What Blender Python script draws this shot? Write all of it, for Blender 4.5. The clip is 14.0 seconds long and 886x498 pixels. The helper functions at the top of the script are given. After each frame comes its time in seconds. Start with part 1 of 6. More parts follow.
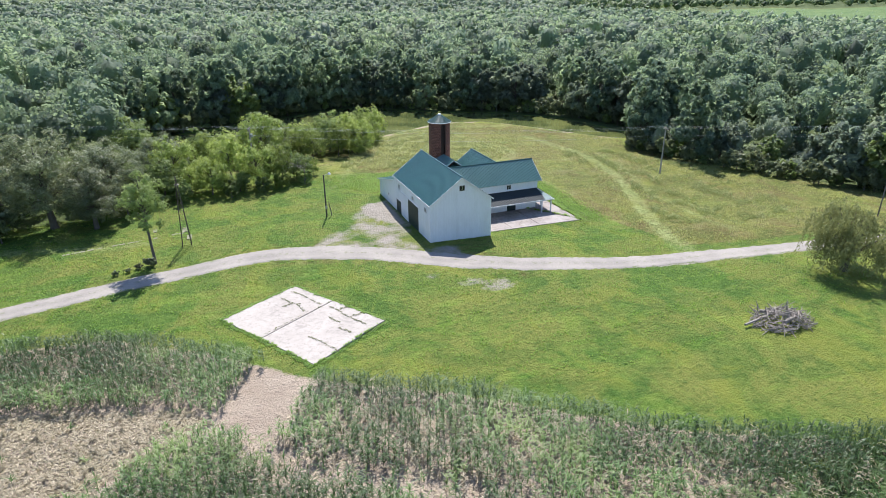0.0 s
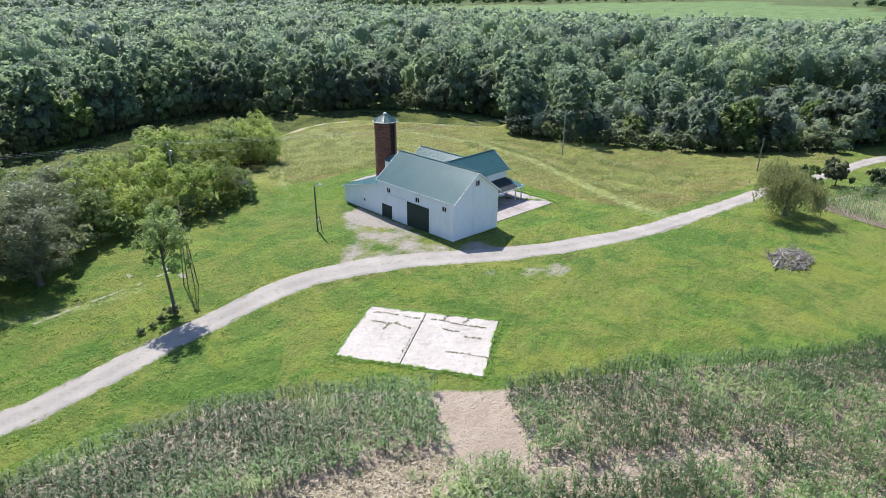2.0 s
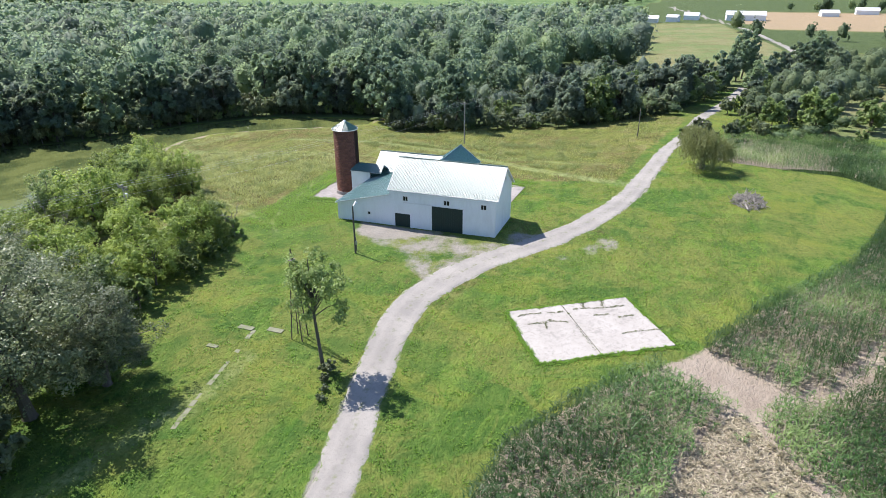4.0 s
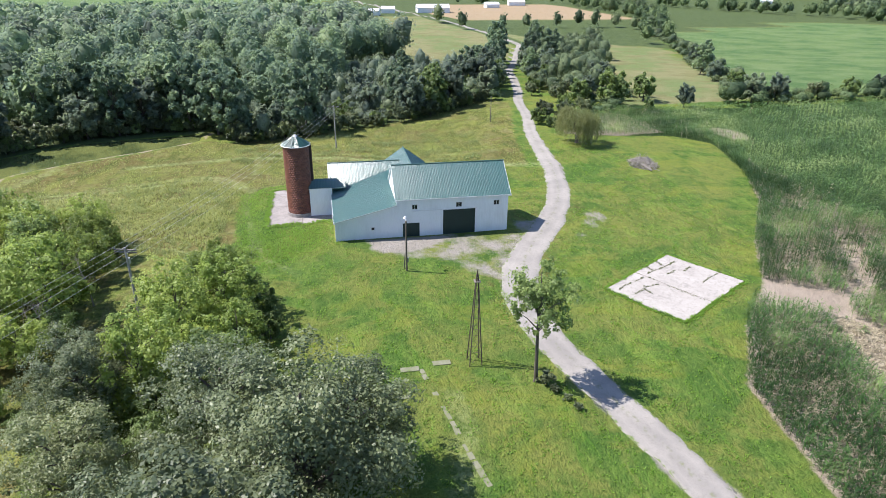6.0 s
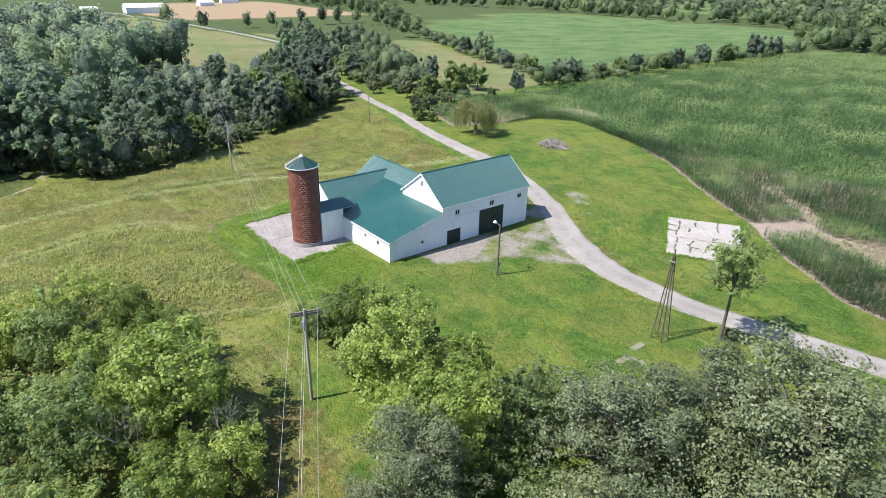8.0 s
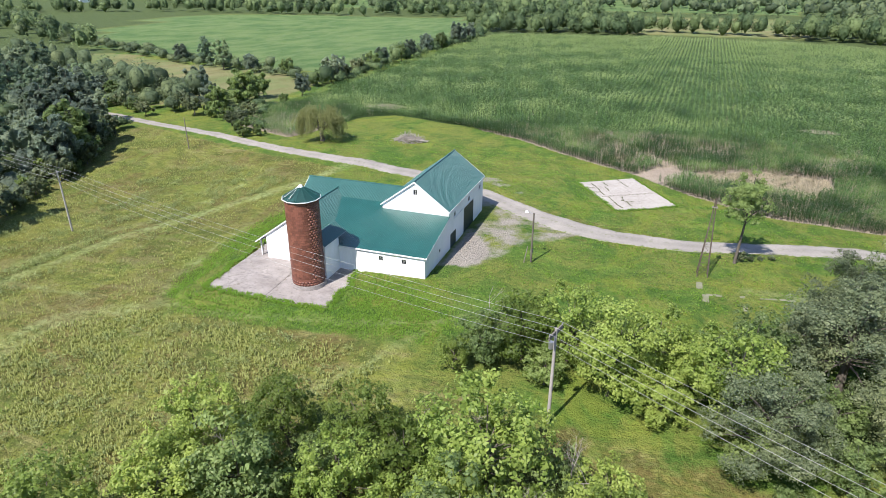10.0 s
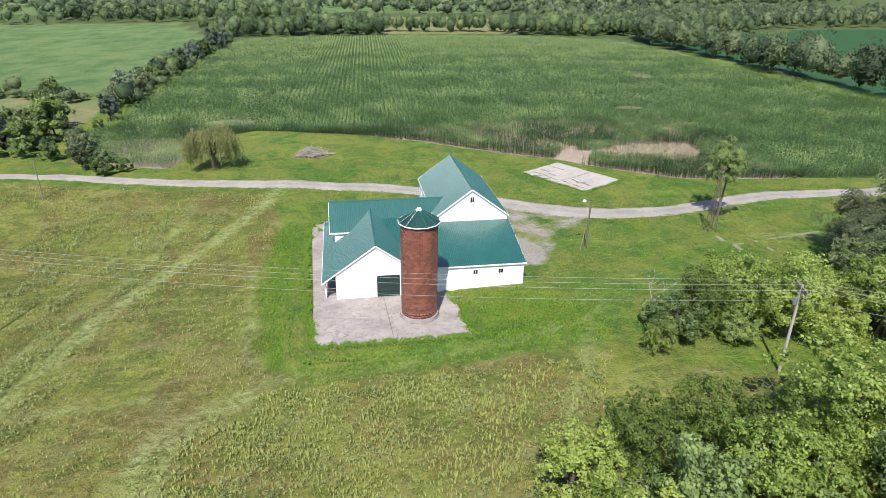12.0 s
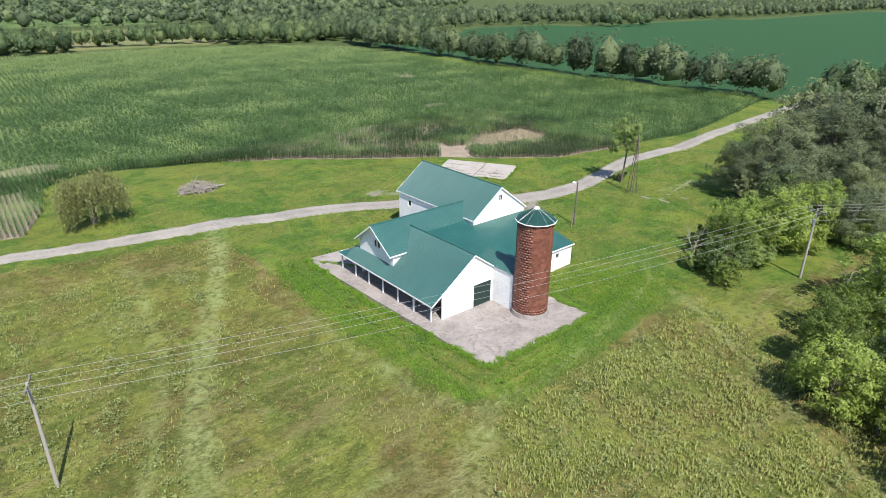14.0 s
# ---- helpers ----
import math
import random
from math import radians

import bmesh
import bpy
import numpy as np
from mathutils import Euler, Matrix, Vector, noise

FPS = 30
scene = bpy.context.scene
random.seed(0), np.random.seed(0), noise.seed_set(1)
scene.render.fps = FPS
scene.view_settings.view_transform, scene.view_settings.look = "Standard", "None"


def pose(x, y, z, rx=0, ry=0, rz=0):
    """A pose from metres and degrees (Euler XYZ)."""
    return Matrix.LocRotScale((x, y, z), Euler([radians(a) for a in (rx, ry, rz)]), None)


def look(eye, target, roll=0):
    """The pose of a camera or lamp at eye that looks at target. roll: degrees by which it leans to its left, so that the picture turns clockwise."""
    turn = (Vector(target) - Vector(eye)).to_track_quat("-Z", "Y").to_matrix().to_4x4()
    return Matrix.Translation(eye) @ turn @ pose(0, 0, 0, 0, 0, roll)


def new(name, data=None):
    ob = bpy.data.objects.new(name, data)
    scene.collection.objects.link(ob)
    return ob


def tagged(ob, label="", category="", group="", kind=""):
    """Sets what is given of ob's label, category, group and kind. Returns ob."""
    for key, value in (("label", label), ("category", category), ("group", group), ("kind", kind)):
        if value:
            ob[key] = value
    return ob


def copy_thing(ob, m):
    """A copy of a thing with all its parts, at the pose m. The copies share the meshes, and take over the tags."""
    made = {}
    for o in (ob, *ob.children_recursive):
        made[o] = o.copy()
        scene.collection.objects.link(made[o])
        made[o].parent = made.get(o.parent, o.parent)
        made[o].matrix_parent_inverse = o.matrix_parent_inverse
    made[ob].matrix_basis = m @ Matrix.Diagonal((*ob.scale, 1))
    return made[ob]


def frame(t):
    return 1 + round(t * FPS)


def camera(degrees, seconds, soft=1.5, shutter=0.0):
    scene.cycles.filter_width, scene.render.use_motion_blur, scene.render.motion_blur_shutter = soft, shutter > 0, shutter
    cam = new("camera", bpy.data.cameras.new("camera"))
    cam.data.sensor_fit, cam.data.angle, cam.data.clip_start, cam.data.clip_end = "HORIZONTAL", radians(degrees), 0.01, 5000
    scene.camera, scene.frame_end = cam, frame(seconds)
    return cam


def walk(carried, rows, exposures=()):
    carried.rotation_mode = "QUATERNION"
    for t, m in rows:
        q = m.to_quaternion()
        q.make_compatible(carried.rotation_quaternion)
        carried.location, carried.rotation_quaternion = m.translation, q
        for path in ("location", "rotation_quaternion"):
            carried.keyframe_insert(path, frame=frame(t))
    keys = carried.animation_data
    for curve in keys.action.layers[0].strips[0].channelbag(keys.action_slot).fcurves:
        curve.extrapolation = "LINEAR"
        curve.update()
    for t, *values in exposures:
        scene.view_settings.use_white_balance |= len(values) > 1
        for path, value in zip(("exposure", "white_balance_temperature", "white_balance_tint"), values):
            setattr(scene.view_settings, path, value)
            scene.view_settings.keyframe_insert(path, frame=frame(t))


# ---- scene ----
cam = camera(71.2, 14.0, soft=0.7)
METRES, EYE, TILT, LEAN, TURN = 300.0, 34.5, -23.6, 0.0, -21.9
PATH = [
    (0, (-0.118, 0.276, 34.032), (0.558, 1.986, 33.245), -0.47),
    (0.5, (-7.152, 3.631, 34.145), (-6.359, 5.289, 33.357), -0.45),
    (1, (-14.639, 8.099, 34.221), (-13.708, 9.682, 33.43), -0.27),
    (1.5, (-22.377, 13.729, 33.847), (-21.257, 15.187, 33.06), -0.55),
    (2, (-29.368, 20.71, 33.882), (-28.068, 22.005, 33.086), 0.36),
    (2.5, (-35.989, 28.115, 34.03), (-34.568, 29.272, 33.231), 0.45),
    (3, (-41.651, 36.283, 34.385), (-40.124, 37.292, 33.579), -0.46),
    (3.5, (-46.746, 45.843, 34.751), (-45.111, 46.658, 33.937), -0.27),
    (4, (-50.743, 56.125, 35.138), (-49.021, 56.725, 34.317), -0.21),
    (4.5, (-53.549, 66.969, 35.487), (-51.765, 67.337, 34.659), -0.07),
    (5, (-54.983, 78.134, 35.746), (-53.169, 78.262, 34.914), 0.13),
    (5.5, (-54.999, 89.166, 35.94), (-53.186, 89.061, 35.102), 0.31),
    (6, (-52.846, 100.799, 35.682), (-51.061, 100.453, 34.85), 0.61),
    (6.5, (-49.332, 111.0, 35.528), (-47.596, 110.458, 34.695), 0.54),
    (7, (-45.515, 121.195, 35.856), (-43.858, 120.451, 35.021), 0.75),
    (7.5, (-39.787, 130.939, 35.455), (-38.234, 129.987, 34.627), 0.72),
    (8, (-32.655, 140.3, 35.369), (-31.237, 139.159, 34.539), 1.14),
    (8.5, (-24.917, 147.775, 35.17), (-23.668, 146.45, 34.343), 0.82),
    (9, (-16.239, 154.172, 35.038), (-15.185, 152.687, 34.212), 0.60),
    (9.5, (-6.789, 159.279, 34.924), (-5.951, 157.661, 34.099), 0.36),
    (10, (3.357, 163.071, 34.812), (3.964, 161.353, 33.988), 0.17),
    (10.5, (14.097, 165.484, 34.826), (14.464, 163.699, 34.001), -0.12),
    (11, (25.456, 166.626, 34.322), (25.589, 164.803, 33.511), 0.49),
    (11.5, (37.221, 166.32, 34.433), (37.124, 164.496, 33.619), 0.49),
    (12, (48.181, 164.503, 34.372), (47.882, 162.7, 33.559), 0.73),
    (12.5, (58.66, 162.321, 34.145), (58.165, 160.556, 33.344), 0.78),
    (13, (69.49, 157.982, 33.945), (68.743, 156.306, 33.149), 0.90),
    (13.5, (79.066, 153.005, 34.125), (78.103, 151.442, 33.331), 0.94),
    (14, (88.258, 146.054, 33.77), (87.069, 144.651, 32.986), 0.59),
]
walk(cam, [(t, look(eye, target, roll)) for t, eye, target, roll in PATH],
     [(0, 0.9, 6250, 15), (3, 0.9, 6200, 15), (6.5, 0.9, 6200, 16), (11, 0.72, 6400, 14), (14, 0.66, 6450, 12)])

# ---- light: high sun in the north-north-east of this plan, clear sky ----
SUN_AZ = (0.335, 0.942)
SUN_EL = radians(53.0)
sun_data = bpy.data.lights.new("sun", "SUN")
sun_data.energy, sun_data.angle, sun_data.color = 5.0, radians(0.55), (1.0, 0.95, 0.86)
sun = new("sun", sun_data)
sun.matrix_world = look((SUN_AZ[0] * 100, SUN_AZ[1] * 100, 100 * math.tan(SUN_EL)), (0, 0, 0))

world = bpy.data.worlds.new("sky")
world.use_nodes = True
scene.world = world
sky = world.node_tree.nodes.new("ShaderNodeTexSky")
sky.sky_type, sky.sun_disc = "NISHITA", False
sky.ozone_density, sky.dust_density = 4.0, 0.6
sky.sun_elevation, sky.sun_rotation = SUN_EL, math.atan2(SUN_AZ[0], SUN_AZ[1])
world.node_tree.links.new(sky.outputs[0], world.node_tree.nodes["Background"].inputs[0])
world.node_tree.nodes["Background"].inputs[1].default_value = 0.112

# ---- materials ----


class Nodes:
    """A thin helper round a material's node tree."""

    def __init__(self, name):
        self.m = bpy.data.materials.new(name)
        self.m.use_nodes = True
        self.t = self.m.node_tree
        self.bsdf = self.t.nodes["Principled BSDF"]
        self.out = self.t.nodes["Material Output"]

    def node(self, kind, **sets):
        n = self.t.nodes.new(kind)
        for key, value in sets.items():
            if key == "operation":
                n.operation = value
            elif key == "blend":
                n.blend_type = value
            elif key == "attr":
                n.attribute_name = value
        return n

    def link(self, a, b):
        self.t.links.new(a, b)
        return self

    def put(self, socket, value):
        if isinstance(value, (int, float)):
            socket.default_value = value
        elif isinstance(value, tuple):
            socket.default_value = (*value, 1.0) if len(value) == 3 and socket.type == "RGBA" else value
        else:
            self.t.links.new(value, socket)

    def coords(self, scale=(1, 1, 1), world=True):
        src = self.node("ShaderNodeNewGeometry").outputs["Position"] if world else self.node("ShaderNodeTexCoord").outputs["Object"]
        mp = self.node("ShaderNodeMapping")
        mp.inputs["Scale"].default_value = scale
        self.link(src, mp.inputs["Vector"])
        return mp.outputs[0]

    def noise(self, scale, detail=4.0, rough=0.6, stretch=(1, 1, 1), world=True, distort=0.0):
        n = self.node("ShaderNodeTexNoise")
        n.inputs["Scale"].default_value, n.inputs["Detail"].default_value, n.inputs["Roughness"].default_value = scale, detail, rough
        n.inputs["Distortion"].default_value = distort
        self.link(self.coords(stretch, world), n.inputs["Vector"])
        return n.outputs["Fac"]

    def math(self, op, a, b=0.0, c=0.0):
        n = self.node("ShaderNodeMath", operation=op)
        for s, v in zip(n.inputs, (a, b, c)):
            self.put(s, v)
        return n.outputs[0]

    def ramp(self, fac, lo, hi, to_lo=0.0, to_hi=1.0):
        n = self.node("ShaderNodeMapRange")
        for s, v in zip(n.inputs, (fac, lo, hi, to_lo, to_hi)):
            self.put(s, v)
        return n.outputs[0]

    def mix(self, fac, a, b, blend="MIX"):
        n = self.t.nodes.new("ShaderNodeMix")
        n.data_type, n.blend_type = "RGBA", blend
        self.put(n.inputs[0], fac), self.put(n.inputs[6], a), self.put(n.inputs[7], b)
        return n.outputs[2]

    def attr(self, name):
        return self.node("ShaderNodeAttribute", attr=name).outputs["Fac"]

    def bump(self, height, strength, distance):
        n = self.node("ShaderNodeBump")
        n.inputs["Strength"].default_value, n.inputs["Distance"].default_value = strength, distance
        self.link(height, n.inputs["Height"])
        self.link(n.outputs[0], self.bsdf.inputs["Normal"])
        return self

    def done(self, colour, rough=0.8, metal=0.0, spec=0.5):
        self.put(self.bsdf.inputs["Base Color"], colour)
        self.put(self.bsdf.inputs["Roughness"], rough)
        self.bsdf.inputs["Metallic"].default_value = metal
        self.bsdf.inputs["Specular IOR Level"].default_value = spec
        return self.m


def plain(name, a, b, scale=3.0, fine=40.0, rough=0.7, metal=0.0, bump=0.2, dist=0.01, spec=0.4, stretch=(1, 1, 1)):
    """Two colours mingled by coarse and fine noise, with a little relief."""
    n = Nodes(name)
    coarse, grain = n.noise(scale, 5, 0.65, stretch), n.noise(fine, 3, 0.6, stretch)
    c = n.mix(n.ramp(coarse, 0.3, 0.7), a, b)
    c = n.mix(n.ramp(grain, 0.3, 0.7, 0.0, 0.35), c, tuple(0.55 * v for v in a))
    n.bump(grain, bump, dist)
    return n.done(c, n.ramp(coarse, 0.2, 0.8, rough - 0.08, rough + 0.08), metal, spec)


def foliage(name, dark, light, tip, trans=0.35, rough=0.5, spec=0.35, mixed=True, ragged=False):
    """Leaves: every leaf its own shade, some light passing through."""
    n = Nodes(name)
    isl = n.node("ShaderNodeNewGeometry").outputs["Random Per Island"]
    tree = n.node("ShaderNodeObjectInfo").outputs["Random"]
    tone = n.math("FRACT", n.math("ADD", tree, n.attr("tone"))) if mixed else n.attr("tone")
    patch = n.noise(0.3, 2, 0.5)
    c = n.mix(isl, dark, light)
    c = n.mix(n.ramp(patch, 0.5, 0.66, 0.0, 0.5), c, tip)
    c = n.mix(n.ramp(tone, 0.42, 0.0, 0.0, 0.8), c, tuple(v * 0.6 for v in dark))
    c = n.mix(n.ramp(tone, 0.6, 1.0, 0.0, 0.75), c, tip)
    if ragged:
        # Shade in the gaps between leaves is painted in as dark blotches.
        leaf_gap = n.noise(1.7, 4, 0.75)
        c = n.mix(n.ramp(leaf_gap, 0.5, 0.62, 0.0, 0.45), c, tuple(v * 0.5 for v in dark))
        n.bump(leaf_gap, 0.7, 0.6)
    n.done(c, rough, 0.0, spec)
    tr = n.node("ShaderNodeBsdfTranslucent")
    n.link(n.mix(0.5, c, tip), tr.inputs["Color"])
    mx = n.node("ShaderNodeMixShader")
    mx.inputs[0].default_value = trans
    n.link(n.bsdf.outputs[0], mx.inputs[1]).link(tr.outputs[0], mx.inputs[2]).link(mx.outputs[0], n.out.inputs["Surface"])
    return n.m


def ground_material():
    """One sheet of land: lawn, meadow, field soil, gravel and woodland floor, mingled along ragged borders."""
    n = Nodes("land")
    big, mid, fine = n.noise(0.045, 5, 0.6), n.noise(0.35, 5, 0.65), n.noise(5.0, 4, 0.7)
    streak = n.noise(0.5, 4, 0.6, (0.25, 1.3, 1.0), distort=1.0)
    blot = n.noise(0.13, 4, 0.65, (1.0, 0.8, 1.0), distort=0.8)
    clod, rust = n.noise(1.5, 4, 0.7), n.noise(0.08, 4, 0.6, (1.5, 0.7, 1))
    lawn = n.mix(n.ramp(mid, 0.4, 0.6), LAWN_A, LAWN_B)
    lawn = n.mix(n.ramp(big, 0.46, 0.6, 0.0, 0.85), lawn, LAWN_C)
    lawn = n.mix(n.ramp(blot, 0.48, 0.56, 0.0, 0.7), lawn, LAWN_C)
    lawn = n.mix(n.ramp(blot, 0.45, 0.38, 0.0, 0.6), lawn, (0.06, 0.122, 0.02))
    lawn = n.mix(n.ramp(streak, 0.57, 0.72, 0.0, 0.6), lawn, (0.18, 0.205, 0.05))
    lawn = n.mix(n.ramp(streak, 0.43, 0.34, 0.0, 0.45), lawn, (0.07, 0.165, 0.016))
    lawn = n.mix(n.ramp(clod, 0.54, 0.66, 0.0, 0.55), lawn, (0.032, 0.085, 0.009))
    lawn = n.mix(n.ramp(clod, 0.46, 0.36, 0.0, 0.35), lawn, (0.17, 0.25, 0.045))
    lawn = n.mix(n.ramp(fine, 0.5, 0.68, 0.0, 0.45), lawn, (0.03, 0.075, 0.008))
    lawn = n.mix(n.ramp(fine, 0.44, 0.3, 0.0, 0.35), lawn, (0.18, 0.25, 0.055))
    mead = n.mix(n.ramp(big, 0.46, 0.54), MEAD_B, MEAD_C)
    mead = n.mix(n.ramp(rust, 0.5, 0.58, 0.0, 0.5), mead, (0.165, 0.12, 0.046))
    mead = n.mix(n.ramp(blot, 0.52, 0.57, 0.0, 0.8), mead, (0.21, 0.235, 0.05))
    mead = n.mix(n.ramp(blot, 0.45, 0.39, 0.0, 0.75), mead, MEAD_A)
    mead = n.mix(n.ramp(streak, 0.54, 0.62, 0.0, 0.65), mead, (0.235, 0.215, 0.085))
    mead = n.mix(n.ramp(streak, 0.46, 0.38, 0.0, 0.75), mead, (0.07, 0.1, 0.02))
    mead = n.mix(n.ramp(mid, 0.54, 0.64, 0.0, 0.6), mead, (0.11, 0.088, 0.033))
    mead = n.mix(n.ramp(mid, 0.45, 0.37, 0.0, 0.5), mead, (0.16, 0.215, 0.05))
    mead = n.mix(n.ramp(clod, 0.52, 0.62, 0.0, 0.75), mead, (0.06, 0.078, 0.018))
    mead = n.mix(n.ramp(clod, 0.46, 0.36, 0.0, 0.5), mead, (0.26, 0.27, 0.095))
    mead = n.mix(n.ramp(fine, 0.5, 0.68, 0.0, 0.5), mead, (0.06, 0.068, 0.018))
    mead = n.mix(n.ramp(fine, 0.44, 0.3, 0.0, 0.4), mead, (0.26, 0.25, 0.11))
    drift, worn = n.noise(0.1, 5, 0.62, (1.2, 0.7, 1), distort=1.4), n.noise(0.21, 5, 0.65, (0.7, 1.3, 1), distort=1.0)
    mead = n.mix(n.ramp(drift, 0.51, 0.64, 0.0, 0.5), mead, (0.19, 0.21, 0.04))
    mead = n.mix(n.ramp(drift, 0.47, 0.36, 0.0, 0.5), mead, (0.14, 0.1, 0.04))
    mead = n.mix(n.ramp(worn, 0.53, 0.61, 0.0, 0.65), mead, (0.075, 0.105, 0.022))
    mead = n.mix(n.ramp(worn, 0.45, 0.38, 0.0, 0.4), mead, (0.22, 0.21, 0.09))
    lawn = n.mix(n.ramp(drift, 0.53, 0.61, 0.0, 0.45), lawn, (0.18, 0.205, 0.032))
    lawn = n.mix(n.ramp(worn, 0.55, 0.63, 0.0, 0.45), lawn, (0.05, 0.1, 0.018))
    lawn = n.mix(n.ramp(worn, 0.44, 0.37, 0.0, 0.35), lawn, (0.17, 0.25, 0.04))
    soil = n.mix(n.ramp(mid, 0.3, 0.7), (0.37, 0.31, 0.245), (0.28, 0.225, 0.175))
    soil = n.mix(n.ramp(fine, 0.45, 0.7, 0.0, 0.5), soil, (0.38, 0.327, 0.251))
    # Ground under far corn: the dark of the row gaps is in its colour.
    crop_shade = n.mix(n.ramp(clod, 0.3, 0.7), (0.03, 0.06, 0.018), (0.06, 0.1, 0.032))
    grav = n.mix(n.ramp(mid, 0.3, 0.7), (0.26, 0.238, 0.2), (0.34, 0.31, 0.27))
    grav = n.mix(n.ramp(fine, 0.4, 0.7, 0.0, 0.5), grav, (0.152, 0.144, 0.129))
    wood = n.mix(n.ramp(mid, 0.3, 0.7), (0.05, 0.075, 0.026), (0.085, 0.115, 0.04))
    gold = n.mix(n.ramp(big, 0.42, 0.58), (0.2, 0.195, 0.09), (0.14, 0.18, 0.065))
    gold = n.mix(n.ramp(blot, 0.5, 0.6, 0.0, 0.6), gold, (0.15, 0.14, 0.06))
    tan = n.mix(n.ramp(mid, 0.3, 0.7), (0.319, 0.236, 0.144), (0.274, 0.213, 0.129))
    soy = n.mix(n.ramp(big, 0.4, 0.6), (0.065, 0.125, 0.04), (0.115, 0.175, 0.06))
    soy = n.mix(n.ramp(rust, 0.48, 0.6, 0.0, 0.6), soy, (0.14, 0.19, 0.075))
    soy = n.mix(n.ramp(streak, 0.55, 0.7, 0.0, 0.4), soy, (0.16, 0.2, 0.085))
    wobble = n.math("ADD", n.math("MULTIPLY", n.math("SUBTRACT", mid, 0.5), 1.3), n.math("MULTIPLY", n.math("SUBTRACT", fine, 0.5), 0.6))
    c = lawn
    for key, colour in (("meadow", mead), ("gold", gold), ("tan", tan), ("soy", soy), ("bean", (0.028, 0.08, 0.03)), ("wood", wood), ("crop", crop_shade), ("soil", soil), ("gravel", grav)):
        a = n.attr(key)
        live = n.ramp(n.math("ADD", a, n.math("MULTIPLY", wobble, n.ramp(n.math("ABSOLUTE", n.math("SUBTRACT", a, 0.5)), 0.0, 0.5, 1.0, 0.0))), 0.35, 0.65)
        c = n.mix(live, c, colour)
    track = n.attr("track")
    c = n.mix(n.math("MULTIPLY", track, n.ramp(clod, 0.6, 0.44, 0.15, 0.95)), c, (0.245, 0.285, 0.11))
    n.bump(n.math("ADD", fine, n.math("MULTIPLY", clod, 1.5)), 0.9, 0.3)
    return n.done(c, 0.92, 0.0, 0.15)


LAWN_A, LAWN_B, LAWN_C = (0.052, 0.108, 0.018), (0.104, 0.166, 0.03), (0.165, 0.178, 0.042)
MEAD_A, MEAD_B, MEAD_C = (0.08, 0.088, 0.022), (0.165, 0.15, 0.042), (0.13, 0.175, 0.034)


def metal_roof():
    """Painted ribbed steel sheet, green, faded in streaks down the slope."""
    n = Nodes("green_steel")
    fade, grain = n.noise(0.5, 4, 0.6), n.noise(9.0, 3, 0.5)
    tone = n.node("ShaderNodeObjectInfo").outputs["Random"]
    c = n.mix(n.ramp(fade, 0.3, 0.7), (0.009, 0.078, 0.062), (0.014, 0.1, 0.08))
    c = n.mix(n.ramp(tone, 0, 1, 0.0, 0.18), c, (0.008, 0.058, 0.048))
    c = n.mix(n.ramp(grain, 0.55, 0.8, 0.0, 0.25), c, (0.03, 0.11, 0.09))
    n.bump(grain, 0.08, 0.01)
    n.done(c, n.ramp(fade, 0.3, 0.7, 0.3, 0.38), 0.0, 0.5)
    geo = n.node("ShaderNodeNewGeometry")

    def vec(kind, a, b=None):
        v = n.node("ShaderNodeVectorMath")
        v.operation = kind
        for slot, value in enumerate((a, b)):
            if value is None:
                continue
            if isinstance(value, tuple):
                v.inputs[slot].default_value = value
            else:
                n.link(value, v.inputs[slot])
        return v

    along = vec("NORMALIZE", vec("CROSS_PRODUCT", geo.outputs["Normal"], (0.0, 0.0, 1.0)).outputs[0]).outputs[0]
    ridge = n.math("SINE", n.math("MULTIPLY", vec("DOT_PRODUCT", geo.outputs["Position"], along).outputs["Value"], 190.0))
    tilt = vec("SCALE", along)
    n.link(n.math("MULTIPLY", ridge, 0.4), tilt.inputs["Scale"])
    bent = vec("NORMALIZE", vec("ADD", geo.outputs["Normal"], tilt.outputs[0]).outputs[0]).outputs[0]
    gloss = n.node("ShaderNodeBsdfGlossy")
    gloss.inputs["Color"].default_value, gloss.inputs["Roughness"].default_value = (0.9, 0.9, 0.9, 1), 0.3
    n.link(bent, gloss.inputs["Normal"])
    mx = n.node("ShaderNodeMixShader")
    mx.inputs[0].default_value = 0.11
    n.link(n.bsdf.outputs[0], mx.inputs[1]).link(gloss.outputs[0], mx.inputs[2]).link(mx.outputs[0], n.out.inputs["Surface"])
    return n.m


def painted_boards():
    """White painted vertical siding, faint joints and weather stains."""
    n = Nodes("white_siding")
    stain, grain = n.noise(0.7, 5, 0.6, (1, 1, 0.35)), n.noise(18, 3, 0.6, (1, 1, 0.1))
    c = n.mix(n.ramp(stain, 0.45, 0.75, 0.0, 0.5), (0.78, 0.79, 0.80), (0.60, 0.61, 0.60))
    c = n.mix(n.ramp(grain, 0.5, 0.8, 0.0, 0.25), c, (0.5, 0.5, 0.5))
    wave = n.node("ShaderNodeTexWave")
    wave.inputs["Scale"].default_value, wave.inputs["Distortion"].default_value = 1.6, 0.0
    wave.bands_direction = "DIAGONAL"
    n.link(n.coords((1, 1, 0.0)), wave.inputs["Vector"])
    n.bump(n.ramp(wave.outputs["Fac"], 0.9, 1.0, 1.0, 0.0), 0.35, 0.02)
    return n.done(c, 0.6, 0.0, 0.35)


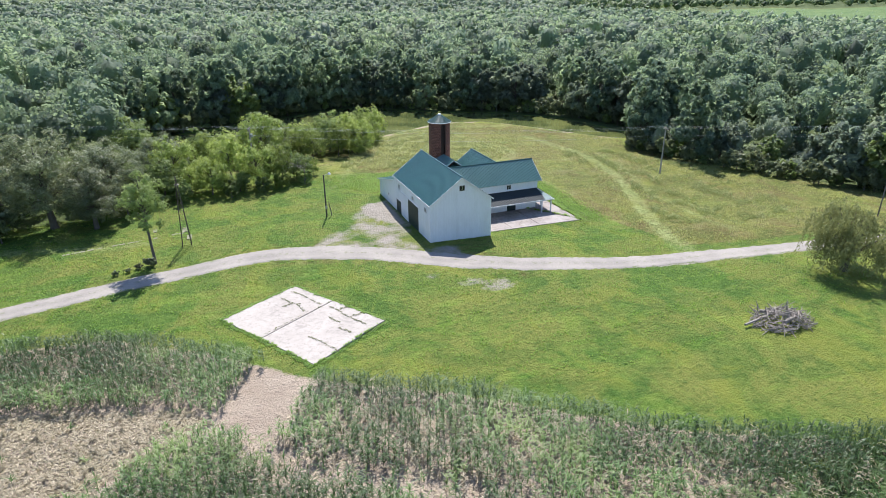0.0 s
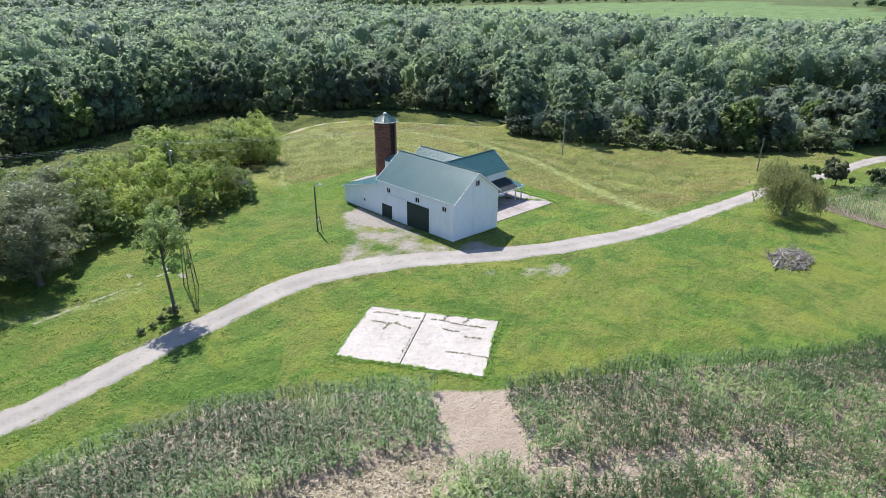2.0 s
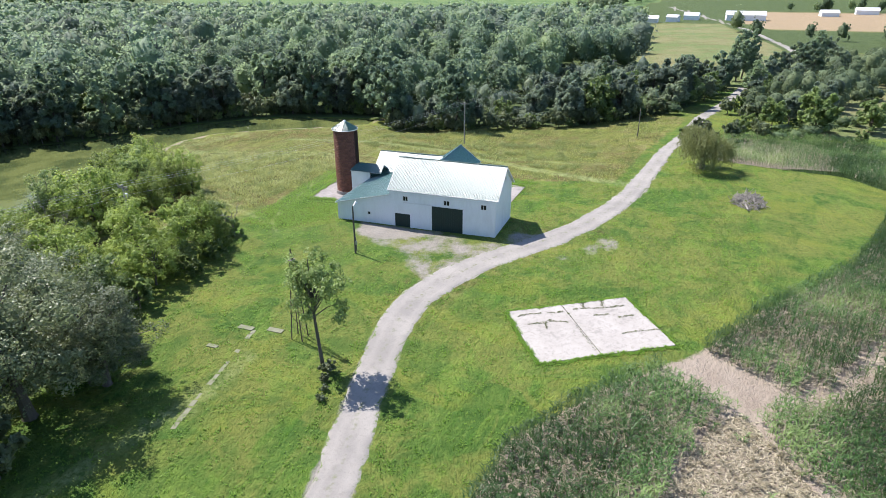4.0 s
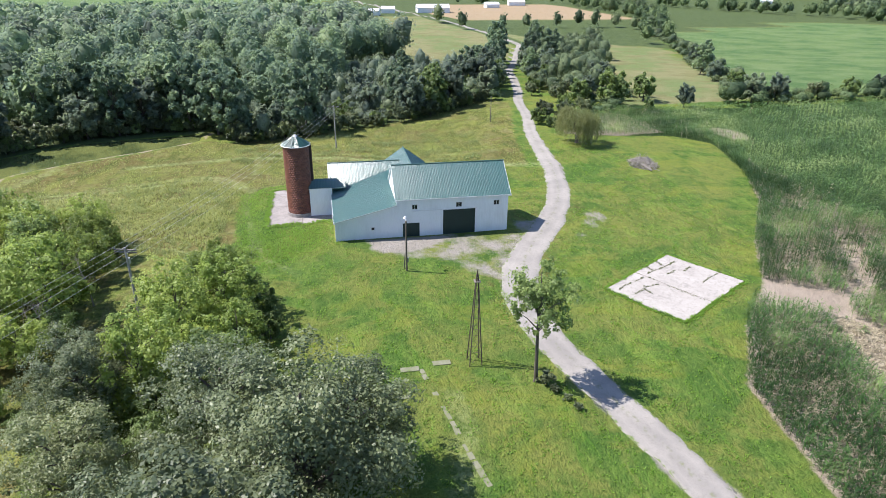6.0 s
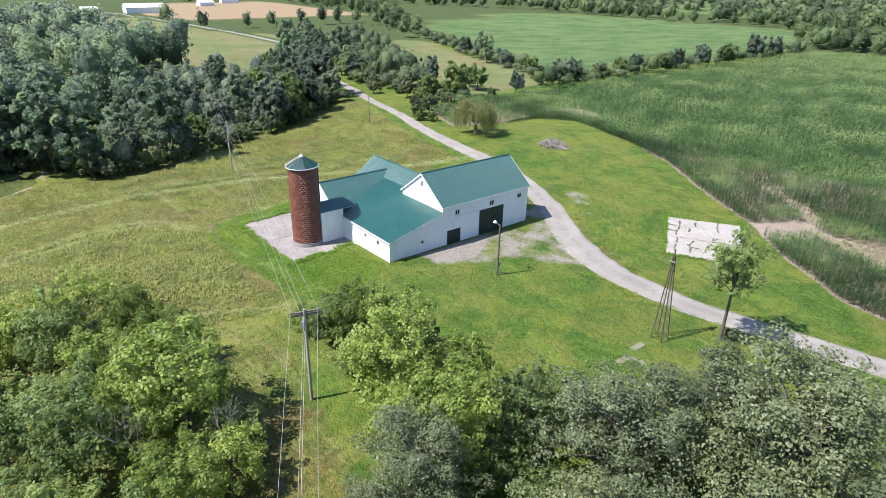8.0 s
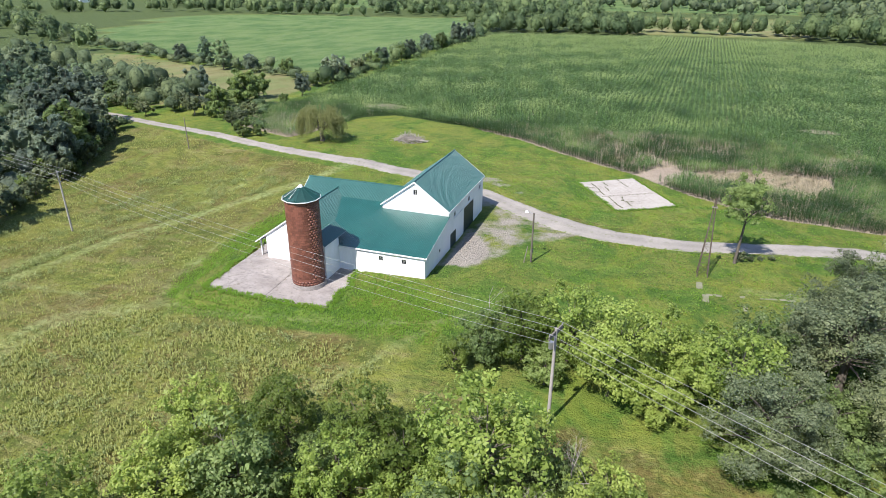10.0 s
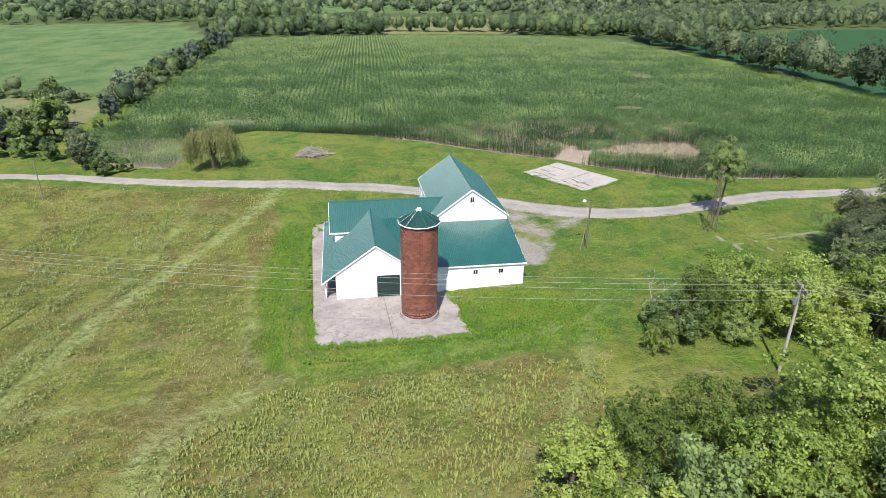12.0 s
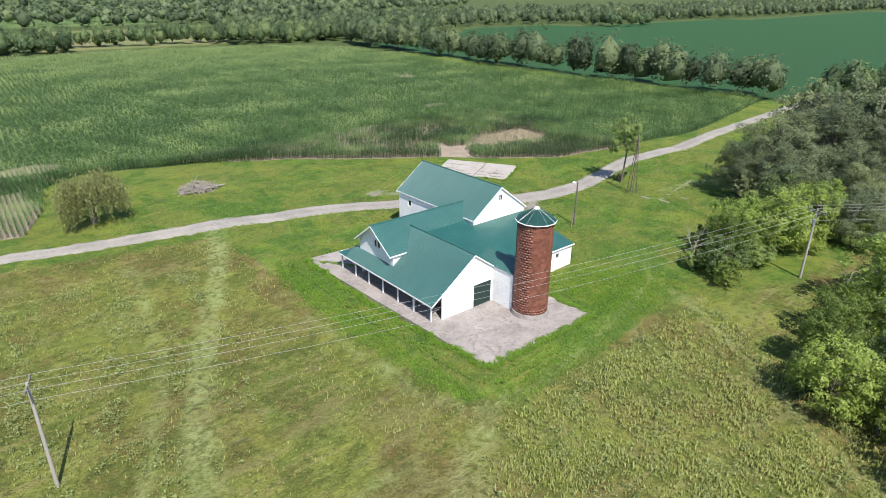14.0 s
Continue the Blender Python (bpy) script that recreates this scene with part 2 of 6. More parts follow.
def concrete(name, a, b, crack=(0.16, 0.14, 0.10), worn=0.0):
    n = Nodes(name)
    blot, fine, grit = n.noise(0.35, 6, 0.65), n.noise(2.2, 5, 0.7), n.noise(30, 3, 0.7)
    c = n.mix(n.ramp(blot, 0.35, 0.68), a, b)
    c = n.mix(n.ramp(fine, 0.5, 0.7, 0.0, 0.55), c, tuple(0.6 * v for v in a))
    c = n.mix(n.ramp(n.noise(0.6, 5, 0.7, distort=1.2), 0.56, 0.68, 0.0, 0.6), c, tuple(0.62 * v for v in a))
    vor = n.node("ShaderNodeTexVoronoi")
    vor.feature = "DISTANCE_TO_EDGE"
    vor.inputs["Scale"].default_value = 0.22
    warp = n.node("ShaderNodeTexNoise")
    warp.inputs["Scale"].default_value = 0.8
    pos = n.coords()
    n.link(pos, warp.inputs["Vector"])
    add = n.t.nodes.new("ShaderNodeVectorMath")
    n.link(pos, add.inputs[0]), n.link(warp.outputs["Color"], add.inputs[1])
    n.link(add.outputs[0], vor.inputs["Vector"])
    line = n.ramp(vor.outputs["Distance"], 0.0, 0.016, 1.0, 0.0)
    c = n.mix(n.math("MULTIPLY", line, n.ramp(fine, 0.45, 0.6, 0.0, worn)), c, crack)
    n.bump(grit, 0.2, 0.01)
    return n.done(c, 0.85, 0.0, 0.3)


def water_material():
    n = Nodes("pond_water")
    scum, small = n.noise(0.09, 6, 0.65, (1, 1.6, 1)), n.noise(1.2, 4, 0.7)
    f = n.ramp(n.math("ADD", scum, n.math("MULTIPLY", small, 0.25)), 0.52, 0.68)
    c = n.mix(f, (0.06, 0.08, 0.03), (0.13, 0.15, 0.05))
    n.bump(n.noise(6, 3, 0.6), 0.08, 0.02)
    return n.done(c, n.ramp(f, 0, 1, 0.02, 0.14), 0.0, 0.5)


def lane_material():
    """Crushed stone: two pale wheel tracks, a duller crown, and edges where grass and soil creep in."""
    n = Nodes("crushed_stone")
    patch, mid, grit = n.noise(0.22, 4, 0.6), n.noise(1.6, 5, 0.7), n.noise(12.0, 3, 0.7)
    across = n.math("ABSOLUTE", n.attr("across"))
    c = n.mix(n.ramp(patch, 0.38, 0.62), (0.225, 0.21, 0.192), (0.295, 0.274, 0.246))
    wheel = n.math("MULTIPLY", n.ramp(n.math("ABSOLUTE", n.math("SUBTRACT", across, 0.5)), 0.0, 0.3, 1.0, 0.0), n.ramp(mid, 0.35, 0.6, 0.3, 1.0))
    c = n.mix(n.math("MULTIPLY", wheel, 0.4), c, (0.36, 0.335, 0.3))
    c = n.mix(n.ramp(mid, 0.52, 0.68, 0.0, 0.6), c, (0.185, 0.17, 0.148))
    c = n.mix(n.ramp(grit, 0.5, 0.7, 0.0, 0.5), c, (0.15, 0.14, 0.125))
    edge = n.ramp(n.math("ADD", across, n.math("MULTIPLY", n.math("SUBTRACT", mid, 0.5), 1.1)), 0.86, 1.0)
    green = n.mix(n.ramp(grit, 0.4, 0.6), (0.06, 0.12, 0.018), (0.15, 0.19, 0.045))
    c = n.mix(n.math("MULTIPLY", edge, 0.9), c, green)
    crown = n.math("MULTIPLY", n.ramp(across, 0.0, 0.2, 1.0, 0.0), n.ramp(mid, 0.5, 0.62, 0.0, 0.6))
    c = n.mix(crown, c, (0.14, 0.165, 0.06))
    n.bump(n.math("ADD", grit, mid), 0.6, 0.04)
    return n.done(c, 0.95, 0.0, 0.2)


def tile_material():
    n = Nodes("clay_tile")
    tone = n.node("ShaderNodeObjectInfo").outputs["Random"]
    isl = n.node("ShaderNodeNewGeometry").outputs["Random Per Island"]
    k = n.math("FRACT", n.math("ADD", n.math("MULTIPLY", tone, 7.31), n.math("MULTIPLY", isl, 5.17)))
    grain = n.noise(8, 4, 0.65)
    c = n.mix(k, (0.135, 0.052, 0.036), (0.25, 0.098, 0.066))
    c = n.mix(n.ramp(k, 0.86, 0.9, 0.0, 0.6), c, (0.07, 0.03, 0.024))
    c = n.mix(n.ramp(grain, 0.45, 0.75, 0.0, 0.5), c, (0.085, 0.036, 0.028))
    n.bump(grain, 0.25, 0.02)
    return n.done(c, 0.5, 0.0, 0.4)


LAND, ROOF, SIDING = ground_material(), metal_roof(), painted_boards()
PAD, APRON = concrete("pale_concrete", (0.318, 0.292, 0.262), (0.392, 0.364, 0.332), worn=0.35), concrete("grey_concrete", (0.215, 0.192, 0.178), (0.335, 0.306, 0.286), worn=0.9)
WATER, TILE = water_material(), tile_material()
DARK_ROOF = plain("dark_roofing", (0.022, 0.032, 0.036), (0.032, 0.044, 0.05), 1.2, 20, 0.75)
TRIM = plain("white_trim", (0.78, 0.78, 0.78), (0.7, 0.7, 0.7), 2, 30, 0.5)
DOOR = plain("dark_green_door", (0.012, 0.03, 0.026), (0.018, 0.042, 0.036), 1.5, 25, 0.55)
# Shed boards: the shade under the roof is put into this dark colour.
SHED_SHADE = plain("shaded_boards", (0.05, 0.048, 0.045), (0.08, 0.075, 0.07), 2, 20, 0.9)
TIMBER = plain("grey_timber", (0.163, 0.141, 0.118), (0.237, 0.215, 0.185), 2, 25, 0.85, stretch=(1, 1, 0.15))
BARK = plain("bark", (0.09, 0.075, 0.06), (0.16, 0.14, 0.115), 3, 20, 0.9, bump=0.6, dist=0.03, stretch=(1, 1, 0.3))
DEADWOOD = plain("bleached_wood", (0.244, 0.215, 0.185), (0.333, 0.303, 0.274), 3, 22, 0.9)
STEEL = plain("galvanised_steel", (0.42, 0.43, 0.44), (0.52, 0.53, 0.54), 3, 30, 0.45, 0.8)
WIRE = plain("wire_metal", (0.45, 0.45, 0.44), (0.55, 0.55, 0.54), 3, 30, 0.4, 0.3)
GRAVEL = lane_material()
MORTAR = plain("dark_mortar", (0.045, 0.022, 0.018), (0.065, 0.033, 0.026), 2, 20, 0.9)
GLASS = Nodes("window_glass").done((0.02, 0.022, 0.025), 0.08, 0.0, 0.5)
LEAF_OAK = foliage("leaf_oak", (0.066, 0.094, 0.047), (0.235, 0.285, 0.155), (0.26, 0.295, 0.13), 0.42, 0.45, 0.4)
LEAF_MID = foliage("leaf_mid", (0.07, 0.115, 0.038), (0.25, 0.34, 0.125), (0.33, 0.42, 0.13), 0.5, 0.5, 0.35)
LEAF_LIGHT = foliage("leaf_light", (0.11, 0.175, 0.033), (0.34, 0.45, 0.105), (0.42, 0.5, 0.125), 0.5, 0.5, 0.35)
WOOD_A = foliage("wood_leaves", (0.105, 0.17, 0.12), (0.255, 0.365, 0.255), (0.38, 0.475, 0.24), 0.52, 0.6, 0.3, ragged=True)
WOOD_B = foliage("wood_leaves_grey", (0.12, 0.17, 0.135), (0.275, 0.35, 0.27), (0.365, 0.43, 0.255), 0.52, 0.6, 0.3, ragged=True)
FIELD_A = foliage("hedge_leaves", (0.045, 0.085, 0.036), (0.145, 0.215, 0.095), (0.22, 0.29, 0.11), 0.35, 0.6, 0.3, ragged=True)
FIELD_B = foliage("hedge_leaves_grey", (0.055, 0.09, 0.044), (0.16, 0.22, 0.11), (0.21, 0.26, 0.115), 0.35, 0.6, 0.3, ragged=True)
LEAF_WILLOW = foliage("leaf_willow", (0.085, 0.105, 0.034), (0.23, 0.26, 0.095), (0.27, 0.285, 0.11), 0.4)
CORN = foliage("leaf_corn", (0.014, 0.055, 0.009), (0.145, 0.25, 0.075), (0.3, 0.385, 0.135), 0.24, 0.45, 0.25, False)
CORN_DRY = foliage("leaf_corn_dry", (0.22, 0.19, 0.11), (0.54, 0.47, 0.34), (0.4, 0.36, 0.23), 0.25)
GRASS = foliage("grass_blades", (0.13, 0.14, 0.035), (0.33, 0.31, 0.11), (0.24, 0.25, 0.07), 0.45)
WEED = foliage("weed_leaves", (0.13, 0.17, 0.045), (0.38, 0.42, 0.16), (0.38, 0.41, 0.13), 0.45)
FORB = foliage("forb_leaves", (0.12, 0.16, 0.05), (0.36, 0.41, 0.18), (0.33, 0.39, 0.13), 0.4)
LAWN_BLADES = foliage("lawn_blades", (0.11, 0.23, 0.022), (0.23, 0.4, 0.055), (0.27, 0.41, 0.06), 0.55)

# ---- mesh helpers ----


def part(name, bm, material, parent=None, label=""):
    """Links a bmesh as one mesh object, under a thing if one is given."""
    me = bpy.data.meshes.new(name)
    bm.to_mesh(me)
    bm.free()
    me.materials.append(material)
    ob = new(name, me)
    if parent:
        ob.parent = parent
    return tagged(ob, label)


def empty(name, label, category, at=(0, 0, 0), group="", kind=""):
    ob = new(name)
    ob.location = at
    return tagged(ob, label, category, group, kind)


def arrays(name, verts, quads, material, parent=None, label="", soft=None):
    """A mesh straight from arrays of points and of four-cornered faces."""
    verts, quads = np.asarray(verts, np.float32), np.asarray(quads, np.int32)
    me = bpy.data.meshes.new(name)
    me.vertices.add(len(verts))
    me.vertices.foreach_set("co", verts.ravel())
    me.loops.add(quads.size)
    me.loops.foreach_set("vertex_index", quads.ravel())
    me.polygons.add(len(quads))
    me.polygons.foreach_set("loop_start", np.arange(len(quads), dtype=np.int32) * 4)
    if soft is not None:
        me.polygons.foreach_set("use_smooth", soft)
    me.update(calc_edges=True)
    me.materials.append(material)
    ob = new(name, me)
    if parent:
        ob.parent = parent
    return tagged(ob, label)


def box(bm, x0, x1, y0, y1, z0, z1):
    v = [bm.verts.new((x, y, z)) for z in (z0, z1) for x, y in ((x0, y0), (x1, y0), (x1, y1), (x0, y1))]
    for f in ((3, 2, 1, 0), (4, 5, 6, 7), (0, 1, 5, 4), (1, 2, 6, 5), (2, 3, 7, 6), (3, 0, 4, 7)):
        bm.faces.new([v[i] for i in f])
    return bm


def prism(bm, outline, shift):
    """A flat outline thickened by a shift."""
    a = [bm.verts.new(p) for p in outline]
    b = [bm.verts.new(Vector(p) + Vector(shift)) for p in outline]
    bm.faces.new(a), bm.faces.new(b[::-1])
    for i in range(len(a)):
        j = (i + 1) % len(a)
        bm.faces.new((a[j], a[i], b[i], b[j]))
    bmesh.ops.recalc_face_normals(bm, faces=bm.faces[:])
    return bm


def rod(bm, p, q, r0, r1, sides=7):
    """A tapered round bar."""
    p, q = Vector(p), Vector(q)
    d = (q - p).normalized()
    u = d.orthogonal().normalized()
    w = d.cross(u)
    rings = []
    for c, r in ((p, r0), (q, r1)):
        rings.append([bm.verts.new(c + (u * math.cos(2 * math.pi * i / sides) + w * math.sin(2 * math.pi * i / sides)) * r) for i in range(sides)])
    for i in range(sides):
        j = (i + 1) % sides
        bm.faces.new((rings[0][i], rings[0][j], rings[1][j], rings[1][i]))
    bm.faces.new(rings[0][::-1]), bm.faces.new(rings[1])
    return bm


def inside(poly, x, y):
    """Signed distance to a closed outline, positive inside, for arrays of places."""
    x, y = np.asarray(x, float), np.asarray(y, float)
    hit, near = np.zeros(x.shape, bool), np.full(x.shape, 1e9)
    for (ax, ay), (bx, by) in zip(poly, poly[1:] + poly[:1]):
        cross = (ay > y) != (by > y)
        with np.errstate(divide="ignore", invalid="ignore"):
            hit ^= cross & (x < (bx - ax) * (y - ay) / (by - ay + 1e-12) + ax)
        k = np.clip(((x - ax) * (bx - ax) + (y - ay) * (by - ay)) / ((bx - ax) ** 2 + (by - ay) ** 2), 0, 1)
        near = np.minimum(near, np.hypot(x - ax - k * (bx - ax), y - ay - k * (by - ay)))
    return np.where(hit, near, -near)


def to_line(line, x, y):
    """Distance to an open line of points."""
    near = np.full(np.shape(x), 1e9)
    for (ax, ay), (bx, by) in zip(line, line[1:]):
        k = np.clip(((x - ax) * (bx - ax) + (y - ay) * (by - ay)) / ((bx - ax) ** 2 + (by - ay) ** 2), 0, 1)
        near = np.minimum(near, np.hypot(x - ax - k * (bx - ax), y - ay - k * (by - ay)))
    return near


def unit(v):
    return v / (np.linalg.norm(v, axis=-1, keepdims=True) + 1e-9)


def smooth(v, a, b):
    k = np.clip((np.asarray(v, float) - a) / (b - a), 0, 1)
    return k * k * (3 - 2 * k)


def wavy(x, y, size, seed):
    """Cheap smooth noise, about -1 to 1, for arrays of places."""
    rng = np.random.RandomState(seed)
    out = 0
    for _ in range(7):
        a, p, s = rng.uniform(0, 6.28), rng.uniform(0, 6.28), rng.uniform(0.6, 1.9)
        out = out + np.sin((x * np.cos(a) + y * np.sin(a)) * s * 6.28 / size + p)
    return out / 3.2


# ---- the plan ----
ROAD = [(-150, 66), (-100, 70), (-60, 73), (-40, 75.5), (-24, 74.5), (-13, 77), (-6, 78.6), (2, 80), (10, 79.6), (19, 75.6), (28, 69.4), (35, 65.2), (45, 61.2), (56, 58.2), (70, 56), (85, 53.6), (100, 49.5), (118, 46.2), (137, 40.5), (160, 35), (183, 30), (230, 13), (277, -3), (332, -2), (425, 6), (482, 16), (700, 60)]
CORN_EDGE = [(-122, 58), (-60, 69.5), (-25, 66.5), (-12, 64.5), (-1, 57), (6, 50), (18, 42.5), (33, 31), (49, 23.5), (60, 20), (68, 18), (74, 23), (77, 37), (81, 47), (100, 41), (104, 28), (102, 4), (104, -49), (100, -195), (17, -209), (-47, -205), (-101, -180), (-112, -98), (-111, -45), (-116, 15)]
POND = [(-15, 167), (-8, 159), (0, 156), (12, 160), (28, 158), (39, 156), (49, 160), (60, 165), (69, 167), (78, 163), (85, 155), (92, 142), (101, 131), (107, 131), (105, 142), (102, 157), (87, 174), (68, 184), (50, 200), (37, 197), (20, 190), (5, 183), (-8, 180), (-15, 174)]
BARE = [(4.9, 52.6), (6.8, 49.6), (1.8, 41.8), (-3.6, 45.2), (1.4, 52.8)]
APRON_LINE = [(53.4, 76.8), (37.0, 77.6), (37.0, 100.0), (35.9, 110.4), (52.3, 110.5), (53.6, 95.0)]
MEADOW = [(60, 62), (85, 57.5), (118, 49), (125, 60), (112, 84), (104, 104), (96, 122), (100, 130), (90, 141), (82, 156), (69, 165), (49, 158), (38, 154), (34, 140), (30, 124), (22, 116), (31, 114.5), (40, 115.5), (52, 115.5), (57, 112), (59, 95), (58, 78)]
NORTH_WOOD = [(-230, 150), (-110, 146), (-60, 141), (-32, 137), (-16, 141), (-13, 154), (-20, 168), (-16, 182), (5, 187), (20, 198), (37, 206), (52, 209), (73, 194), (94, 184), (110, 165), (114, 145), (114, 130), (97, 121), (102, 102), (110, 86), (112, 74), (124, 54), (140, 47), (165, 43), (185, 48), (205, 60), (240, 71), (340, 73), (480, 76), (500, 150), (470, 300), (430, 620), (60, 640), (-230, 600)]


def height(x, y):
    x, y = np.asarray(x, float), np.asarray(y, float)
    drop = np.interp(x, [-200, 22, 36, 52, 70, 88, 112, 200], [0, 0, 0.45, 1.0, 1.9, 2.9, 3.2, 3.2])
    h = 0.6 - drop * smooth(y, 48, 88) - 0.35 * smooth(y, 98, 112) * smooth(x, 10, 30)
    h = h - 1.6 * smooth(y, 122, 156) + 1.3 * smooth(y, 122, 156) * smooth(x, 55, 100)
    shore = inside(POND, x, y)
    k = smooth(shore, -14.0, -1.0)
    h = h * (1 - k) - 2.7 * k - 1.2 * smooth(shore, -1.5, 3.0) - 2.4 * smooth(x, 110, 220) * (1 - smooth(y, 48, 88))
    h = h + 0.10 * wavy(x, y, 23, 3) * (1 - smooth(inside(APRON_LINE, x, y), -6, -2)) + 6 * smooth(np.hypot(x, y), 500, 1500)
    near = inside(APRON_LINE, x, y)
    h = np.where(near > -0.6, np.minimum(h, -0.16), h)
    return np.where((near < 0.4) & (near > -2.6), np.maximum(h, -0.09 - 0.12 * smooth(-near, 0.6, 2.6)), h)


def z_at(x, y):
    return float(height(np.array([x]), np.array([y]))[0])

# ---- land, water, road ----


def axis_lines(fine_a, fine_b, step, far_a, far_b):
    mid = list(np.arange(fine_a, fine_b + 0.01, step))
    lo, hi, d = [fine_a], [fine_b], step
    while lo[-1] > far_a or hi[-1] < far_b:
        d = min(d * 1.13, 120)
        lo.append(lo[-1] - d), hi.append(hi[-1] + d)
    return np.array(sorted(lo[1:]) + mid + hi[1:])


FIELDS = [
    ("bean", [(-1400, -160), (-500, -228), (-320, -262), (-122, -208), (-121, 40), (-150, 120), (-1400, 260)]),
    ("soy", [(116, -36), (245, -78), (330, -110), (420, -320), (160, -330), (112, -190)]),
    ("gold", [(112, -28), (108, 20), (150, 30), (225, 10), (270, -8), (330, -8), (250, -72)]),
    ("gold", [(172, 36), (183, 75), (340, 98), (470, 110), (480, 22), (330, 2), (277, 1)]),
    ("tan", [(430, -10), (490, 8), (640, -20), (650, -160), (450, -150)]),
    ("soy", [(520, 120), (900, 60), (1200, 500), (700, 700), (480, 560)]),
    ("gold", [(-95, -300), (-60, -226), (24, -228), (60, -292), (60, -372), (-70, -385)]),
    ("soy", [(-520, 660), (40, 690), (100, 900), (-600, 900)]),
    ("soy", [(-90, -450), (420, -430), (500, -700), (-150, -700)]),
]
GRAVEL_YARD = [(10, 80), (20, 75), (27, 70), (31, 68), (32, 74), (27.5, 76), (27.5, 97), (24.5, 97), (20.5, 93), (17.5, 86), (13, 83.5)]
GRAVEL_BITS = [(31, 60.5, 3.2), (28, 62.5, 2.4), (24.5, 65.5, 1.8)]
TRACKS = [([(59.5, 60), (61.5, 67), (65, 75), (71, 87), (75.5, 97), (79, 107.5), (81, 118), (79, 140)], 1.4), ([(72, 66), (75.5, 87), (80, 99), (84, 108), (86, 122)], 0.35),
          ([(55.6, 114.5), (60.2, 116.6), (63.5, 119.1), (65.4, 121.3), (66, 126), (64, 140), (62, 158)], 0.95), ([(56.1, 115.3), (60.6, 117.9), (63.4, 121.5), (63.8, 127), (61.5, 142), (60, 158)], 0.8),
          ([(60.5, 90), (59.8, 100), (59.2, 107.2), (58.2, 111.3), (56, 113.7), (50, 114.8), (44, 114), (34, 112.5), (24, 109.8), (19, 106)], 0.3), ([(65, 115), (72, 114.9), (79, 115.3), (88, 117)], 0.4),
          ([(23, 110), (26, 117), (29, 122), (36, 133), (44, 148)], 0.5), ([(-46, 99), (-30, 95), (-14, 91), (-9, 91)], 0.8), ([(39, 154), (49, 156.5), (66, 161), (80, 155)], 0.8)]


def build_land():
    xs, ys = axis_lines(-66, 116, 0.9, -1900, 2200), axis_lines(16, 172, 0.9, -1900, 2200)
    gx, gy = np.meshgrid(xs, ys)
    x, y = gx.ravel(), gy.ravel()
    z = height(x, y)
    nx = len(xs)
    i = (np.arange(len(ys) - 1)[:, None] * nx + np.arange(nx - 1)[None, :]).ravel()
    land = arrays("ground", np.stack([x, y, z], 1), np.stack([i, i + 1, i + 1 + nx, i + nx], 1), LAND)
    tagged(land, "mown lawn, rough meadow and cropland over gentle slopes", "ground", kind="structure")
    masks = {k: np.zeros(len(x)) for k in ("meadow", "gold", "tan", "soy", "bean", "wood", "crop", "soil", "gravel", "track")}

    def raise_to(key, value):
        masks[key] = np.maximum(masks[key], value)

    raise_to("meadow", smooth(inside(MEADOW, x, y), -2.0, 2.0))
    raise_to("meadow", 0.72 * smooth(inside([(-60, 150), (-40, 126), (8, 121), (34, 116), (34, 128), (36, 150), (0, 156)], x, y), -3, 3))
    raise_to("meadow", smooth(np.hypot(x - 30, y - 90), 270, 330))
    raise_to("meadow", 0.46 * smooth(5.5 - to_line(ROAD[6:14], x, y), -1, 2) * smooth(inside([(0, 40), (40, 40), (40, 90), (0, 90)], x, y), 0, 3))
    for key, poly in FIELDS:
        raise_to(key, smooth(inside(poly, x, y), -3, 3))
    raise_to("wood", smooth(inside(NORTH_WOOD, x, y), -4, 3))
    raise_to("wood", smooth(inside([(-30, 172), (-8, 181), (20, 191), (37, 198), (50, 201), (68, 185), (87, 175), (102, 158), (106, 142), (108, 131), (125, 131), (125, 230), (-30, 230)], x, y), -2, 1))
    raise_to("wood", smooth(np.hypot(x - 30, y - 90), 235, 280) * (1 - np.maximum.reduce([masks["gold"], masks["tan"], masks["soy"], masks["bean"]])))
    raise_to("wood", smooth(inside([(-120, 84), (-52, 90), (-28, 104), (-12, 107), (-10, 118), (-50, 128), (-120, 140)], x, y), -3, 4))
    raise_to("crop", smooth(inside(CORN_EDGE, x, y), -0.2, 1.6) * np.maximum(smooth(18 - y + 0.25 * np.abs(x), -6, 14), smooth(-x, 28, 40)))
    raise_to("soil", smooth(inside(CORN_EDGE, x, y), -0.2, 1.4) * (1 - smooth(18 - y + 0.25 * np.abs(x), -6, 14)) * (1 - smooth(-x, 28, 40)))
    raise_to("soil", smooth(inside([(76, 48), (100, 42), (104, 28), (78, 22)], x, y), -1, 2) * smooth(inside(CORN_EDGE, x, y), -0.2, 1.4))
    for cx, cy, r in ((90, 27, 5), (1, -53, 2.2), (-32, 0, 2.2), (-63, -55, 2.0), (75, 8, 3.0), (-12, 47, 2.5)):
        raise_to("soil", smooth(r - np.hypot((x - cx) * 0.5, y - cy), -2, 2))
    raise_to("gravel", np.clip(0.52 * smooth(inside(GRAVEL_YARD, x, y), -1.5, 2.5) + 0.1 * wavy(x, y, 6, 31) * smooth(inside(GRAVEL_YARD, x, y), -2, 0.5), 0, 1))
    raise_to("gravel", 0.95 * smooth(inside([(28, 97), (28, 83), (24, 86), (21, 92), (24, 96)], x, y), -1.0, 2.0))
    raise_to("gravel", smooth(np.interp(x, [55, 90], [1.9, 1.4]) - to_line(ROAD, x, y), -0.6, 0.9))
